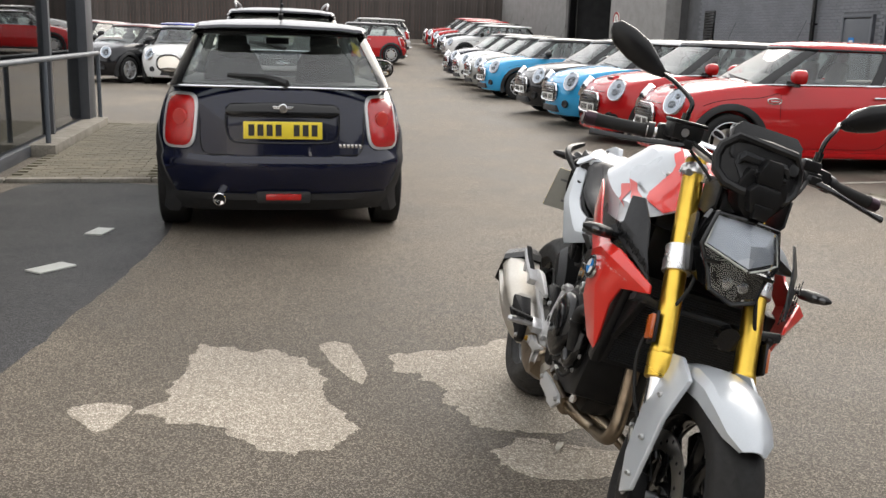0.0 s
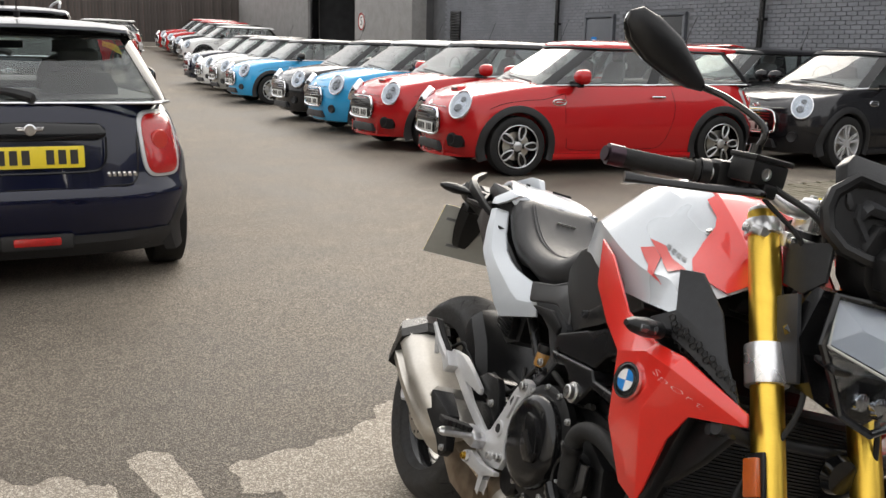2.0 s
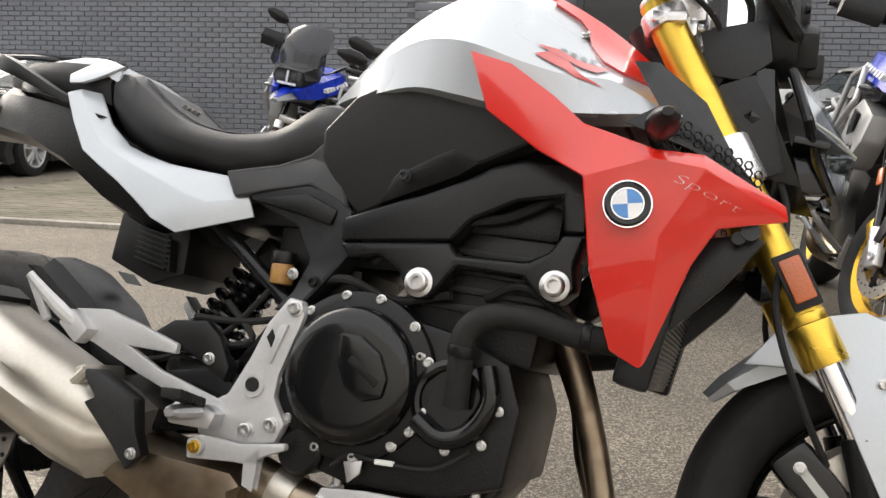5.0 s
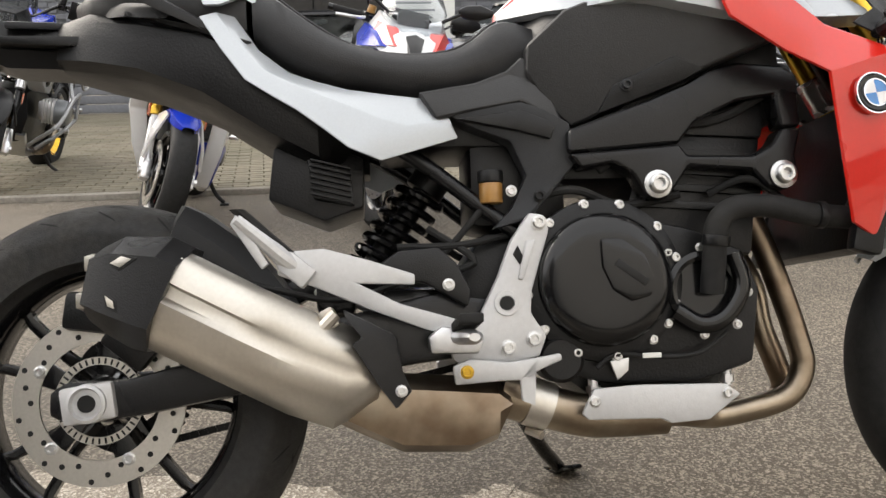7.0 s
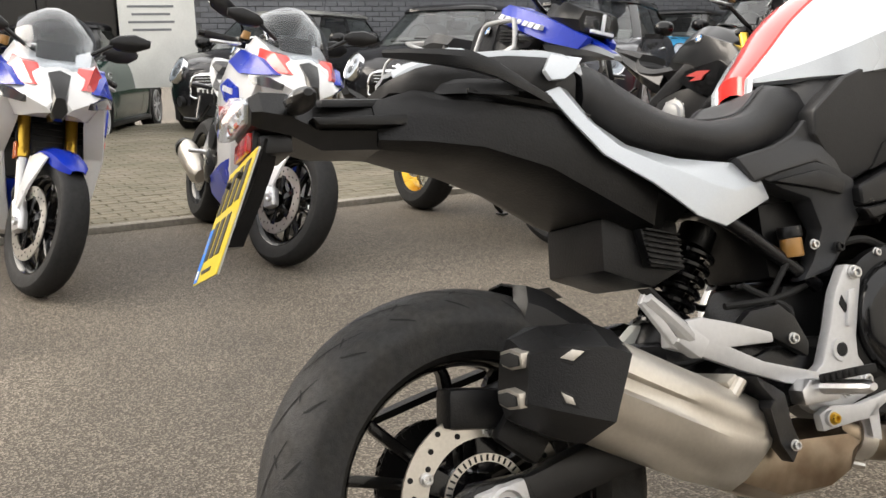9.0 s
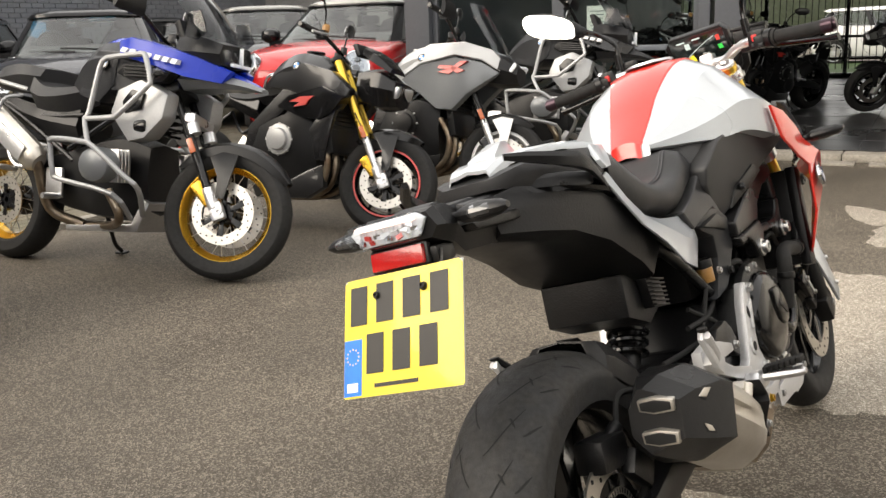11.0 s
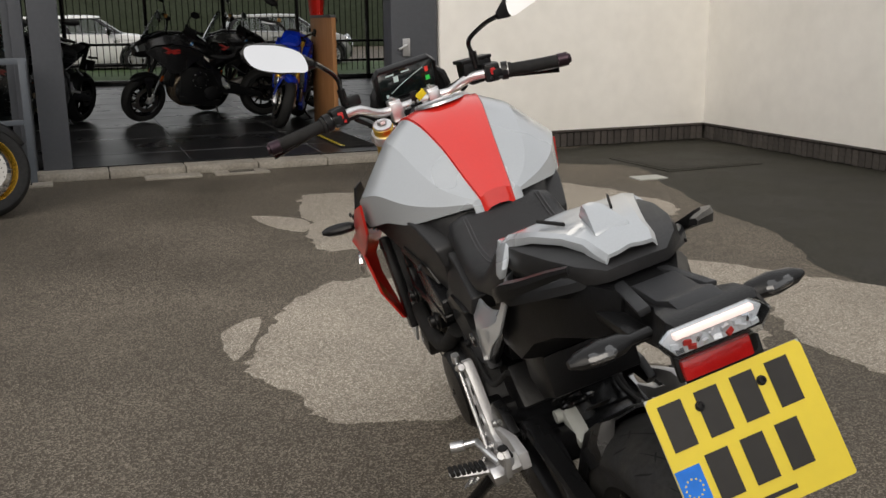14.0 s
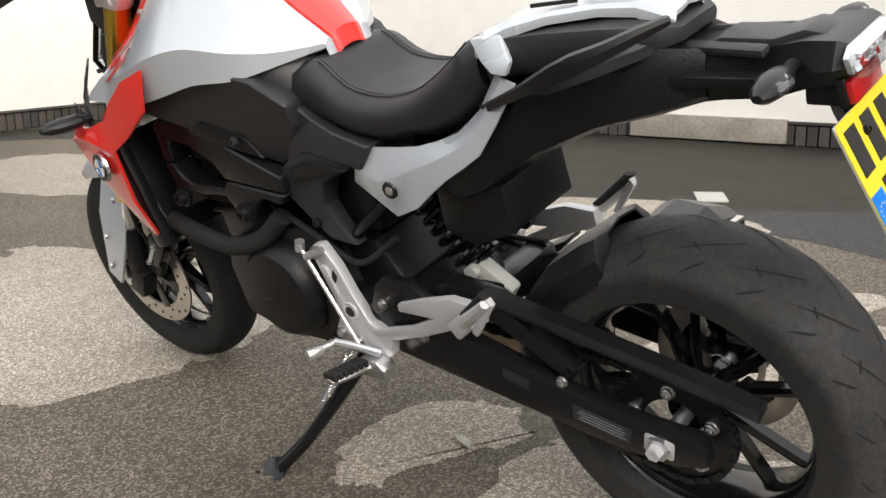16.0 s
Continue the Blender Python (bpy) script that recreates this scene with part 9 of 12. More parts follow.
    for s in (1, -1):
        shared("sill_trim", lambda: loft([[(x, s * (car_skin(x, 0.3) + o), z) for o, z in ((-0.06, 0.165), (0.0, 0.165), (0.016, 0.19), (0.014, 0.225), (-0.05, 0.235))] for x in np.linspace(1.12, 2.80, 9)]), paint if sport else trim, c, tag=str(s))
    shared("underbody", lambda: merge(box((1.95, 0, 0.27), (1.7, 1.5, 0.22), 0.03), box((0.3, 0, 0.30), (0.3, 1.0, 0.2), 0.03), box((3.55, 0, 0.30), (0.3, 1.2, 0.2), 0.03), box((0.71, 0, 0.42), (0.75, 1.0, 0.42), 0.02), box((3.205, 0, 0.42), (0.75, 1.0, 0.42), 0.02)), trim, c)
    for xw in WHEEL_AT:
        for s in (-1, 1):
            w = None
            for nm, me in car_wheel_parts(wheel):
                o = new("wheel" if w is None else nm, me)
                if w is None:
                    w = o
                    o.parent = c
                    o.matrix_basis = pose(xw, s * 0.748, 0.312, 0, 17, 0 if s < 0 else 180)
                else:
                    o.parent = w
    # face
    for s in (1, -1):
        at = pose(0.158, s * 0.600, 0.727, 0, 30, -s * 36)
        hl = shared("headlight", lambda: oval_disc([(0.06, 0.10, 0.125), (0.012, 0.126, 0.158), (-0.010, 0.120, 0.150), (-0.006, 0.07, 0.09)]), M["led_white"], c, "oval headlight with chrome rim", at)
        shared("ring", lambda: loft([[(x, y * k, z * k) for y, z in oval(0.128, 0.160)] for x, k in ((0.05, 0.98), (-0.010, 1.03), (-0.020, 1.0), (-0.016, 0.93), (-0.006, 0.90))]), M["chrome"], hl)
        shared("projector", lambda: merge(lathe([(-0.014, 0.0), (-0.024, 0.030), (-0.016, 0.044), (0.0, 0.046)], 20, (0, 0.02, -0.035)), lathe([(-0.010, 0.0), (-0.020, 0.022), (-0.010, 0.032), (0.0, 0.034)], 20, (0, -0.015, 0.065))), M["tank_grey"], hl)
        lens = shared("lens", lambda: oval_disc([(-0.012, 0.116, 0.146), (-0.030, 0.10, 0.125), (-0.044, 0.06, 0.075), (-0.048, 0.02, 0.025)]), M["lens_clear"], hl)
        lens.visible_shadow = False
        lx = 0.085
        shared("fog_lamp", lambda: merge(lathe([(-0.012, 0.0), (-0.012, 0.04), (-0.02, 0.055), (0.0, 0.062), (0.05, 0.062)], 22)), trim, c, at=pose(lx, s * 0.545, 0.375, 0, 0, -s * 28))
        mc = paint if sport else M["gloss_black"]
        mi = shared("mirror", lambda: loft([[(x, 0.112 * k * y, 0.080 * k * z) for y, z in oval(1, 1, 18, 0.85)] for x, k in ((-0.075, 0.30), (-0.06, 0.66), (-0.03, 0.90), (0.01, 1.0), (0.045, 1.0), (0.055, 0.94))]), mc, c, at=pose(1.36, s * 0.940, 1.040))
        shared("mirror_glass", lambda: loft([[(x, 0.098 * k * y, 0.066 * k * z) for y, z in oval(1, 1, 18, 0.85)] for x, k in ((0.05, 1.0), (0.058, 0.98), (0.059, 0.5))]), M["mirror"], mi)
        shared("stalk", lambda: loft([[(x, s * y, z) for x in (-0.035, 0.03)] + [(x, s * y, z - 0.05) for x in (0.03, -0.035)] for y, z in ((-0.20, -0.05), (-0.08, -0.055), (0.0, -0.06))]), M["gloss_black"], mi, tag=str(s))
        shared("side_scuttle", lambda: merge(tube([(0.075 * y, 0.0, 0.028 * z) for y, z in oval(1, 1, 20, 0.8)], 0.008, 6, 1, True), box((0, -0.002, 0), (0.10, 0.012, 0.010), 0.003)), M["chrome"], c, at=pose(1.18, s * (car_skin(1.18, 0.77) + 0.004), 0.77))
        shared("door_handle", lambda: merge(rod((-0.085, -0.032, 0), (0.085, -0.032, 0), 0.012, 10, 0.003), rod((-0.06, 0, 0), (-0.06, -0.03, 0), 0.010, 8), rod((0.06, 0, 0), (0.06, -0.03, 0), 0.010, 8)), M["chrome"], c, at=pose(2.36, s * car_skin(2.36, 0.83), 0.83) @ Matrix.Diagonal((1, -s, 1, 1)))
        seams = [[(1.26, 0.945), (1.25, 0.80), (1.25, 0.60), (1.27, 0.36), (1.33, 0.27), (1.8, 0.265), (2.3, 0.27), (2.44, 0.33), (2.53, 0.50), (2.58, 0.70), (2.56, 0.85), (2.54, 0.955)], [(1.24, 0.86), (1.0, 0.80), (0.8, 0.79), (0.55, 0.755), (0.40, 0.70)]]
        shared("door_seam", lambda: merge(*[tube([(x, s * (car_skin(x, z) - 0.0005), z) for x, z in q], 0.0032, 5, 4) for q in seams]), M["gloss_black"], c, tag=str(s))
        tl = shared("tail_light", lambda: tail_lamp(s, 0.026, 0.0), M["lens_red"], c, "red tail lamp with chrome surround", tag=str(s), sharp=50)
        shared("ring", lambda: tail_lamp(s, 0.014, 0.017), M["alu_cast"], tl, tag=str(s), sharp=50)
        shared("lamp_core", lambda: lathe([(0.0, 0.055), (0.012, 0.05), (0.012, 0.0)], 20), M["decal_red"], tl, at=pose(tail_x(0.66, 0.775) + 0.020, s * 0.675, 0.775, 0, 0, s * 32))
    gr = shared("grille", lambda: prism([(-0.29, 0.42), (0.29, 0.42), (0.335, 0.50), (0.335, 0.565), (0.27, 0.655), (-0.27, 0.655), (-0.335, 0.565), (-0.335, 0.50)], -0.016, 0.10, 0.02), M["gloss_black"], c)
    shared("surround", lambda: tube([(-0.016, -0.29, 0.412), (-0.016, 0.29, 0.412), (-0.004, 0.345, 0.50), (-0.004, 0.345, 0.565), (0.004, 0.275, 0.664), (0.0, 0, 0.676), (0.004, -0.275, 0.664), (-0.004, -0.345, 0.565), (-0.004, -0.345, 0.50)], 0.015, 8, 3, True), M["chrome"], gr)
    for z in (0.565, 0.60, 0.632):
        shared("slat", lambda: box((-0.02, 0, 0), (0.018, 0.54, 0.007), 0.002), M["plastic_grey"] if sport else M["chrome"], gr, at=pose(0.004, 0, z))
    if sport:
        shared("bumper_bar", lambda: loft([[(-0.018 + 0.02 * abs(y) ** 2, y, z) for z in (0.50, 0.54)] + [(0.03, y, z) for z in (0.54, 0.50)] for y in np.linspace(-0.33, 0.33, 9)]), trim, gr)
    shared("lower_grille", lambda: prism([(-0.34, 0.235), (0.34, 0.235), (0.30, 0.335), (-0.30, 0.335)], 0.006, 0.15, 0.015), trim, c)
    number_bars(c, pose(-0.030, 0, 0.475, 0, 0, -90), 0.50, 0.105)
    shared("front_badge", lambda: merge(box((0, 0, 0), (0.012, 0.13, 0.018), 0.006), lathe([(-0.008, 0), (-0.008, 0.026), (0.0, 0.03)], 16)), M["chrome"], c, at=pose(0.035, 0, 0.722, 0, 20, 0))
    if sport:
        shared("splitter", lambda: merge(loft([[(0.02 + 0.42 * (abs(y) / 0.72) ** 3 + d, y, z) for d, z in ((-0.03, 0.185), (-0.03, 0.215), (0.06, 0.225), (0.06, 0.18))] for y in np.linspace(-0.70, 0.70, 15)]), *[loft([[(0.0 + 0.05 * (abs(s * y) / 0.5), s * y + d, z) for d, z in ((-0.022, 0.20), (0.022, 0.20), (0.015, 0.345), (-0.015, 0.345))] for _, y in ((0, y0), (1, y0 + 0.001))]) for y0 in (0.19, 0.40) for s in (1, -1)]), paint, c)
        for s in (1, -1):
            shared("bumper_inlet", lambda: prism([(-0.10, 0.30), (-0.02, 0.285), (0.09, 0.30), (0.11, 0.36), (0.07, 0.425), (-0.07, 0.415), (-0.11, 0.36)], -0.02, 0.06, 0.012), M["plastic"], c, "black mesh bumper inlet", at=pose(0.115, s * 0.585, 0, 0, 0, -s * 33))
        shared("bonnet_scoop", lambda: loft([[(x, y, z) for y, z in ((-0.13 * k, -0.02), (-0.10 * k, h), (0.10 * k, h), (0.13 * k, -0.02))] for x, k, h in ((0.0, 1.0, 0.026), (0.04, 1.0, 0.030), (0.22, 0.8, 0.006))]), paint, c, at=pose(0.30, 0, 0.862, 0, -11, 0))
        shared("scoop_mouth", lambda: box((0, 0, 0), (0.02, 0.17, 0.018), 0.004), M["gloss_black"], c, at=pose(0.296, 0, 0.875))
    shared("bonnet_seam", lambda: tube([(0.36, 0.735, 0.70), (0.16, 0.60, 0.555), (0.06, 0.42, 0.70), (0.045, 0.2, 0.70), (0.045, 0, 0.70), (0.045, -0.2, 0.70), (0.06, -0.42, 0.70), (0.16, -0.60, 0.555), (0.36, -0.735, 0.70)][2:7], 0.004, 5, 4), M["gloss_black"], c)
    shared("wiper", lambda: merge(tube([(0.98, -0.50, 0.975), (0.99, -0.1, 1.005), (1.03, 0.2, 1.02)], 0.010, 6, 3), tube([(0.97, 0.05, 0.98), (1.02, 0.35, 0.99), (1.08, 0.52, 0.995)], 0.010, 6, 3)), trim, c)
    shared("aerial", lambda: merge(rod((3.17, 0, 1.415), (3.19, 0, 1.45), 0.018, 10, 0.004), rod((3.19, 0, 1.44), (3.33, 0, 1.75), 0.004, 6)), trim, c)
    # tail
    shared("roof_spoiler", lambda: loft([[(x + d, y, z - e) for x, z in ((3.20, 1.402), (3.42, 1.396), (3.53, 1.372), (3.545, 1.355), (3.40, 1.332), (3.20, 1.33))] for y, d, e in ((-0.585, -0.10, 0.035), (-0.55, -0.03, 0.020), (-0.40, 0.0, 0.008), (0, 0.01, 0.0), (0.40, 0.0, 0.008), (0.55, -0.03, 0.020), (0.585, -0.10, 0.035))]), roof, c, tag="plain")
    if sport:
        shared("spoiler_lip", lambda: prism([(3.42, 1.403), (3.64, 1.380), (3.66, 1.394), (3.48, 1.420)], -0.52, 0.52, 0.008, "y"), paint, c)
    shared("rear_wiper", lambda: merge(tube([(3.672, 0.02, 1.0), (3.655, -0.12, 1.035), (3.625, -0.36, 1.045)], [0.028, 0.020, 0.010], 8, 3), rod((3.64, 0.02, 1.0), (3.69, 0.02, 1.0), 0.026, 12, 0.004)), trim, c)
    shared("tail_valance", lambda: loft([[(tail_x(y, 0.30) + o, y, z) for o, z in ((-0.12, 0.175), (-0.055, 0.175), (0.006, 0.25), (0.010, 0.292), (-0.04, 0.298), (-0.12, 0.295))] for y in np.linspace(-0.74, 0.74, 17)]), trim, c)
    shared("tail_pipe", lambda: lathe([(3.68, 0.038), (3.835, 0.042), (3.837, 0.036), (3.76, 0.034), (3.76, 0.0)], 22, (0, -0.42, 0.262)), M["chrome"], c)
    shared("fog_lamp_rear", lambda: box((3.825, 0, 0.275), (0.03, 0.24, 0.045), 0.016), M["lens_red"], c)
    shared("fog_surround", lambda: box((3.812, 0, 0.272), (0.03, 0.36, 0.080), 0.03), trim, c)
    shared("tail_handle", lambda: loft([[(tail_x(0, z) + o, y, z) for o, z in ((-0.02, h0), (0.020, h0 + 0.01), (0.030, (h0 + h1) / 2), (0.016, h1), (-0.02, h1 + 0.004))] for y, h0, h1 in ((-0.375, 0.800, 0.845), (-0.34, 0.785, 0.868), (0, 0.780, 0.880), (0.34, 0.785, 0.868), (0.375, 0.800, 0.845))]), M["gloss_black"], c, sharp=60)
    shared("plate_recess", lambda: tube([(tail_x(0, z) + 0.001, y, z) for y, z in ((-0.375, 0.80), (-0.37, 0.70), (-0.34, 0.645), (-0.25, 0.625), (0.25, 0.625), (0.34, 0.645), (0.37, 0.70), (0.375, 0.80))], 0.006, 6, 4), M["gloss_black"], c)
    shared("tail_badge", lambda: merge(box((0, 0, 0), (0.010, 0.125, 0.012), 0.004), box((0, 0, 0.010), (0.010, 0.14, 0.010), 0.004), lathe([(0.0, 0.03), (0.008, 0.03), (0.012, 0.024), (0.012, 0)], 18)), M["chrome"], c, at=pose(tail_x(0, 0.845) + 0.032, 0, 0.845))
    for i in range(6 if tail_seen else 0):
        shared("model_bar", lambda: box((0, 0, 0), (0.006, 0.020, 0.026), 0.003), M["chrome"], c, at=pose(tail_x(0.42, 0.60) + 0.006, 0.385 + 0.027 * i, 0.605, 0, 0, -12))
    shared("hatch_seam", lambda: tube([(tail_x(y, z) + 0.0005, y, z) for y, z in ((-0.60, 0.945), (-0.55, 0.80), (-0.545, 0.66), (-0.52, 0.56), (-0.4, 0.545), (0, 0.543), (0.4, 0.545), (0.52, 0.56), (0.545, 0.66), (0.55, 0.80), (0.60, 0.945))], 0.0035, 5, 4), M["gloss_black"], c)
    number_bars(c, pose(tail_x(0, 0.705) + 0.012, 0, 0.705, -6, 0, 90), 0.52, 0.112, M["plate_yellow"], tail_seen)
    return c


def row_y(y):
    return 3.5 + 0.065 * (y - 8.1)


small_car(pose(3.54, 8.17, 0.0, 0, 0, -6) @ Matrix.Diagonal((1.045, 1, 1, 1)), M["car_red"], M["car_red"], "glossy red hatchback with red roof and black arches", sport=True)
small_car(pose(row_y(10.5), 10.5, rise(10.5), 0, 0, 2), M["car_red"], M["car_black"], "red hatchback with a black roof in the parked row", sport=True)
small_car(pose(row_y(13.0), 13.0, rise(13.0), 0, 0, 2), M["car_sky"], M["car_white"], "bright blue hatchback with a white roof")
small_car(pose(row_y(15.4), 15.4, rise(15.4), 0, 0, 2), M["car_black"], M["car_black"], "black hatchback with dark roof in the parked row", wheel="multi")
small_car(pose(row_y(20.3), 20.3, rise(20.3), 0, 0, 2), M["car_sky"], M["car_black"], "bright blue convertible with black soft top", wheel="multi")
small_car(pose(row_y(22.7), 22.7, rise(22.7), 0, 0, 2), M["car_grey"], M["car_black"], "grey hatchback with dark roof", wheel="multi")
small_car(pose(row_y(25.1), 25.1, rise(25.1), 0, 0, 2), M["car_white"], M["car_grey"], "pale silver hatchback in the parked row", wheel="multi")
small_car(pose(row_y(27.5), 27.5, rise(27.5), 0, 0, 2), M["car_navy"], M["car_black"], "dark blue hatchback at the end of the row", wheel="multi")
for y, p, r, l in ((35.5, "car_white", "car_white", "white hatchback in the far row"), (38.0, "car_black", "car_black", "black hatchback in the far row"), (40.5, "car_red", "car_red", "red hatchback in the far row"), (43.0, "car_red", "car_red", "red hatchback by the fence")):
    small_car(pose(row_y(y) + 0.85, y, rise(y) + 0.02, 0, 0, 2), M[p], M[r], l, wheel="multi")
# second row against the grey wall
small_car(pose(7.7, 7.45, 0, 0, 0, 3), M["car_black"], M["car_black"], "glossy black hatchback with silver multi-spoke wheels", wheel="multi")
small_car(pose(7.9, 9.9, 0, 0, 0, 2), M["car_black"], M["car_black"], "black hatchback parked by the grey wall", wheel="multi")
# cars on the paved strip beyond the motorcycles
small_car(pose(10.5, 0.5, 0, 0, 0, -27), M["car_green"], M["car_black"], "dark green hatchback behind the motorcycles", wheel="multi")
small_car(pose(8.40, -3.25, 0.08, 0, 0, -50), M["car_black"], M["car_black"], "black hatchback with chrome grille on block paving", wheel="multi")
small_car(pose(6.98, -4.27, 0.08, 0, 0, -50), M["car_charcoal"], M["car_black"], "dark grey hatchback beside the glazed showroom", wheel="multi")
small_car(pose(9.9, -1.7, 0.09, 0, 0, -46), M["car_black"], M["car_grey"], "black hatchback in the row on block paving", wheel="multi")
small_car(pose(7.18, -7.25, 0.15, 0, 0, -60), M["car_black"], M["car_grey"], "black hatchback with round headlights and pale roof", wheel="multi")
small_car(pose(5.36, -5.65, 0.12, 0, 0, -80), M["car_red"], M["car_grey"], "red hatchback beside the glazed showroom", wheel="multi")
small_car(pose(10.6, -8.6, 0.10, 0, 0, -60), M["car_sky"], M["car_black"], "turquoise car behind the dark cars", wheel="multi")
# navy car with its tail towards the yard
navy = small_car(pose(-0.80, 7.60, 0, 0, 0, -90), M["car_navy"], M["car_charcoal"], "dark navy hatchback seen from behind with yellow plate", wheel="multi", tail_seen=True)
# cars at the far end
suv = small_car(pose(-0.62, 13.5, 0, 0, 0, -91) @ Matrix.Diagonal((1.14, 1.10, 1.16, 1)), M["car_charcoal"], M["car_charcoal"], "dark tall family car with silver roof rails", wheel="multi")
for s in (1, -1):
    part("roof_rail", tube([(1.72, s * 0.50, 1.40), (1.80, s * 0.52, 1.455), (2.5, s * 0.535, 1.475), (3.1, s * 0.525, 1.455), (3.18, s * 0.51, 1.40)], 0.013, 8, 4), M["alu_cast"], suv, "silver roof rail")
small_car(pose(-3.1, 22.2, rise(22), 0, 0, 86), M["car_white"], M["car_black"], "white hatchback facing the yard", wheel="multi")
small_car(pose(-5.3, 22.6, rise(23), 0, 0, 55), M["car_black"], M["car_maroon"], "black hatchback with a maroon roof by the showroom wing", wheel="multi")
small_car(pose(-4.9, 27.5, rise(28), 0, 0, 42), M["car_royal"], M["car_royal"], "deep blue hatchback near the fence", wheel="multi")
small_car(pose(0.6, 34.0, rise(34), 0, 0, -4), M["car_red"], M["car_black"], "red hatchback with a dark roof standing side on", wheel="multi")
small_car(pose(1.5, 39.0, rise(39), 0, 0, -4), M["car_white"], M["car_grey"], "white hatchback with a grey roof near the fence", wheel="multi")
small_car(pose(-7.2, 27.5, rise(28), 0, 0, 62), M["car_maroon"], M["car_maroon"], "maroon car beside the showroom wing", wheel="multi")
# cars behind the railing
for x, p in ((-6.5, "car_grey"), (-1.2, "car_white"), (4.0, "car_maroon")):
    small_car(pose(x, -25.5, 0, 0, 0, 0), M[p], M[p], "car parked beyond the railing", wheel="multi")
# ---- the other motorcycles: y from the front axle to the tail, x to the left ----
def side_part(name, poly, x0, x1, mat, parent, label="", w=0.006):
    """A moulded panel on each flank. x0, x1: inner and outer distance from the middle."""
    for s in (-1, 1):
        bm = prism(poly, x0, x1, w)
        if s < 0:
            mirror(bm)
        part(name, bm, mat, parent, label, sharp=28)


def steer_at(y, z, deg):
    return pose(0, y, z) @ pose(0, 0, 0, -26, 0, 0) @ pose(0, 0, 0, 0, 0, deg) @ pose(0, 0, 0, 26, 0, 0) @ pose(0, -y, -z)


def wire_spokes(r, n=20):
    out = []
    for i in range(n):
        a = 2 * math.pi * i / n
        b = a + (0.33 if i % 2 else -0.33)
        s = 1 if i % 4 < 2 else -1
        out.append(rod((s * 0.045, 0.05 * math.cos(b), 0.05 * math.sin(b)), (s * 0.012, r * math.cos(a), r * math.sin(a)), 0.0022, 5))
    return merge(*out)


def bike_wheel(parent, name, at, R, w, rim_mat, spoked=False, stripe=None, front_disc=True):
    tag = "%g%g%s" % (R, w, spoked)
    h = 0.085 if w < 0.15 else 0.10
    rr = R - h * 1.10
    O = V(0, 0, 0)
    if spoked:
        wh = shared(name, lambda: lathe([(-w * 0.36, rr + 0.012), (-w * 0.37, rr), (-w * 0.28, rr - 0.010), (-w * 0.14, rr - 0.026), (w * 0.14, rr - 0.026), (w * 0.28, rr - 0.010), (w * 0.37, rr), (w * 0.36, rr + 0.012), (0, rr - 0.012)], 56, closed=True), rim_mat, parent, "gold anodised spoked wheel", at, tag)
        shared("spokes", lambda: wire_spokes(rr - 0.018), M["bolt_steel"], wh, tag=tag)
        shared("hub", lambda: lathe([(-0.065, 0.014), (-0.065, 0.05), (-0.05, 0.062), (-0.03, 0.04), (0.03, 0.04), (0.05, 0.062), (0.065, 0.05), (0.065, 0.014)], 24, closed=True), M["gloss_black"], wh, tag=tag)
    else:
        wh = shared(name, lambda: cast_rim(O, w * 0.75, rr), rim_mat, parent, "", at, tag)
        for i in range(5):
            shared("spoke", lambda: cast_spoke(rr), rim_mat, wh, "", pose(0, 0, 0, 72 * i + 12, 0, 0), tag)
    shared("tyre", lambda: lathe(tyre_profile(w, R, h), 64, O, closed=True), M["rubber"], wh, tag=tag)
    shared("tread_groove", lambda: grooves(O, tyre_profile(w, R, h), w, 14, -1, 0.006), M["groove"], wh, tag=tag)
    if stripe:
        for s in (-1, 1):
            shared("rim_stripe", lambda: lathe([(0, rr - 0.001), (0.003, rr - 0.002), (0.003, rr - 0.012), (0, rr - 0.013)], 56, closed=True), stripe, wh, "", pose(s * (w * 0.375 + 0.001), 0, 0, 0, 0, 0 if s > 0 else 180), tag)
    for s in (-1, 1) if front_disc else (-1,):
        r1 = 0.158 if front_disc else 0.132
        d = shared("brake_disc", lambda: disc_ring(O, 0, r1 - 0.05, r1), M["brake_disc"], wh, "drilled steel brake disc", pose(s * 0.072, 0, 0, 0, 0, 0), tag)
        tagged(shared("disc_hole", lambda: disc_holes(O, 0, r1 - 0.05, r1, -1), M["groove"], d, tag=tag), kind="stuff")
        for i in range(6):
            shared("disc_carrier", lambda: prism([(-0.010, 0.035), (0.010, 0.035), (0.018, r1 - 0.042), (-0.018, r1 - 0.042)], -0.003, 0.003, 0.002), M["gloss_black"], d, at=pose(0, 0, 0, 60 * i, 0, 0), tag=tag)
    return wh


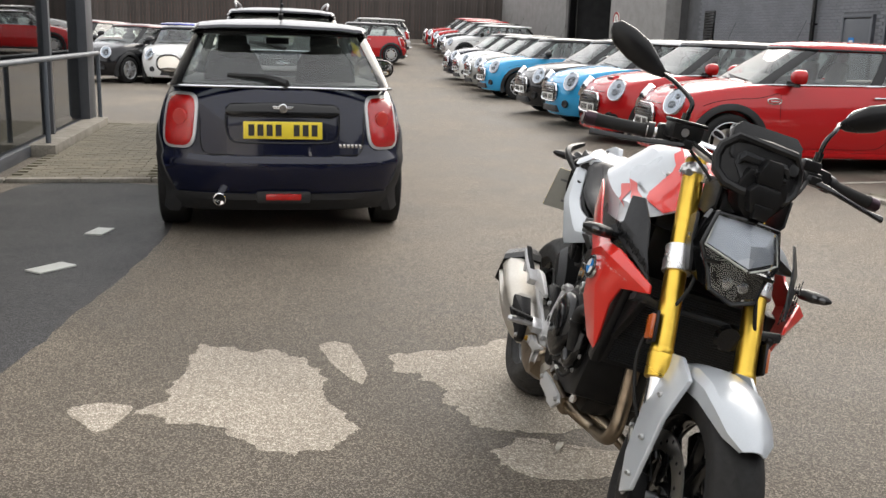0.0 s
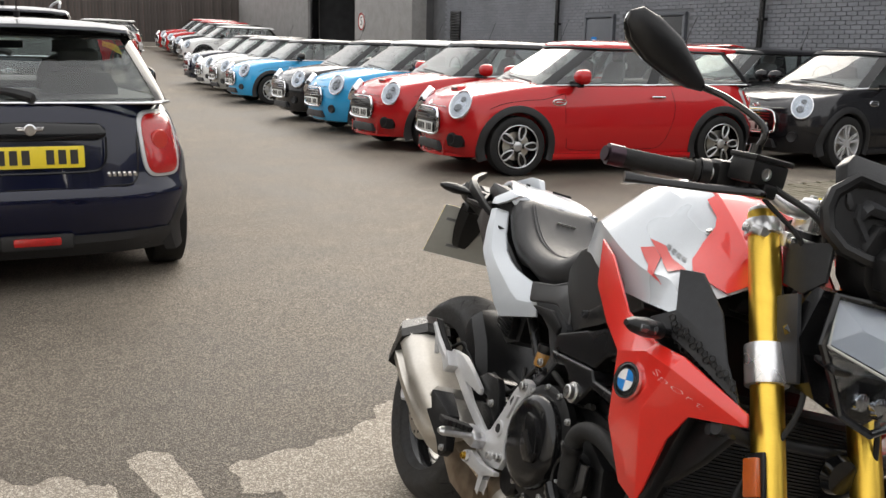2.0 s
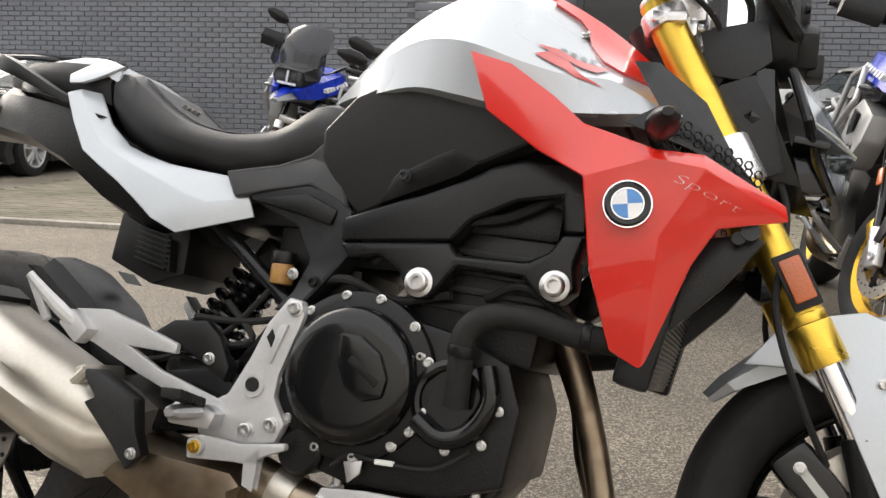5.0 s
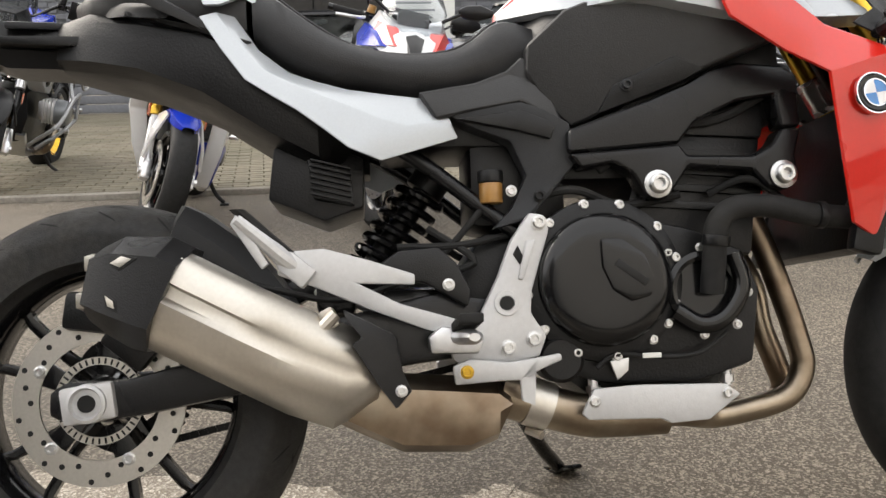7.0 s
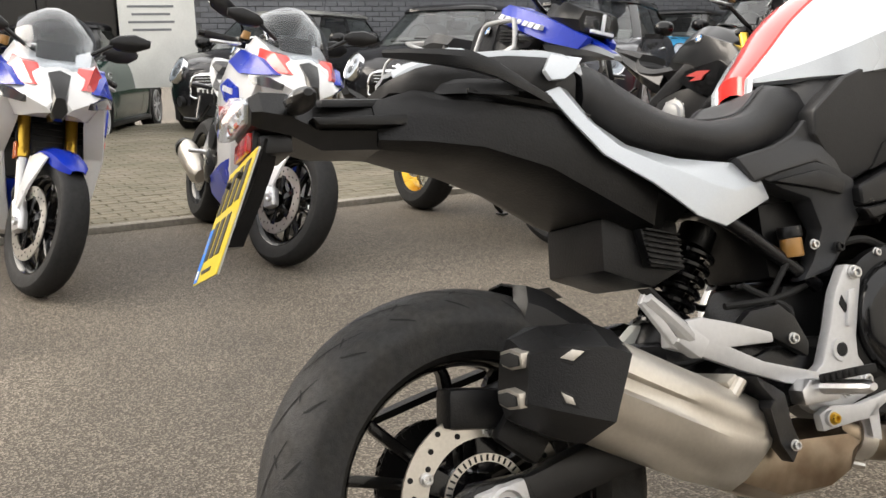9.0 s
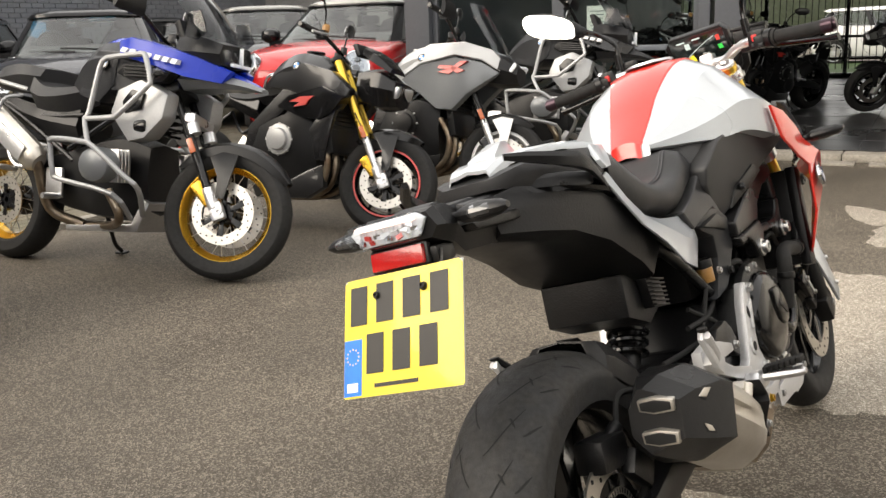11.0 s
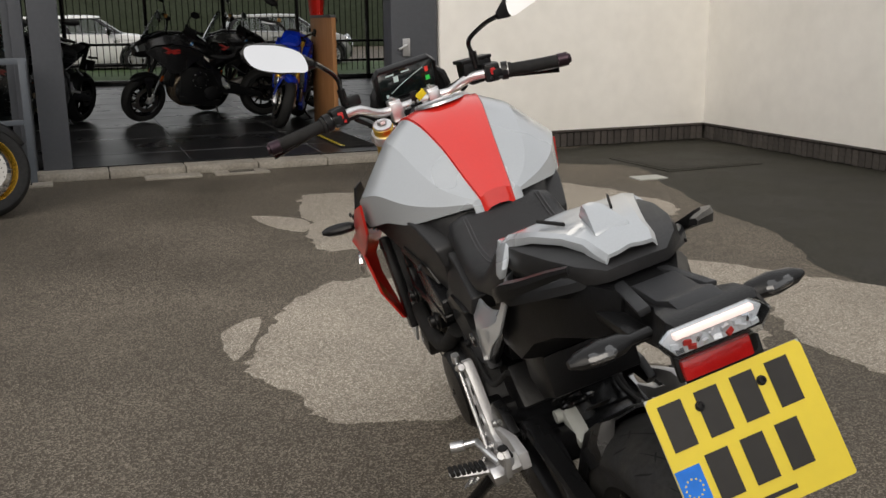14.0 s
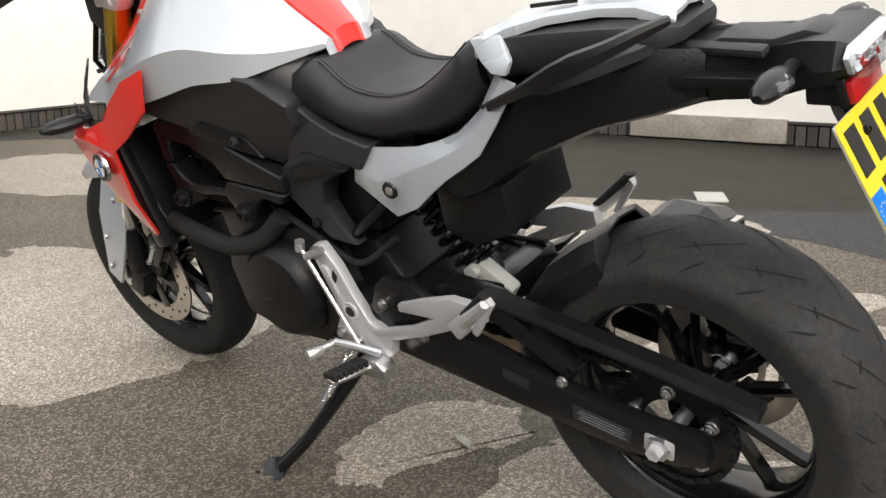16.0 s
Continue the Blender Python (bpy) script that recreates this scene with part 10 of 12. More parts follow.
def bike_fork(parent, T, R, head, upper, lower, ru=0.027, rl=0.024, cut=0.5, caliper=None, guard=None, guard_at=(52, 128), cheek=None):
    """Two legs from the yoke at head (y, z) down to the axle, with calipers and mudguard."""
    yh, zh = head
    for s in (-1, 1):
        a, b = V(s * 0.105, yh, zh), V(s * 0.105, 0.03, R + 0.01)
        m = a.lerp(b, cut)
        leg = part("fork_leg", moved(rod(a, m, ru, 18), T), upper, parent)
        part("slider", moved(rod(m, b, rl, 18), T), lower, leg)
        part("collar", moved(rod(m + (a - m) * 0.08, m, max(ru, rl) + 0.004, 18, 0.003), T), upper, leg)
        part("fork_foot", moved(merge(box((s * 0.105, 0.015, R), (0.045, 0.07, 0.09), 0.014, (-25, 0, 0)), rod(b.lerp(m, 0.28), b, 0.03, 16, 0.004), box((s * 0.098, 0.06, R + 0.075), (0.022, 0.04, 0.13), 0.008, (-38, 0, 0))), T), M["alu_bright"], leg, "silver cast fork foot")
        part("axle", moved(lathe([(s * 0.10, 0.0), (s * 0.10, 0.02), (s * 0.138, 0.018), (s * 0.138, 0.010), (s * 0.12, 0.0)], 16, V(0, 0, R)), T), M["alu_bright"], leg)
        part("caliper", moved(merge(box((s * 0.085, 0.105, R + 0.085), (0.055, 0.062, 0.13), 0.014, (-42, 0, 0)), box((s * 0.112, 0.105, R + 0.085), (0.012, 0.04, 0.09), 0.004, (-42, 0, 0))), T), caliper or M["gloss_black"], parent)
        part("reflector", moved(box((s * 0.136, a.lerp(b, 0.62).y, a.lerp(b, 0.62).z), (0.012, 0.03, 0.075), 0.004, (-26, 0, 0)), T), M["amber"], parent, "amber side reflector")
        part("brake_hose", moved(tube([V(s * 0.09, yh - 0.06, zh - 0.12), V(s * 0.13, yh - 0.16, zh - 0.34), V(s * 0.13, 0.15, R + 0.28), V(s * 0.10, 0.11, R + 0.15)], 0.005, 6, 5), T), M["rubber"], parent)
    part("yoke", moved(merge(box((0, yh, zh - 0.005), (0.27, 0.07, 0.03), 0.01, (-26, 0, 0)), box((0, yh - 0.10, zh - 0.21), (0.27, 0.08, 0.045), 0.012, (-26, 0, 0))), T), M["engine_black"], parent)
    rows = []
    for deg in np.linspace(guard_at[0], guard_at[1], 10):
        an = radians(deg)
        e = 1 - abs((deg - sum(guard_at) / 2) / (guard_at[1] - guard_at[0]) * 2) ** 4 * 0.6
        rows.append([V(0.072 * u * e, (R + 0.03 - d * e) * math.cos(an), R + (R + 0.03 - d * e) * math.sin(an)) for u, d in ((-1, 0.06), (-0.97, 0.02), (-0.6, 0.0), (0, -0.006), (0.6, 0.0), (0.97, 0.02), (1, 0.06))])
    gd = loft(rows, closed=False, cap=False)
    ex = bmesh.ops.extrude_face_region(gd, geom=list(gd.faces))
    for g in ex["geom"]:
        if isinstance(g, bmesh.types.BMVert):
            g.co -= V(0, g.co.y, g.co.z - R).normalized() * 0.004
    fg = part("front_mudguard", moved(gd, T), guard or M["plastic"], parent)
    for s in (-1, 1):
        ck = prism([(0.03, R + 0.30), (-0.05, R + 0.29), (-0.035, R + 0.16), (-0.02, R + 0.06), (0.02, R + 0.06), (0.03, R + 0.17), (0.09, R + 0.27)], [0.075, 0.075, 0.118, 0.13, 0.13, 0.12, 0.09], [0.085, 0.085, 0.13, 0.142, 0.142, 0.13, 0.10], 0.004)
        if s < 0:
            mirror(ck)
        part("guard_cheek", moved(ck, T), cheek or guard or M["plastic"], fg)


def bike_bars(parent, T, head, rise, half=0.40, back=0.12, guards=False, mirror_up=0.17):
    yh, zh = head
    pts = [V(-half, yh + back, zh + rise), V(-half * 0.55, yh + back * 0.55, zh + rise + 0.01), V(-0.10, yh - 0.01, zh + 0.04), V(-0.05, yh - 0.02, zh + 0.03)]
    part("handlebar", moved(tube(pts + [V(-p.x, p.y, p.z) for p in pts[::-1]], 0.0125, 10, 5), T), M["gloss_black"], parent)
    for s in (-1, 1):
        a, b = V(s * half, yh + back, zh + rise), V(s * half * 0.62, yh + back * 0.62, zh + rise + 0.008)
        part("grip", moved(rod(a, b, 0.018, 14, 0.003), T), M["rubber"], parent)
        part("bar_end", moved(rod(a + (a - b).normalized() * 0.03, a, 0.017, 14, 0.003), T), M["gloss_black"], parent)
        part("switch_housing", moved(box(b.lerp(V(0, b.y, b.z), 0.12), (0.05, 0.05, 0.05), 0.01), T), M["plastic"], parent)
        part("lever", moved(tube([b + V(0, -0.05, -0.01), b.lerp(a, 0.3) + V(0, -0.075, -0.02), a + V(0, -0.06, -0.03)], 0.008, 8, 4), T), M["aluminium"] if not guards else M["gloss_black"], parent)
        if guards:
            part("hand_guard", moved(loft([[b.lerp(a, u) + V(0, -0.085 - d, h) for d, h in ((0, 0.06), (0.015, 0.02), (0.015, -0.03), (0, -0.06), (-0.012, -0.03), (-0.012, 0.04))] for u in (0.1, 0.4, 0.8, 1.08)]), T), M["plastic"], parent, "black hand guard")
        part("clutch_pot" if s > 0 else "brake_pot", moved(merge(rod(b + V(-s * 0.03, -0.03, 0.02), b + V(-s * 0.03, -0.03, 0.06), 0.022, 14, 0.003)), T), M["reservoir"] if s < 0 else M["plastic"], parent)
        h = b + V(s * 0.06, -0.02, mirror_up)
        part("mirror_stem", moved(tube([b + V(-s * 0.02, -0.02, 0.02), b + V(0, -0.03, mirror_up * 0.6), h], 0.006, 8, 4), T), M["gloss_black"], parent)
        rows = [[h + V(s * 0.17 * u - s * 0.03, math.sin(t) * 0.02 * f, 0.03 * u + math.cos(t) * 0.045 * f) for t in [2 * math.pi * j / 12 for j in range(12)]] for u, f in ((0, 0.3), (0.15, 0.75), (0.45, 1), (0.8, 0.85), (1, 0.3))]
        mh = part("mirror_head", moved(loft(rows), T), M["plastic"], parent)
        part("mirror_glass", moved(loft([[h + V(s * 0.17 * u - s * 0.03, 0.024 * f + dy - c * 0.0075 * f, 0.03 * u + c * 0.036 * f) for c, dy in ((1, 0), (-1, 0), (-1, 0.003), (1, 0.003))] for u, f in ((0.1, 0.7), (0.45, 1), (0.8, 0.85), (0.92, 0.5))]), T), M["mirror"], mh)


def badge(parent, p, d, r=0.035):
    at = Matrix.Translation(p) @ Vector(d).to_track_quat("Z", "Y").to_matrix().to_4x4() @ Matrix.Diagonal((r, r, r, 1))
    e = shared("emblem", lambda: lathe([(0, 1.0), (0.12, 0.98), (0.16, 0.9), (0.14, 0.0)], 24, axis="z"), M["gloss_black"], parent, "round blue and white emblem", at, "round")
    for k, mt in enumerate(("badge_blue", "badge_white", "badge_blue", "badge_white")):
        shared("quarter", lambda: prism([(0, 0)] + [(0.66 * math.cos(radians(10 * j)), 0.66 * math.sin(radians(10 * j))) for j in range(10)], 0.13, 0.18, 0, "z"), M[mt], e, "", pose(0, 0, 0, 0, 0, 90 * k))
    return e


def side_stand(parent, y, z):
    part("side_stand", merge(tube([V(0.09, y, z), V(0.17, y + 0.02, z * 0.45), V(0.235, y + 0.03, 0.075)], 0.012, 8, 4), box((0.24, y + 0.03, 0.066), (0.05, 0.06, 0.012), 0.004, (0, -13, 0))), M["engine_black"], parent)


def bike_common(b, wb, Rf, Rr, rim, spoked, steer, head, stripe=None, front_w=0.12, rear_w=0.18, rear_rim=None):
    T = steer_at(head[0], head[1], steer)
    bike_wheel(b, "front_wheel", T @ pose(0, 0, Rf), Rf, front_w, rim, spoked, stripe)
    bike_wheel(b, "rear_wheel", pose(0, wb, Rr), Rr, rear_w, rear_rim or rim, spoked, stripe, front_disc=False)
    return T


def adventure(m, paint, label, second, trim):
    """A tall travel motorcycle with flat-twin engine, beak, screen and tubular guards."""
    b = thing("motorcycle", label, "motorcycle", m, "row of motorcycles")
    wb, Rf, Rr = 1.51, 0.328, 0.328
    head = (0.42, 1.13)
    T = bike_common(b, wb, Rf, Rr, M["rim_gold"], True, 20, head, rear_w=0.17)
    bike_fork(b, T, Rf, head, M["gloss_black"], M["gloss_black"], 0.020, 0.022, 0.55, M["rim_gold"], M["plastic"], (38, 150))
    part("fork_bridge", moved(merge(box((0, 0.21, 0.78), (0.25, 0.06, 0.05), 0.012), rod(V(-0.105, 0.20, 0.75), V(-0.105, 0.18, 0.70), 0.034, 16), rod(V(0.105, 0.20, 0.75), V(0.105, 0.18, 0.70), 0.034, 16)), T), M["alu_bright"], b)
    bike_bars(b, T, head, 0.14, 0.44, 0.16, True, 0.15)
    part("front_spring", tube([V(0.045 * math.cos(t * 50), 0.36 + 0.045 * math.sin(t * 50) + 0.06 * t, 0.70 + 0.30 * t) for t in np.linspace(0, 1, 100)], 0.008, 6, 1), M["gloss_black"], b)
    # engine with cylinders to both sides
    part("engine", merge(hull([(0.42, [(0, 0.66), (0.10, 0.64), (0.12, 0.48), (0.08, 0.32), (0, 0.30)]), (0.62, [(0, 0.72), (0.12, 0.68), (0.14, 0.48), (0.10, 0.28), (0, 0.26)]), (0.92, [(0, 0.66), (0.11, 0.62), (0.13, 0.46), (0.09, 0.30), (0, 0.28)]), (1.12, [(0, 0.60), (0.10, 0.58), (0.12, 0.44), (0.08, 0.34), (0, 0.33)])])), M["engine_black"], b)
    for s in (-1, 1):
        cy = part("cylinder", box((s * 0.22, 0.56, 0.54), (0.12, 0.15, 0.13), 0.02), M["aluminium"], b, "finned silver cylinder")
        for i in range(4):
            part("fin", box((s * (0.20 + 0.022 * i), 0.56, 0.54), (0.010, 0.19, 0.165), 0.02), M["aluminium"], cy)
        part("cylinder_head", loft([[V(s * x, 0.56 + 0.105 * k * math.cos(t), 0.54 + 0.088 * k * math.sin(t)) for t in [2 * math.pi * j / 16 for j in range(16)]] for x, k in ((0.27, 1.0), (0.31, 1.02), (0.345, 0.92), (0.36, 0.6))]), M["tank_grey"], cy, "satin grey cylinder head cover")
        part("header_pipe", tube([V(s * 0.28, 0.52, 0.42), V(s * 0.26, 0.46, 0.30), V(s * 0.16, 0.60, 0.24), V(0.0, 0.95, 0.22)], 0.022, 12, 6), M["steel_hot"], b)
        # tubular guards
        part("crash_bar", tube([V(s * 0.14, 0.42, 0.30), V(s * 0.30, 0.30, 0.43), V(s * 0.35, 0.36, 0.50), V(s * 0.37, 0.54, 0.63), V(s * 0.37, 0.62, 0.65), V(s * 0.35, 0.84, 0.66), V(s * 0.34, 0.86, 0.62), V(s * 0.34, 0.84, 0.50), V(s * 0.33, 0.80, 0.46), V(s * 0.32, 0.45, 0.40), V(s * 0.18, 0.46, 0.28)], 0.0135, 10, 3), M[trim], b, "bent tubular crash bar")
        part("crash_bar", tube([V(s * 0.36, 0.58, 0.64), V(s * 0.31, 0.66, 0.76), V(s * 0.29, 0.655, 0.80), V(s * 0.265, 0.62, 1.02), V(s * 0.26, 0.59, 1.065), V(s * 0.26, 0.54, 1.075), V(s * 0.265, 0.36, 1.085), V(s * 0.27, 0.315, 1.07), V(s * 0.28, 0.27, 0.96), V(s * 0.29, 0.285, 0.92), V(s * 0.31, 0.44, 0.79), V(s * 0.31, 0.48, 0.775), V(s * 0.31, 0.65, 0.765)], 0.0135, 10, 3), M[trim], b, "bent tubular crash bar")
    side_part("radiator_cowl", [(0.22, 0.90), (0.38, 0.97), (0.52, 0.92), (0.56, 0.80), (0.44, 0.66), (0.34, 0.68), (0.24, 0.78)], 0.12, [0.21, 0.235, 0.24, 0.25, 0.245, 0.24, 0.225], M["silver_trim"], b, "silver radiator cowl", 0.02)
    side_part("cowl_vent", [(0.34, 0.90), (0.42, 0.92), (0.48, 0.86), (0.46, 0.80), (0.36, 0.82)], 0.23, 0.247, M["gloss_black"], b, "", 0.006)
    # tank and beak
    part("tank", hull([(0.44, [(0, 1.12), (0.10, 1.12), (0.17, 1.05), (0.18, 0.92), (0.08, 0.88)]), (0.60, [(0, 1.19), (0.12, 1.17), (0.215, 1.08), (0.20, 0.92), (0.10, 0.88)]), (0.78, [(0, 1.17), (0.12, 1.15), (0.20, 1.06), (0.17, 0.92), (0.09, 0.88)]), (0.94, [(0, 1.02), (0.09, 1.01), (0.13, 0.96), (0.12, 0.90), (0.06, 0.87)])], 4), M[second], b)
    part("tank_top", hull([(0.40, [(0, 1.155), (0.06, 1.15), (0.09, 1.13), (0.08, 1.10)]), (0.58, [(0, 1.205), (0.08, 1.20), (0.125, 1.17), (0.11, 1.12)]), (0.76, [(0, 1.185), (0.075, 1.18), (0.11, 1.15), (0.10, 1.10)]), (0.88, [(0, 1.10), (0.05, 1.09), (0.07, 1.07), (0.06, 1.04)])], 4), M[paint], b)
    side_part("side_cowl", [(0.56, 1.165), (0.46, 1.178), (0.30, 1.145), (0.10, 1.085), (-0.06, 1.02), (-0.02, 0.96), (0.14, 0.985), (0.32, 1.04), (0.45, 1.07), (0.54, 1.10)], [0.14, 0.14, 0.12, 0.10, 0.05, 0.07, 0.12, 0.15, 0.17, 0.17], [0.20, 0.22, 0.215, 0.17, 0.09, 0.11, 0.20, 0.245, 0.245, 0.215], M[paint], b, "painted side cowl with white lettering bars")
    for i in range(7):
        side_part("bar", [(0.50 - 0.052 * i, 1.128 - 0.010 * i), (0.465 - 0.052 * i, 1.120 - 0.010 * i), (0.473 - 0.052 * i, 1.098 - 0.010 * i), (0.508 - 0.052 * i, 1.104 - 0.010 * i)], 0.20, [0.236 - 0.0018 * i] * 2 + [0.247 - 0.002 * i] * 2, M["decal_white"], b, "", 0)
    side_part("intake", [(0.22, 1.015), (0.40, 1.05), (0.50, 1.045), (0.54, 1.0), (0.42, 0.95), (0.28, 0.96)], 0.12, [0.18, 0.23, 0.235, 0.23, 0.22, 0.19], M["plastic"], b, "", 0.012)
    for i in range(4):
        side_part("slat", [(0.28, 0.975 + 0.016 * i), (0.48, 0.985 + 0.016 * i), (0.48, 0.992 + 0.016 * i), (0.28, 0.982 + 0.016 * i)], 0.22, 0.243, M["frame_black"], b, "", 0)
    side_part("knee_panel", [(0.54, 1.11), (0.70, 1.12), (0.86, 1.02), (0.88, 0.90), (0.70, 0.86), (0.58, 0.94)], 0.10, [0.215, 0.205, 0.15, 0.15, 0.19, 0.215], M["plastic_grey"], b, "dark grey knee panel", 0.015)
    for s in (-1, 1):
        badge(b, V(s * 0.217, 0.64, 1.05), (s, 0.1, 0.25), 0.034)
    part("beak", hull([(-0.20, [(0, 0.945), (0.02, 0.942), (0.03, 0.93), (0.015, 0.922)]), (-0.10, [(0, 0.985), (0.05, 0.98), (0.075, 0.955), (0.05, 0.935)]), (0.06, [(0, 1.02), (0.085, 1.01), (0.12, 0.975), (0.08, 0.94)]), (0.22, [(0, 1.03), (0.10, 1.02), (0.15, 0.98), (0.10, 0.93)])], 4), M["tank_grey"] if paint == "bike_blue" else M[second], b, "grey beak above the front wheel")
    part("beak_blade", hull([(-0.17, [(0, 0.962), (0.016, 0.958), (0.012, 0.94)]), (0.0, [(0, 1.03), (0.05, 1.02), (0.05, 0.96)]), (0.14, [(0, 1.06), (0.07, 1.05), (0.07, 0.97)])]), M[paint], b)
    hl = part("headlight", merge(box((0.055, -0.01, 1.10), (0.10, 0.07, 0.085), 0.02, (-18, 0, 0)), box((-0.055, -0.01, 1.09), (0.09, 0.07, 0.07), 0.02, (-18, 0, 0))), M["lens_clear"], b, "clear twin headlight")
    part("reflector_bowl", box((0, 0.02, 1.095), (0.19, 0.04, 0.07), 0.015, (-18, 0, 0)), M["aluminium"], hl)
    part("headlight_shell", hull([(-0.015, [(0, 1.155), (0.10, 1.15), (0.125, 1.10), (0.105, 1.05), (0, 1.04)]), (0.12, [(0, 1.20), (0.13, 1.19), (0.16, 1.11), (0.12, 1.03), (0, 1.02)]), (0.26, [(0, 1.20), (0.10, 1.19), (0.13, 1.12), (0.10, 1.05), (0, 1.04)])]), M["plastic"], b)
    part("light_guide", merge(box((0, -0.045, 1.055), (0.14, 0.02, 0.018), 0.006), box((0.0, -0.048, 1.10), (0.012, 0.02, 0.09), 0.005)), M["led_white"], hl)
    scr = part("screen", loft([[V(hw * u, y + 0.05 * u * u + dy, z) for u in (-1, -0.6, 0, 0.6, 1)] + [V(hw * u, y + 0.05 * u * u + 0.004 + dy, z) for u in (1, 0.6, 0, -0.6, -1)] for y, z, hw, dy in ((0.02, 1.16, 0.12, 0), (0.07, 1.24, 0.16, 0), (0.15, 1.34, 0.175, 0), (0.23, 1.43, 0.16, 0), (0.28, 1.475, 0.11, 0))]), M["screen_smoke"], b, "smoked clear tall wind screen")
    scr.visible_shadow = False
    for s in (-1, 1):
        wd = part("wind_deflector", prism([(0.08, 1.16), (0.02, 1.20), (0.06, 1.30), (0.14, 1.30), (0.16, 1.18)], s * 0.175, s * 0.182, 0.002), M["screen_smoke"], b)
        part("screen_bracket", tube([V(s * 0.06, 0.14, 1.18), V(s * 0.06, 0.17, 1.30)], 0.012, 8, 2), M["plastic"], b)
        part("fog_lamp", lathe([(-0.03, 0.0), (-0.028, 0.035), (-0.01, 0.042), (0.04, 0.038), (0.05, 0.0)], 18, V(s * 0.21, 0.36, 0.74), "y"), M["gloss_black"], b)
        part("indicator", loft([[V(s * (0.20 + 0.09 * t), 0.24 + k * 0.02 * math.cos(a), 1.00 + k * 0.016 * math.sin(a)) for a in [2 * math.pi * j / 10 for j in range(10)]] for t, k in ((0, 0.5), (0.3, 0.9), (0.8, 1.0), (1.0, 0.5))]), M["lens_smoke"], b)
    part("display", box((0, 0.26, 1.22), (0.20, 0.04, 0.12), 0.01, (-25, 0, 0)), M["plastic"], b)
    # seats, tail, rack
    part("rider_seat", hull([(0.82, [(0, 0.98), (0.08, 0.975), (0.10, 0.94), (0.06, 0.86)]), (0.96, [(0, 0.95), (0.14, 0.945), (0.17, 0.90), (0.10, 0.81)]), (1.12, [(0, 0.95), (0.16, 0.945), (0.19, 0.89), (0.11, 0.80)]), (1.22, [(0, 1.01), (0.15, 1.0), (0.175, 0.92), (0.11, 0.81)])], 4), M["vinyl"], b, "black vinyl rider seat")
    part("pillion_seat", hull([(1.18, [(0, 1.05), (0.11, 1.045), (0.145, 1.0), (0.10, 0.92)]), (1.32, [(0, 1.075), (0.14, 1.07), (0.165, 1.01), (0.11, 0.92)]), (1.48, [(0, 1.07), (0.12, 1.06), (0.14, 1.0), (0.10, 0.93)]), (1.58, [(0, 1.04), (0.08, 1.035), (0.10, 1.0), (0.07, 0.95)])], 4), M["vinyl"], b, "black vinyl pillion seat")
    part("tail", hull([(0.92, [(0, 0.84), (0.10, 0.83), (0.13, 0.74), (0.08, 0.62)]), (1.2, [(0, 0.86), (0.12, 0.85), (0.14, 0.78), (0.08, 0.68)]), (1.5, [(0, 0.92), (0.10, 0.91), (0.11, 0.86), (0.07, 0.80)]), (1.72, [(0, 0.93), (0.07, 0.92), (0.07, 0.89), (0.05, 0.86)])], 3), M["plastic"], b)
    for s in (-1, 1):
        part("grab_rail", tube([V(s * 0.15, 1.26, 0.93), V(s * 0.17, 1.42, 0.965), V(s * 0.15, 1.62, 1.0), V(s * 0.10, 1.76, 1.02)], 0.013, 10, 5), M["silver_trim"], b, "pale silver grab rail")
        part("luggage_hoop", tube([V(s * 0.15, 1.30, 0.90), V(s * 0.23, 1.36, 0.86), V(s * 0.24, 1.46, 0.66), V(s * 0.24, 1.74, 0.70), V(s * 0.22, 1.80, 0.88), V(s * 0.14, 1.66, 0.96)], 0.010, 8, 5), M[trim], b, "tubular pannier carrier")
        part("foot_peg", merge(rod((s * 0.17, 0.98, 0.37), (s * 0.27, 0.99, 0.37), 0.016, 10), box((s * 0.165, 1.02, 0.44), (0.02, 0.12, 0.16), 0.01)), M["aluminium"], b)
        part("rear_peg", merge(rod((s * 0.18, 1.30, 0.50), (s * 0.28, 1.31, 0.51), 0.015, 10), tube([V(s * 0.16, 1.08, 0.62), V(s * 0.18, 1.22, 0.52), V(s * 0.18, 1.34, 0.56), V(s * 0.16, 1.42, 0.78)], 0.014, 8, 5)), M["aluminium"], b)
    part("rack", merge(*[box((x, 1.68, 1.03), (0.02, 0.26, 0.018), 0.006) for x in (-0.09, -0.03, 0.03, 0.09)] + [box((0, 1.56, 1.028), (0.22, 0.025, 0.02), 0.006), box((0, 1.80, 1.03), (0.20, 0.025, 0.02), 0.006)]), M["silver_trim"], b, "pale luggage rack")
    part("tail_light", box((0, 1.775, 0.95), (0.11, 0.03, 0.04), 0.008), M["lens_red"], b)
    part("plate_hanger", merge(box((0, 1.80, 0.80), (0.06, 0.02, 0.26), 0.006, (-22, 0, 0)), box((0, 1.86, 0.66), (0.19, 0.006, 0.14), 0.003, (-22, 0, 0))), M["plastic"], b)
    loose("subframe", merge(both(tube([V(0.11, 0.88, 0.80), V(0.12, 1.2, 0.80), V(0.09, 1.6, 0.90)], 0.014, 8, 4)), both(tube([V(0.11, 0.95, 0.56), V(0.12, 1.25, 0.74), V(0.10, 1.5, 0.86)], 0.014, 8, 4)), both(tube([V(0.12, 0.40, 0.95), V(0.15, 0.60, 0.80), V(0.14, 0.95, 0.62)], 0.016, 8, 4))), M["frame_black"], b)
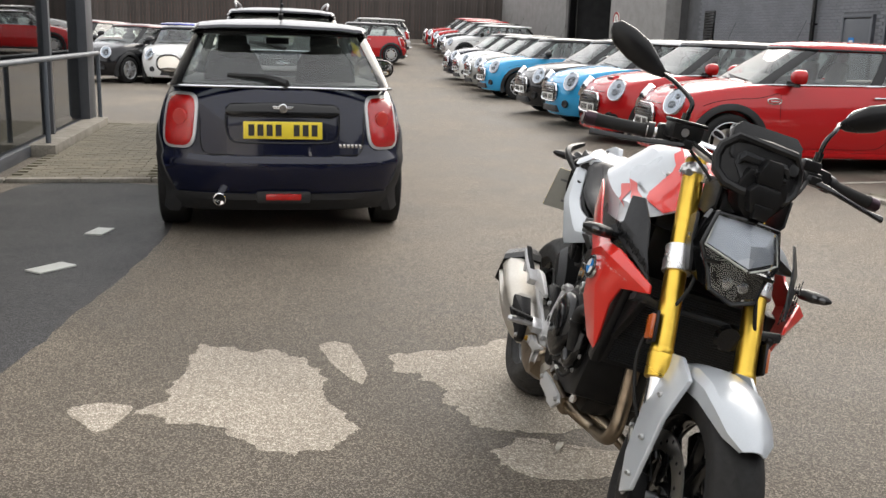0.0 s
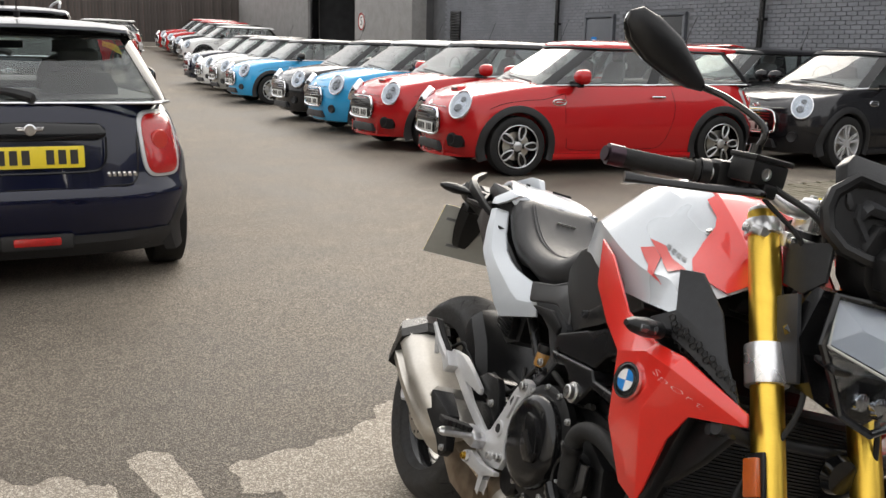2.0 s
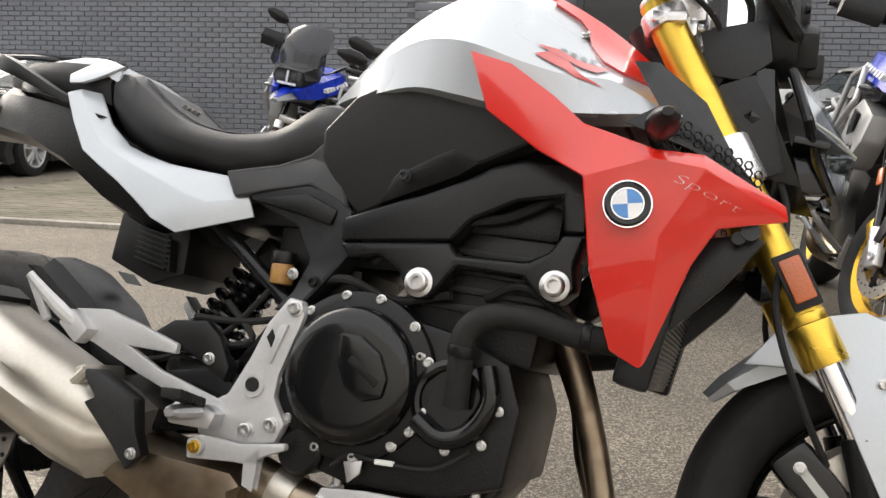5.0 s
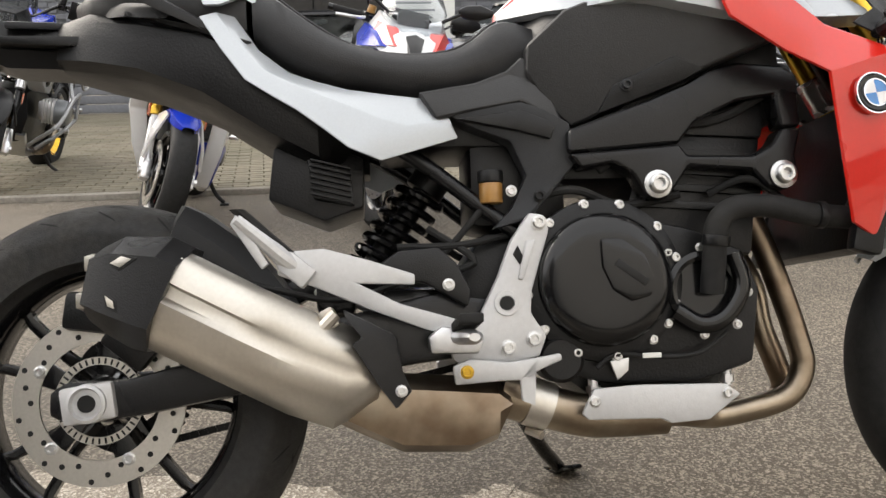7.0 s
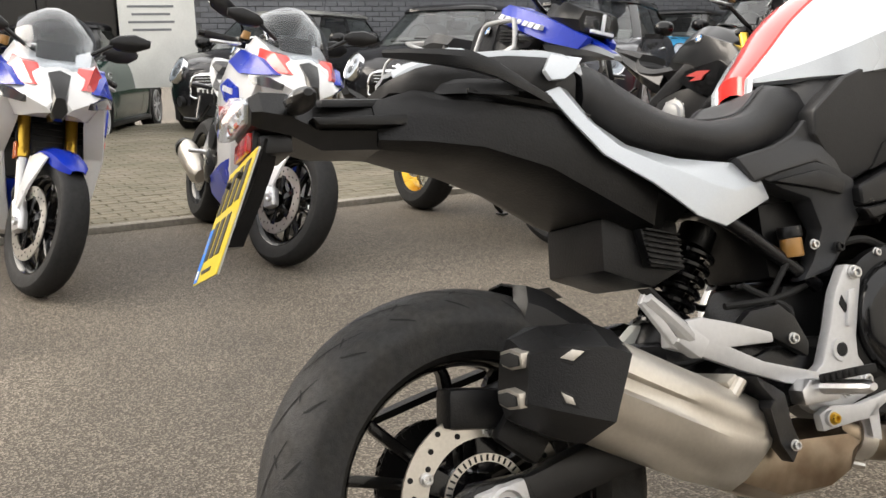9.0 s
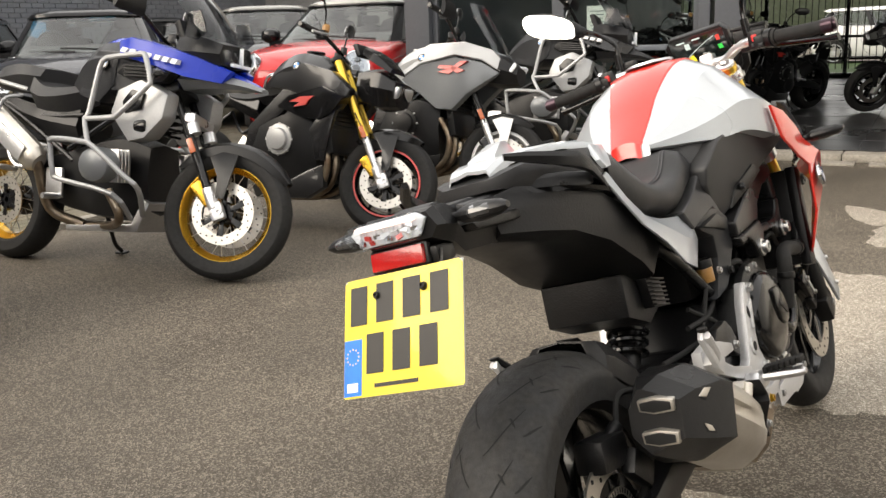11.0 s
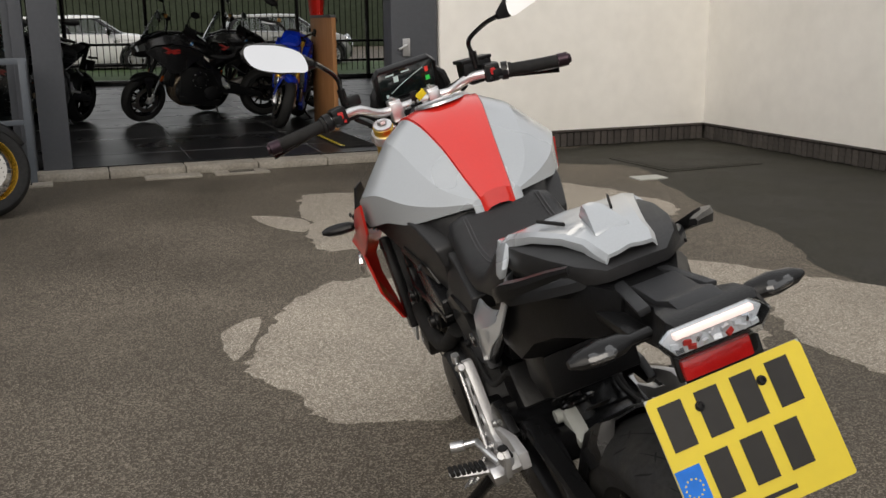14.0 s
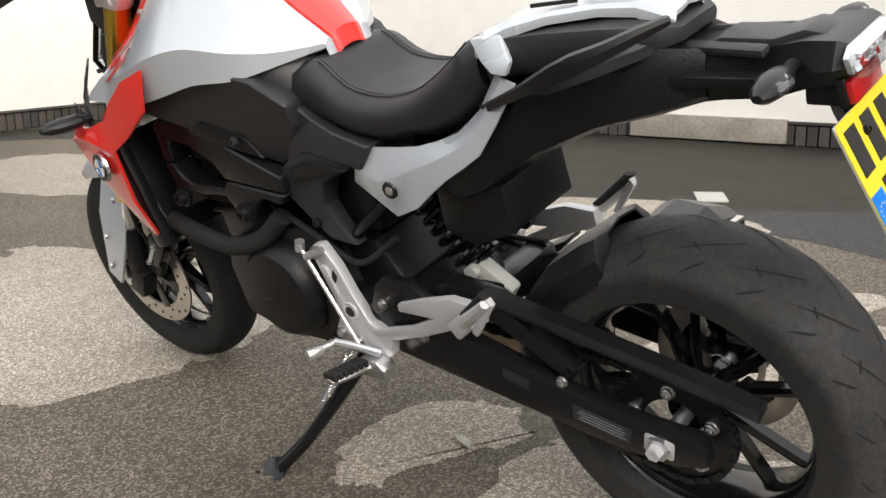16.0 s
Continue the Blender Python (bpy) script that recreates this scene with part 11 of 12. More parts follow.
    part("swingarm", merge(prism([(0.98, 0.46), (1.10, 0.48), (1.5, 0.38), (1.56, 0.33), (1.5, 0.27), (1.05, 0.34)], 0.07, 0.13, 0.015), lathe([(0.05, 0.0), (0.05, 0.085), (0.14, 0.075), (0.15, 0.04), (0.15, 0.0)], 24, V(0, wb, Rr))), M["engine_black"], b)
    mf = part("muffler", moved(loft([[V(0.062 * k * math.cos(t), 0, 0.085 * k * math.sin(t)) + V(0, y, 0) for t in [2 * math.pi * j / 14 for j in range(14)]] for y, k in ((0, 0.6), (0.04, 0.95), (0.40, 1.0), (0.46, 0.92), (0.47, 0.5))]), pose(-0.20, 1.10, 0.54, 34, 0, 0)), M["steel_exhaust"], b, "brushed steel muffler")
    part("heat_shield", moved(box((-0.066, 0.22, 0.0), (0.008, 0.30, 0.09), 0.004), pose(-0.20, 1.10, 0.54, 34, 0, 0)), M["alu_bright"], mf)
    part("link_pipe", tube([V(-0.02, 0.95, 0.22), V(-0.10, 1.12, 0.30), V(-0.20, 1.12, 0.55)], 0.028, 12, 5), M["steel_hot"], b)
    part("rear_mudguard", loft([[V(0.085 * u, wb + (Rr + 0.03 - 0.03 * u * u) * math.cos(radians(a)), Rr + (Rr + 0.03 - 0.03 * u * u) * math.sin(radians(a))) for u in (-1, -0.5, 0, 0.5, 1)] + [V(0.085 * u, wb + (Rr + 0.024 - 0.03 * u * u) * math.cos(radians(a)), Rr + (Rr + 0.024 - 0.03 * u * u) * math.sin(radians(a))) for u in (1, 0.5, 0, -0.5, -1)] for a in (20, 40, 60, 80, 100, 120, 145)]), M["plastic"], b)
    part("sump_guard", prism([(0.40, 0.36), (0.48, 0.21), (0.98, 0.19), (0.98, 0.22), (0.52, 0.25), (0.44, 0.38)], -0.12, 0.12, 0.006), M["aluminium"], b)
    side_stand(b, 0.90, 0.28)
    return b


def roadster(m, label, look_of):
    """A naked or sports motorcycle. look_of names the paints of its panels."""
    L = look_of
    b = thing("motorcycle", label, "motorcycle", m, L.get("group", "row of motorcycles"))
    wb, Rf, Rr = L.get("wb", 1.45), 0.30, 0.315
    head = L.get("head", (0.37, 1.02))
    T = bike_common(b, wb, Rf, Rr, M[L.get("rim", "gloss_black")], False, L.get("steer", 20), head, M[L["stripe"]] if "stripe" in L else None)
    bike_fork(b, T, Rf, head, M[L.get("fork", "gold")], M[L.get("slider", "chrome")], 0.027, 0.022, 0.66, M[L.get("caliper", "rim_gold")], M[L.get("guard", "plastic")], (48, 126), M[L.get("cheek", L.get("guard", "plastic"))])
    kind = L["kind"]
    bike_bars(b, T, head, {"sport": -0.04, "naked": 0.10, "cross": 0.17}[kind], 0.36 if kind == "sport" else 0.40, 0.14, kind == "cross", 0.20 if kind != "sport" else 0.12)
    part("engine", merge(hull([(0.42, [(0, 0.66), (0.14, 0.64), (0.17, 0.52), (0.12, 0.30), (0, 0.27)]), (0.58, [(0, 0.74), (0.20, 0.70), (0.21, 0.52), (0.15, 0.24), (0, 0.22)]), (0.82, [(0, 0.66), (0.18, 0.62), (0.20, 0.46), (0.14, 0.24), (0, 0.22)]), (0.98, [(0, 0.56), (0.12, 0.54), (0.13, 0.42), (0.10, 0.32), (0, 0.30)])])), M["engine_black"], b)
    for s in (-1, 1):
        part("engine_cover", lathe([(s * 0.17, 0.0), (s * 0.17, 0.095), (s * 0.195, 0.088), (s * 0.205, 0.06), (s * 0.21, 0.0)], 28, V(0, 0.80, 0.38)), M["plastic"], b, "dark round clutch cover")
        part("alternator_cover", lathe([(s * 0.19, 0.0), (s * 0.19, 0.100), (s * 0.212, 0.094), (s * 0.215, 0.070), (s * 0.232, 0.062), (s * 0.236, 0.03), (s * 0.236, 0.0)], 24, V(0, 0.66, 0.54)), M[L.get("cover", "engine_black")], b)
        for i in range(8):
            bolt(b, V(s * 0.206, 0.66 + 0.094 * math.cos(i * 0.785), 0.54 + 0.094 * math.sin(i * 0.785)), (s, 0, 0), 0.007)
        part("frame_beam", prism([(0.36, 0.94), (0.42, 0.98), (0.66, 0.86), (0.92, 0.62), (0.96, 0.42), (0.90, 0.38), (0.84, 0.56), (0.60, 0.76), (0.40, 0.84)], s * 0.13, s * 0.175, 0.012), M["frame_black"], b)
        part("foot_peg", merge(rod((s * 0.17, 1.0, 0.44), (s * 0.26, 1.01, 0.44), 0.013, 10), prism([(0.90, 0.52), (0.96, 0.56), (1.06, 0.44), (1.0, 0.40)], s * 0.16, s * 0.172, 0.004)), M["alu_bright"], b)
        part("rear_peg", merge(rod((s * 0.17, 1.24, 0.60), (s * 0.25, 1.25, 0.60), 0.012, 10), tube([V(s * 0.15, 1.08, 0.70), V(s * 0.17, 1.24, 0.60), V(s * 0.15, 1.32, 0.74)], 0.010, 8, 4)), M["gloss_black"], b)
        part("header_pipe", tube([V(s * 0.05, 0.42, 0.58), V(s * 0.07, 0.33, 0.44), V(s * 0.07, 0.37, 0.27), V(s * 0.06, 0.56, 0.20), V(-0.02, 0.85, 0.21)], 0.021, 10, 6), M["steel_hot"], b)
        part("header_pipe", tube([V(s * 0.14, 0.42, 0.58), V(s * 0.15, 0.34, 0.44), V(s * 0.14, 0.38, 0.28), V(s * 0.10, 0.56, 0.21), V(-0.02, 0.85, 0.21)], 0.021, 10, 6), M["steel_hot"], b)
    ra = part("radiator", box((0, 0.335, 0.62), (0.36, 0.05, 0.32), 0.012, (-12, 0, 0)), M["plastic"], b)
    for i in range(9):
        part("slat", box((0, 0.312, 0.50 + 0.028 * i), (0.33, 0.012, 0.008), 0, (-12, 0, 0)), M["plastic"], ra)
    part("tank", hull([(0.36, [(0, 0.97), (0.09, 0.96), (0.14, 0.91), (0.12, 0.84)]), (0.46, [(0, 1.06), (0.10, 1.04), (0.19, 0.96), (0.17, 0.85)]), (0.60, [(0, 1.09), (0.11, 1.07), (0.20, 0.98), (0.17, 0.84)]), (0.76, [(0, 1.02), (0.10, 1.0), (0.155, 0.93), (0.13, 0.82)]), (0.88, [(0, 0.88), (0.07, 0.87), (0.10, 0.84), (0.09, 0.80)])], 4), M[L["tank"]], b)
    part("fuel_cap", lathe([(0, 0.06), (0.008, 0.056), (0.008, 0.0)], 24, axis="z"), M["gloss_black"], b, at=pose(0, 0.56, 1.088, 2, 0, 0))
    for s in (-1, 1):
        badge(b, V(s * 0.197, 0.56, 0.985), (s, 0, 0.45), 0.03)
    part("rider_seat", hull([(0.80, [(0, 0.86), (0.08, 0.855), (0.11, 0.82), (0.08, 0.78)]), (0.94, [(0, 0.825), (0.13, 0.82), (0.15, 0.79), (0.10, 0.75)]), (1.08, [(0, 0.84), (0.13, 0.835), (0.15, 0.80), (0.10, 0.75)]), (1.16, [(0, 0.90), (0.11, 0.89), (0.12, 0.84), (0.08, 0.78)])], 4), M["vinyl"], b, "black vinyl seat")
    part("pillion_seat", hull([(1.14, [(0, 0.925), (0.09, 0.92), (0.11, 0.89), (0.08, 0.86)]), (1.28, [(0, 0.95), (0.10, 0.945), (0.115, 0.92), (0.08, 0.89)]), (1.42, [(0, 0.965), (0.06, 0.96), (0.075, 0.94), (0.05, 0.92)])], 4), M["vinyl"], b)
    part("tail", hull([(0.88, [(0, 0.79), (0.13, 0.78), (0.15, 0.72), (0.08, 0.64)]), (1.12, [(0, 0.86), (0.12, 0.85), (0.14, 0.80), (0.08, 0.74)]), (1.34, [(0, 0.93), (0.09, 0.92), (0.11, 0.89), (0.06, 0.85)]), (1.52, [(0, 0.985), (0.05, 0.98), (0.06, 0.96), (0.04, 0.93)])], 4), M[L["tail"]], b)
    part("tail_light", box((0, 1.525, 0.955), (0.08, 0.02, 0.03), 0.006), M["lens_red"], b)
    part("plate_hanger", merge(box((0, 1.55, 0.82), (0.05, 0.02, 0.26), 0.006, (-28, 0, 0)), box((0, 1.62, 0.70), (0.19, 0.006, 0.14), 0.003, (-20, 0, 0))), M["plastic"], b)
    for s in (-1, 1):
        part("indicator", rod((s * 0.03, 1.57, 0.80), (s * 0.15, 1.57, 0.81), 0.014, 8), M["lens_smoke"], b)
    part("swingarm", merge(*[prism([(0.88, 0.36), (0.90, 0.46), (1.10, 0.46), (1.44, 0.35), (1.50, 0.315), (1.44, 0.28), (1.05, 0.34)], s * 0.105, s * 0.15, 0.012) for s in (-1, 1)]), M[L.get("swing", "engine_black")], b)
    part("shock_absorber", tube([V(0.04 * math.cos(t * 40), 0.94 + 0.04 * math.sin(t * 40) + 0.05 * t, 0.72 - 0.28 * t) for t in np.linspace(0, 1, 80)], 0.008, 6, 1), M["gloss_black"], b)
    part("chain", merge(box((0.115, 1.18, 0.41), (0.012, 0.56, 0.014), 0, (-3, 0, 0)), disc_ring(V(0, wb, Rr), 0.115, 0.06, 0.105, 0.007)), M["engine_black"], b)
    mf = part("muffler", moved(loft([[V(0.058 * k * math.cos(t), y, 0.075 * k * math.sin(t)) for t in [2 * math.pi * j / 14 for j in range(14)]] for y, k in ((0, 0.55), (0.05, 0.95), (0.28, 1.0), (0.34, 0.85))]), pose(-0.17, 1.04, 0.30, 22, 0, 4)), M[L.get("muffler", "steel_exhaust")], b, "short steel muffler")
    part("end_cap", moved(lathe([(0.335, 0.03), (0.335, 0.062), (0.375, 0.055), (0.375, 0.03)], 16, axis="y", closed=True), pose(-0.17, 1.04, 0.30, 22, 0, 4)), M["plastic"], mf)
    side_stand(b, 0.86, 0.30)
    if kind == "naked":
        part("headlight_shell", hull([(-0.07, [(0, 0.90), (0.09, 0.89), (0.115, 0.84), (0.07, 0.76), (0, 0.74)]), (0.04, [(0, 0.98), (0.12, 0.95), (0.14, 0.86), (0.10, 0.75), (0, 0.73)]), (0.18, [(0, 0.98), (0.10, 0.95), (0.12, 0.87), (0.09, 0.79), (0, 0.78)])]), M[L["nose"]], b)
        for s in (-1, 1):
            part("headlight", box((s * 0.06, -0.078, 0.835), (0.085, 0.03, 0.085), 0.02, (20, 0, -s * 18)), M["lens_clear"], b, "clear headlight")
            part("reflector_bowl", box((s * 0.06, -0.066, 0.835), (0.075, 0.03, 0.075), 0.018, (20, 0, -s * 18)), M["aluminium"], b)
        part("fly_screen", hull([(-0.03, [(0, 0.985), (0.07, 0.975), (0.09, 0.95)]), (0.06, [(0, 1.07), (0.10, 1.05), (0.12, 1.0)]), (0.16, [(0, 1.11), (0.08, 1.10), (0.10, 1.06)])]), M[L["nose"]], b)
        part("display", box((0, 0.22, 1.09), (0.15, 0.03, 0.08), 0.01, (-25, 0, 0)), M["plastic"], b)
        side_part("tank_flank", [(0.18, 0.84), (0.30, 0.95), (0.50, 1.00), (0.72, 0.94), (0.80, 0.86), (0.62, 0.84), (0.46, 0.79), (0.36, 0.70), (0.26, 0.72)], [0.12, 0.12, 0.16, 0.13, 0.12, 0.14, 0.16, 0.15, 0.13], [0.19, 0.205, 0.215, 0.175, 0.150, 0.190, 0.215, 0.215, 0.20], M[L["flank"]], b, "black flank panel with red emblem shape", 0.01)
        side_part("air_scoop", [(0.20, 0.80), (0.34, 0.86), (0.60, 0.80), (0.70, 0.74), (0.52, 0.68), (0.38, 0.66), (0.28, 0.70)], [0.15] * 7, [0.225, 0.238, 0.225, 0.190, 0.215, 0.225, 0.22], M[L["nose"]], b, "", 0.01)
        side_part("emblem", [(0.40, 0.80), (0.50, 0.795), (0.58, 0.765), (0.50, 0.762), (0.55, 0.735), (0.46, 0.745), (0.44, 0.775)], 0.20, 0.2335, M["decal_red"], b, "", 0)
        side_part("belly_pan", [(0.36, 0.40), (0.34, 0.26), (0.46, 0.19), (0.86, 0.18), (0.90, 0.26), (0.62, 0.28), (0.46, 0.36)], 0.12, [0.17, 0.18, 0.18, 0.15, 0.15, 0.18, 0.18], M[L["flank"]], b, "", 0.012)
        side_part("radiator_panel", [(0.26, 0.74), (0.36, 0.72), (0.44, 0.60), (0.40, 0.42), (0.34, 0.42), (0.30, 0.60)], 0.17, [0.205, 0.21, 0.215, 0.20, 0.19, 0.20], M[L["flank"]], b, "", 0.01)
    if kind == "cross":
        side_part("side_cowl", [(0.0, 0.885), (0.12, 0.955), (0.30, 0.985), (0.56, 0.930), (0.74, 0.84), (0.56, 0.74), (0.42, 0.64), (0.30, 0.63), (0.20, 0.74), (0.08, 0.83)], [0.08, 0.08, 0.12, 0.16, 0.13, 0.14, 0.16, 0.15, 0.13, 0.10], [0.14, 0.18, 0.228, 0.222, 0.170, 0.205, 0.228, 0.225, 0.21, 0.17], M[L["flank"]], b, "grey side cowl with red emblem shape", 0.012)
        side_part("upper_cowl", [(-0.06, 0.91), (0.06, 1.04), (0.26, 1.095), (0.52, 1.085), (0.74, 0.985), (0.80, 0.880), (0.72, 0.862), (0.56, 0.942), (0.30, 0.997), (0.12, 0.967), (0.0, 0.897)], [0.05, 0.07, 0.08, 0.08, 0.07, 0.06, 0.10, 0.14, 0.15, 0.12, 0.08], [0.10, 0.145, 0.170, 0.165, 0.140, 0.130, 0.172, 0.212, 0.222, 0.180, 0.138], M[L["tank"]], b, "", 0.008)
        for pts in ([(0.20, 0.955), (0.25, 0.955), (0.33, 0.905), (0.42, 0.885), (0.33, 0.87)], [(0.22, 0.895), (0.30, 0.925), (0.40, 0.93), (0.42, 0.91), (0.32, 0.90), (0.27, 0.875)]):
            side_part("emblem", pts, 0.20, 0.2335, M["decal_red"], b, "", 0)
        part("headlight_shell", hull([(-0.10, [(0, 0.93), (0.07, 0.92), (0.085, 0.88), (0.05, 0.83), (0, 0.82)]), (0.0, [(0, 1.01), (0.12, 0.99), (0.14, 0.91), (0.09, 0.82), (0, 0.80)]), (0.18, [(0, 1.05), (0.13, 1.04), (0.16, 0.93), (0.11, 0.84), (0, 0.82)])]), M["plastic"], b)
        for s in (-1, 1):
            part("headlight", box((s * 0.075, -0.065, 0.925), (0.09, 0.03, 0.07), 0.018, (30, 0, -s * 25)), M["led_white"], b, "narrow clear headlight")
        sc = part("screen", loft([[V(hw * u, y + 0.06 * u * u, z) for u in (-1, -0.6, 0, 0.6, 1)] + [V(hw * u, y + 0.06 * u * u + 0.004, z) for u in (1, 0.6, 0, -0.6, -1)] for y, z, hw in ((-0.02, 1.00, 0.12), (0.05, 1.12, 0.15), (0.14, 1.26, 0.15), (0.20, 1.36, 0.11))]), M["screen_clear"], b, "clear touring screen")
        sc.visible_shadow = False
        side_part("belly_pan", [(0.40, 0.34), (0.42, 0.24), (0.90, 0.18), (0.94, 0.26), (0.62, 0.30)], 0.10, 0.15, M["plastic"], b, "", 0.012)
    if kind == "sport":
        part("nose", hull([(-0.13, [(0, 0.83), (0.03, 0.825), (0.05, 0.80), (0.03, 0.78)]), (-0.06, [(0, 0.91), (0.08, 0.90), (0.14, 0.84), (0.08, 0.77)]), (0.06, [(0, 0.98), (0.12, 0.96), (0.21, 0.86), (0.13, 0.75)]), (0.22, [(0, 1.0), (0.15, 1.02), (0.235, 0.90), (0.17, 0.76)]), (0.34, [(0, 1.0), (0.16, 1.06), (0.225, 0.95), (0.18, 0.82)])], 4), M["paint_white"], b, "white pointed nose fairing")
        part("air_intake", hull([(-0.142, [(0, 0.845), (0.018, 0.84), (0.03, 0.79), (0.012, 0.76)]), (-0.10, [(0, 0.895), (0.03, 0.885), (0.045, 0.80), (0.02, 0.745)]), (-0.02, [(0, 0.955), (0.045, 0.94), (0.05, 0.82), (0.03, 0.735)])]), M["gloss_black"], b, "black central air intake")
        side_part("headlight", [(-0.08, 0.835), (0.0, 0.862), (0.12, 0.862), (0.06, 0.82), (-0.05, 0.808)], [0.06, 0.08, 0.12, 0.12, 0.08], [0.128, 0.196, 0.243, 0.232, 0.142], M["lens_smoke"], b, "dark narrow headlight", 0.006)
        side_part("nose_flash", [(-0.07, 0.885), (0.06, 0.975), (0.22, 1.0), (0.14, 0.945), (0.0, 0.885)], [0.05, 0.08, 0.10, 0.10, 0.07], [0.100, 0.142, 0.170, 0.196, 0.155], M["paint_red"], b, "red flash on the nose", 0.003)
        side_part("shoulder", [(-0.04, 0.875), (0.10, 0.945), (0.34, 0.985), (0.44, 0.92), (0.22, 0.865), (0.06, 0.865)], [0.10, 0.12, 0.14, 0.16, 0.16, 0.14], [0.160, 0.205, 0.226, 0.252, 0.256, 0.225], M["bike_blue"], b, "blue shoulder panel", 0.005)
        side_part("side_fairing", [(0.06, 0.86), (0.24, 0.91), (0.44, 0.92), (0.66, 0.80), (0.70, 0.64), (0.56, 0.58), (0.52, 0.42), (0.80, 0.32), (0.86, 0.22), (0.56, 0.17), (0.36, 0.22), (0.28, 0.40), (0.26, 0.58), (0.14, 0.72)], [0.12, 0.16, 0.16, 0.16, 0.15, 0.16, 0.16, 0.12, 0.10, 0.10, 0.10, 0.14, 0.16, 0.13], [0.20, 0.245, 0.25, 0.225, 0.215, 0.235, 0.225, 0.185, 0.14, 0.14, 0.17, 0.22, 0.245, 0.22], M["paint_white"], b, "white side fairing with blue and red bands", 0.01)
        side_part("fairing_band", [(0.24, 0.80), (0.40, 0.84), (0.58, 0.80), (0.44, 0.73), (0.28, 0.68), (0.20, 0.70)], 0.20, [0.249, 0.256, 0.242, 0.248, 0.25, 0.241], M["bike_blue"], b, "", 0.003)
        side_part("fairing_band", [(0.27, 0.66), (0.42, 0.70), (0.54, 0.70), (0.50, 0.64), (0.36, 0.60), (0.29, 0.60)], 0.20, [0.252, 0.253, 0.247, 0.247, 0.252, 0.251], M["paint_red"], b, "", 0.003)
        side_part("fairing_band", [(0.30, 0.46), (0.44, 0.42), (0.78, 0.32), (0.84, 0.23), (0.56, 0.18), (0.38, 0.24)], [0.1] * 6, [0.229, 0.232, 0.193, 0.15, 0.147, 0.182], M["bike_blue"], b, "", 0.003)
        for i in range(5):
            side_part("bar", [(0.30 + 0.035 * i, 0.79 + 0.003 * i), (0.325 + 0.035 * i, 0.792 + 0.003 * i), (0.322 + 0.035 * i, 0.765 + 0.003 * i), (0.297 + 0.035 * i, 0.763 + 0.003 * i)], 0.24, 0.258, M["decal_white"], b, "", 0)
        sc = part("screen", loft([[V(hw * u, y + 0.09 * u * u, z - 0.05 * u * u) for u in (-1, -0.7, -0.35, 0, 0.35, 0.7, 1)] + [V(hw * u, y + 0.09 * u * u + 0.004, z - 0.05 * u * u) for u in (1, 0.7, 0.35, 0, -0.35, -0.7, -1)] for y, z, hw in ((0.0, 0.97, 0.11), (0.05, 1.05, 0.15), (0.13, 1.14, 0.165), (0.24, 1.21, 0.15), (0.30, 1.225, 0.12))]), M["screen_clear"], b, "clear curved racing screen")
        sc.visible_shadow = False
        part("display", box((0, 0.20, 1.03), (0.16, 0.03, 0.09), 0.01, (-30, 0, 0)), M["plastic"], b)
        for s in (-1, 1):
            part("fairing_mirror", merge(tube([V(s * 0.13, 0.10, 1.04), V(s * 0.22, 0.10, 1.10)], 0.009, 8, 2), loft([[V(s * (0.20 + 0.17 * u), 0.10 + math.sin(t) * 0.022 * f, 1.105 + 0.02 * u + math.cos(t) * 0.04 * f) for t in [2 * math.pi * j / 12 for j in range(12)]] for u, f in ((0, 0.3), (0.2, 0.8), (0.6, 1), (1, 0.4))])), M["plastic"], b, "black fairing mirror")
    return b


adv = adventure(pose(2.74, -1.27, 0.0, 0, 11, -90), "bike_blue", "blue tall travel motorcycle with gold spoked wheels and silver guard bars", "plastic_grey", "silver_trim")
copy_thing(adv, pose(5.02, 2.36, 0.012, 0, 11, -92))
rr = roadster(pose(3.27, 1.10, 0.0, 0, 11, -92), "white, blue and red sports motorcycle on its side stand", dict(kind="sport", tank="paint_white", tail="paint_white", guard="bike_blue", cheek="paint_white", fork="gold_dark", slider="paint_white", caliper="gloss_black", steer=18, cover="engine_black"))
copy_thing(rr, pose(3.2, 0.03, 0.0, 0, 11, -92))
roadster(pose(2.53, -2.5, 0.0, 0, 11, -90), "black naked motorcycle with gold fork and red rim stripe", dict(kind="naked", tank="tank_black", tail="gloss_black", nose="gloss_black", flank="tank_black", stripe="decal_red", guard="gloss_black", cover="silver_trim", slider="alu_bright"))
roadster(pose(2.23, -3.54, 0.0, 0, 11, -90), "white and grey sports tourer with red emblem and white-striped wheel", dict(kind="cross", wb=1.52, head=(0.39, 1.06), tank="bike_silver", tail="plastic", flank="tank_grey", stripe="paint_white", guard="plastic", cheek="paint_white", fork="gloss_black", slider="alu_bright", caliper="gloss_black", rim="alu_cast"))
adventure(pose(1.77, -4.84, 0.0, 0, 11, -88), "tank_black", "black travel motorcycle with gold spoked wheels and silver guard bars", "plastic_grey", "silver_trim")
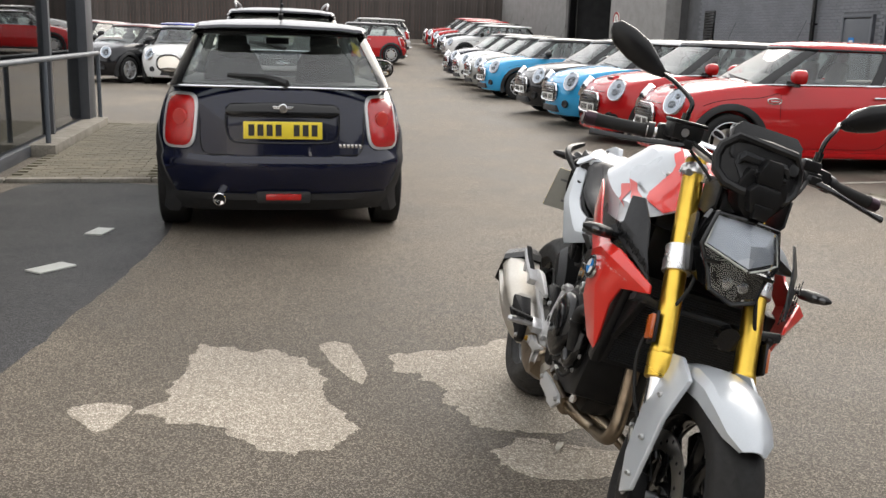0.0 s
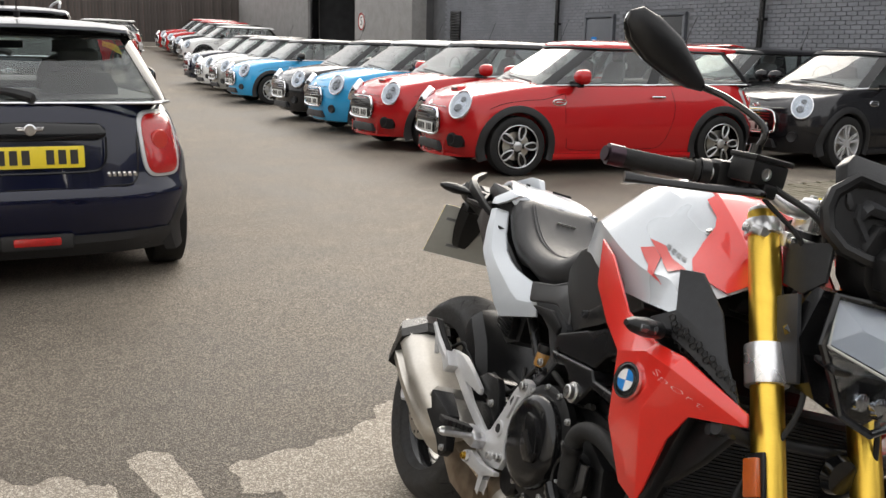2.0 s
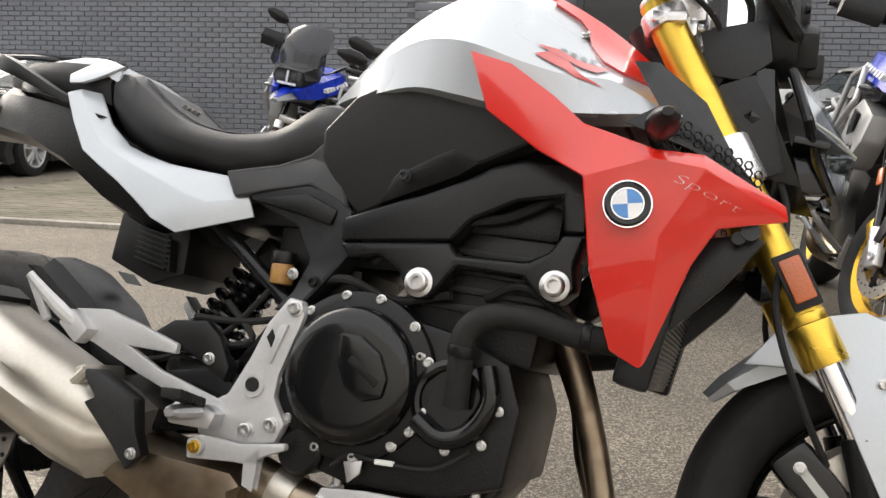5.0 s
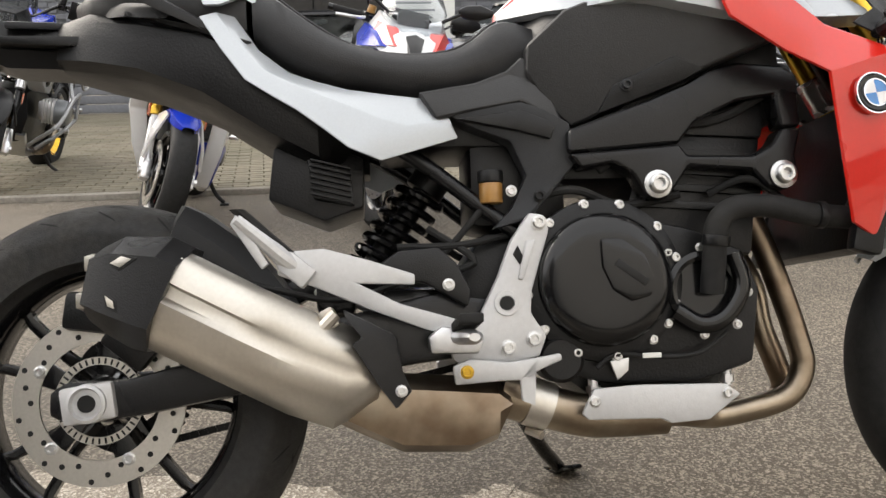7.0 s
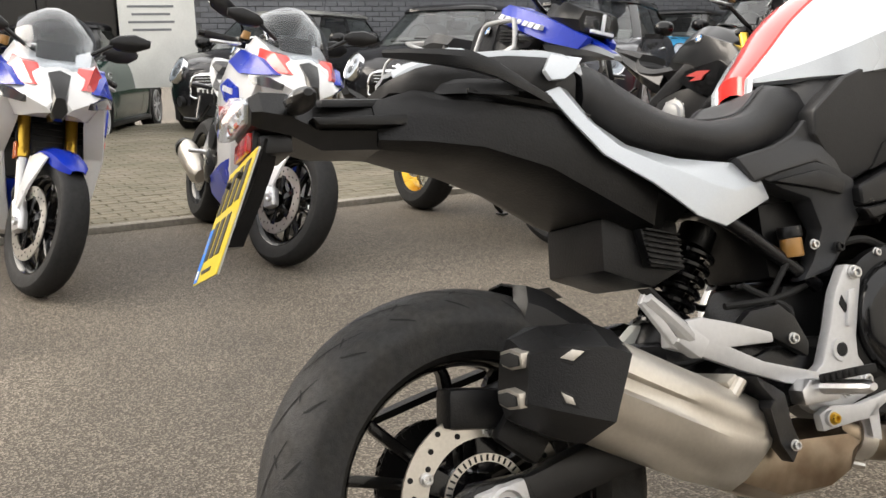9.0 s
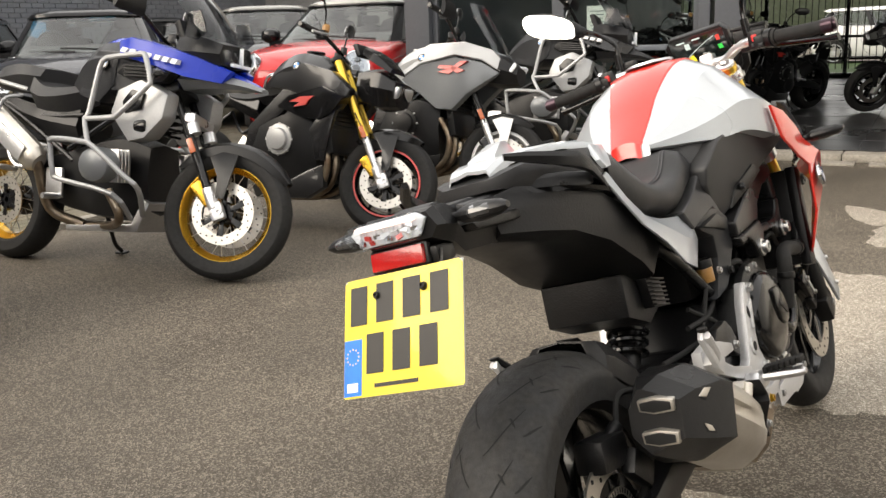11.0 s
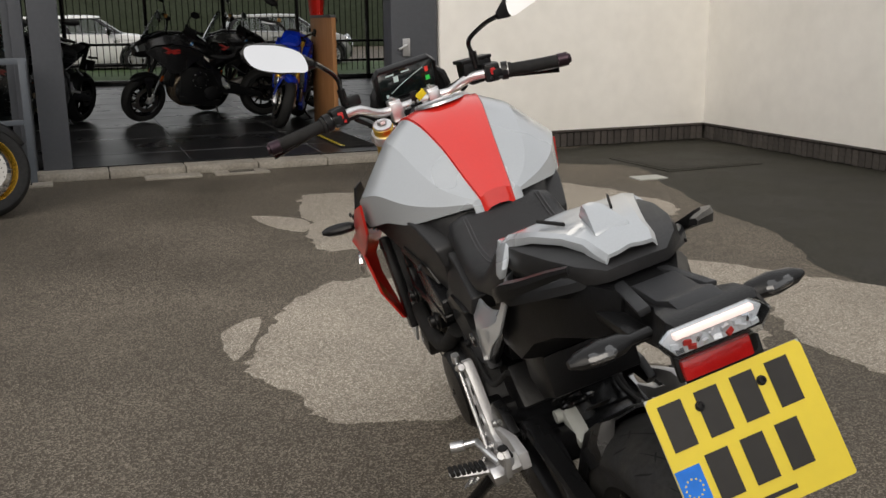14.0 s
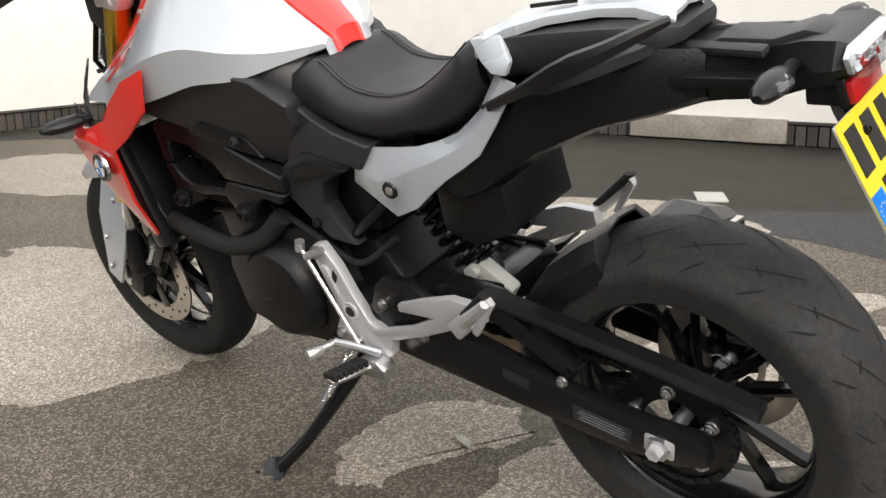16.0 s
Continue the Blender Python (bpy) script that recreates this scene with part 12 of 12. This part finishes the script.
# dark machines inside the showroom
FL = 0.062
roadster(pose(-1.05, -8.9, FL, 0, 9, 160), "blue sports motorcycle inside the dark showroom", dict(kind="naked", tank="bike_blue", tail="bike_blue", nose="bike_blue", flank="bike_blue", group="showroom motorcycles", guard="bike_blue"))
tour = roadster(pose(0.35, -10.4, FL, 0, 9, 100), "dark touring motorcycle on the showroom floor", dict(kind="cross", wb=1.55, tank="tank_black", tail="gloss_black", flank="tank_black", group="showroom motorcycles", fork="gloss_black", caliper="gloss_black"))
nk = roadster(pose(2.35, -8.6, FL, 0, 9, 150), "black naked motorcycle behind the showroom glass", dict(kind="naked", tank="tank_black", tail="gloss_black", nose="gloss_black", flank="tank_black", group="showroom motorcycles", fork="gloss_black"))
for x, y, rz in ((3.2, -9.0, 150), (1.85, -9.6, 150), (3.0, -10.8, 140), (2.6, -12.2, 120)):
    copy_thing(nk, pose(x, y, FL, 0, 9, rz))
copy_thing(tour, pose(-0.6, -11.6, FL, 0, 9, 80))
# ---- bricks and paving blocks, each a piece of its own ----
def piece(name, mesh, parent, m):
    o = new(name, mesh)
    o.parent = parent
    o.matrix_basis = m
    return o


def block_mesh(name, size, w, mat):
    bm = box((0, 0, 0), size, w, seg=1)
    me = bpy.data.meshes.new(name)
    bm.to_mesh(me)
    bm.free()
    me.shade_smooth()
    me.set_sharp_from_angle(angle=radians(35))
    me.materials.append(mat)
    return me


rng = random.Random(11)
# soldier bricks of the plinth under the white walls
plinth = thing("brick_plinth", "dark brick soldier course at the wall foot", "plinth", pose(0, 0, 0), kind="structure")
brick = block_mesh("brick", (0.066, 0.06, 0.140), 0.004, M["brick_dark"])
for i in range(38):
    piece("brick", brick, plinth, pose(-5.06 + 0.0775 * i, -6.50 + rng.uniform(-0.002, 0.002), 0.076 + rng.uniform(-0.003, 0.003), 0, rng.uniform(-0.6, 0.6), 0))
for i in range(125):
    y = -6.40 + 0.0775 * i
    piece("brick", brick, plinth, pose(-5.13 + rng.uniform(-0.002, 0.002), y, 0.076 + rng.uniform(-0.003, 0.003), rng.uniform(-0.6, 0.6), 0, 90))


def joined_blocks(name, spots, size, w, mat, label, category, kind="stuff"):
    """Many small blocks in one mesh: a top and four sides each."""
    vs, fs = [], []
    hx, hy, hz = (c / 2 for c in size)
    for m in spots:
        b = len(vs)
        for x, y, z in ((-hx, -hy, -hz), (hx, -hy, -hz), (hx, hy, -hz), (-hx, hy, -hz), (-hx, -hy, hz - w), (hx, -hy, hz - w), (hx, hy, hz - w), (-hx, hy, hz - w), (-hx + w, -hy + w, hz), (hx - w, -hy + w, hz), (hx - w, hy - w, hz), (-hx + w, hy - w, hz)):
            vs.append(m @ Vector((x, y, z)))
        for k in range(4):
            j = (k + 1) % 4
            fs.append((b + k, b + j, b + 4 + j, b + 4 + k))
            fs.append((b + 4 + k, b + 4 + j, b + 8 + j, b + 8 + k))
        fs.append((b + 8, b + 9, b + 10, b + 11))
    me = bpy.data.meshes.new(name)
    me.from_pydata(vs, [], fs)
    me.materials.append(mat)
    ob = new(name, me)
    return tagged(ob, label, category, "", kind)


# block paving beside the wing: running bond, 200 x 100 mm
pave = thing("block_paving", "worn brown block paving with mossy joints", "paving", pose(0, 0, 0), kind="structure")
part("bed", box((-2.52, 9.1, 0.008), (1.40, 5.5, 0.016), 0), M["paver_joint"], pave)
paver = block_mesh("paver", (0.193, 0.094, 0.04), 0.005, M["paver"])
rest, count = [], 0
for r in range(55):
    for c in range(8):
        x = -3.2 + 0.1 + 0.2 * c - (0.1 if r % 2 else 0)
        y = 6.44 + 0.1 * r
        if not -3.16 < x < -1.92:
            continue
        m = pose(x, y, 0.010 + rng.uniform(-0.002, 0.002), rng.uniform(-0.8, 0.8), rng.uniform(-0.8, 0.8), rng.uniform(-0.7, 0.7))
        if count < 300:
            piece("paver", paver, pave, m)
            count += 1
        else:
            rest.append(m)
joined_blocks("paving_blocks", rest, (0.193, 0.094, 0.04), 0.005, M["paver"], "further brown paving blocks beside the glazing", "paving")


# block paving behind the motorcycles, rising gently to the parked cars
def slope(x):
    return max(0.0, min(0.09, (x - 5.0) * 0.02))


yard = thing("yard_paving", "pale brown block paving under the parked cars", "paving", pose(0, 0, 0), kind="structure")
part("bed", prism([(4.72, -0.01), (4.72, 0.012), (5.0, 0.014), (9.5, 0.104), (12.2, 0.104), (12.2, -0.01)], -12.0, 5.6, 0, "y"), M["paver_joint"], yard)
part("edging", box((4.68, -0.2, 0.012), (0.09, 11.6, 0.05), 0.008), M["concrete"], yard)
rest, near = [], []
for r in range(74):
    for c in range(88):
        x = 4.80 + 0.1 * r
        y = -12.0 + 0.2 * c + (0.1 if r % 2 else 0)
        m = pose(x, y, 0.006 + slope(x) + rng.uniform(-0.002, 0.002), rng.uniform(-0.7, 0.7), rng.uniform(-0.7, 0.7), 90 + rng.uniform(-0.7, 0.7))
        (near if x < 6.0 and -1.4 < y < 3.4 else rest).append(m)
for m in near[:300]:
    piece("paver", paver, yard, m)
joined_blocks("yard_blocks", rest + near[300:], (0.193, 0.094, 0.04), 0.005, M["paver"], "rows of brown paving blocks behind the motorcycles", "paving")

# painted bricks of the workshop wall: stretcher bond
wall_bricks = thing("painted_brickwork", "grey painted brick courses of the workshop wall", "wall", pose(XW, 0, 0), kind="structure")
wb_mesh = block_mesh("brick", (0.03, 0.215, 0.065), 0.004, M["brick_grey"])
near, rest = [], []
for r in range(44):
    for c in range(100):
        y = 3.2 + 0.225 * c + (0.1125 if r % 2 else 0)
        z = 0.04 + 0.075 * r
        if any(abs(y - d) < w for d, w in ((17.2, 0.62), (15.2, 1.1))) and z < 2.25 or y > 25.3:
            continue
        m = pose(0.018 + rng.uniform(-0.001, 0.001), y, z)
        (near if z > 0.85 and z < 2.3 and 5.0 < y < 8.5 else rest).append(m)
for m in near[:300]:
    piece("brick", wb_mesh, wall_bricks, m)
joined_blocks("wall_courses", [pose(XW, 0, 0) @ m @ pose(0, 0, 0, 0, -90, 0) for m in rest + near[300:]], (0.065, 0.215, 0.03), 0.004, M["brick_grey"], "further grey painted bricks of the workshop wall", "wall")
rest = []
for r in range(44):
    for c in range(52):
        y = -13.8 + 0.225 * c + (0.1125 if r % 2 else 0)
        if y < -1.6:
            rest.append(pose(XW + 0.018, y, 0.04 + 0.075 * r, 0, -90, 0))
joined_blocks("wall_courses", rest, (0.065, 0.215, 0.03), 0.004, M["brick_grey"], "grey painted bricks behind the parked cars", "wall")
# worn bay lines on the ground
for x, y, l, a in ((5.75, 6.5, 1.6, 8), (5.2, 9.3, 1.2, 3)):
    setting("bay_line", box((x, y, 0.002), (l, 0.08, 0.003), 0, (0, 0, a)), M["line_paint"], "worn pale parking bay line", "line")
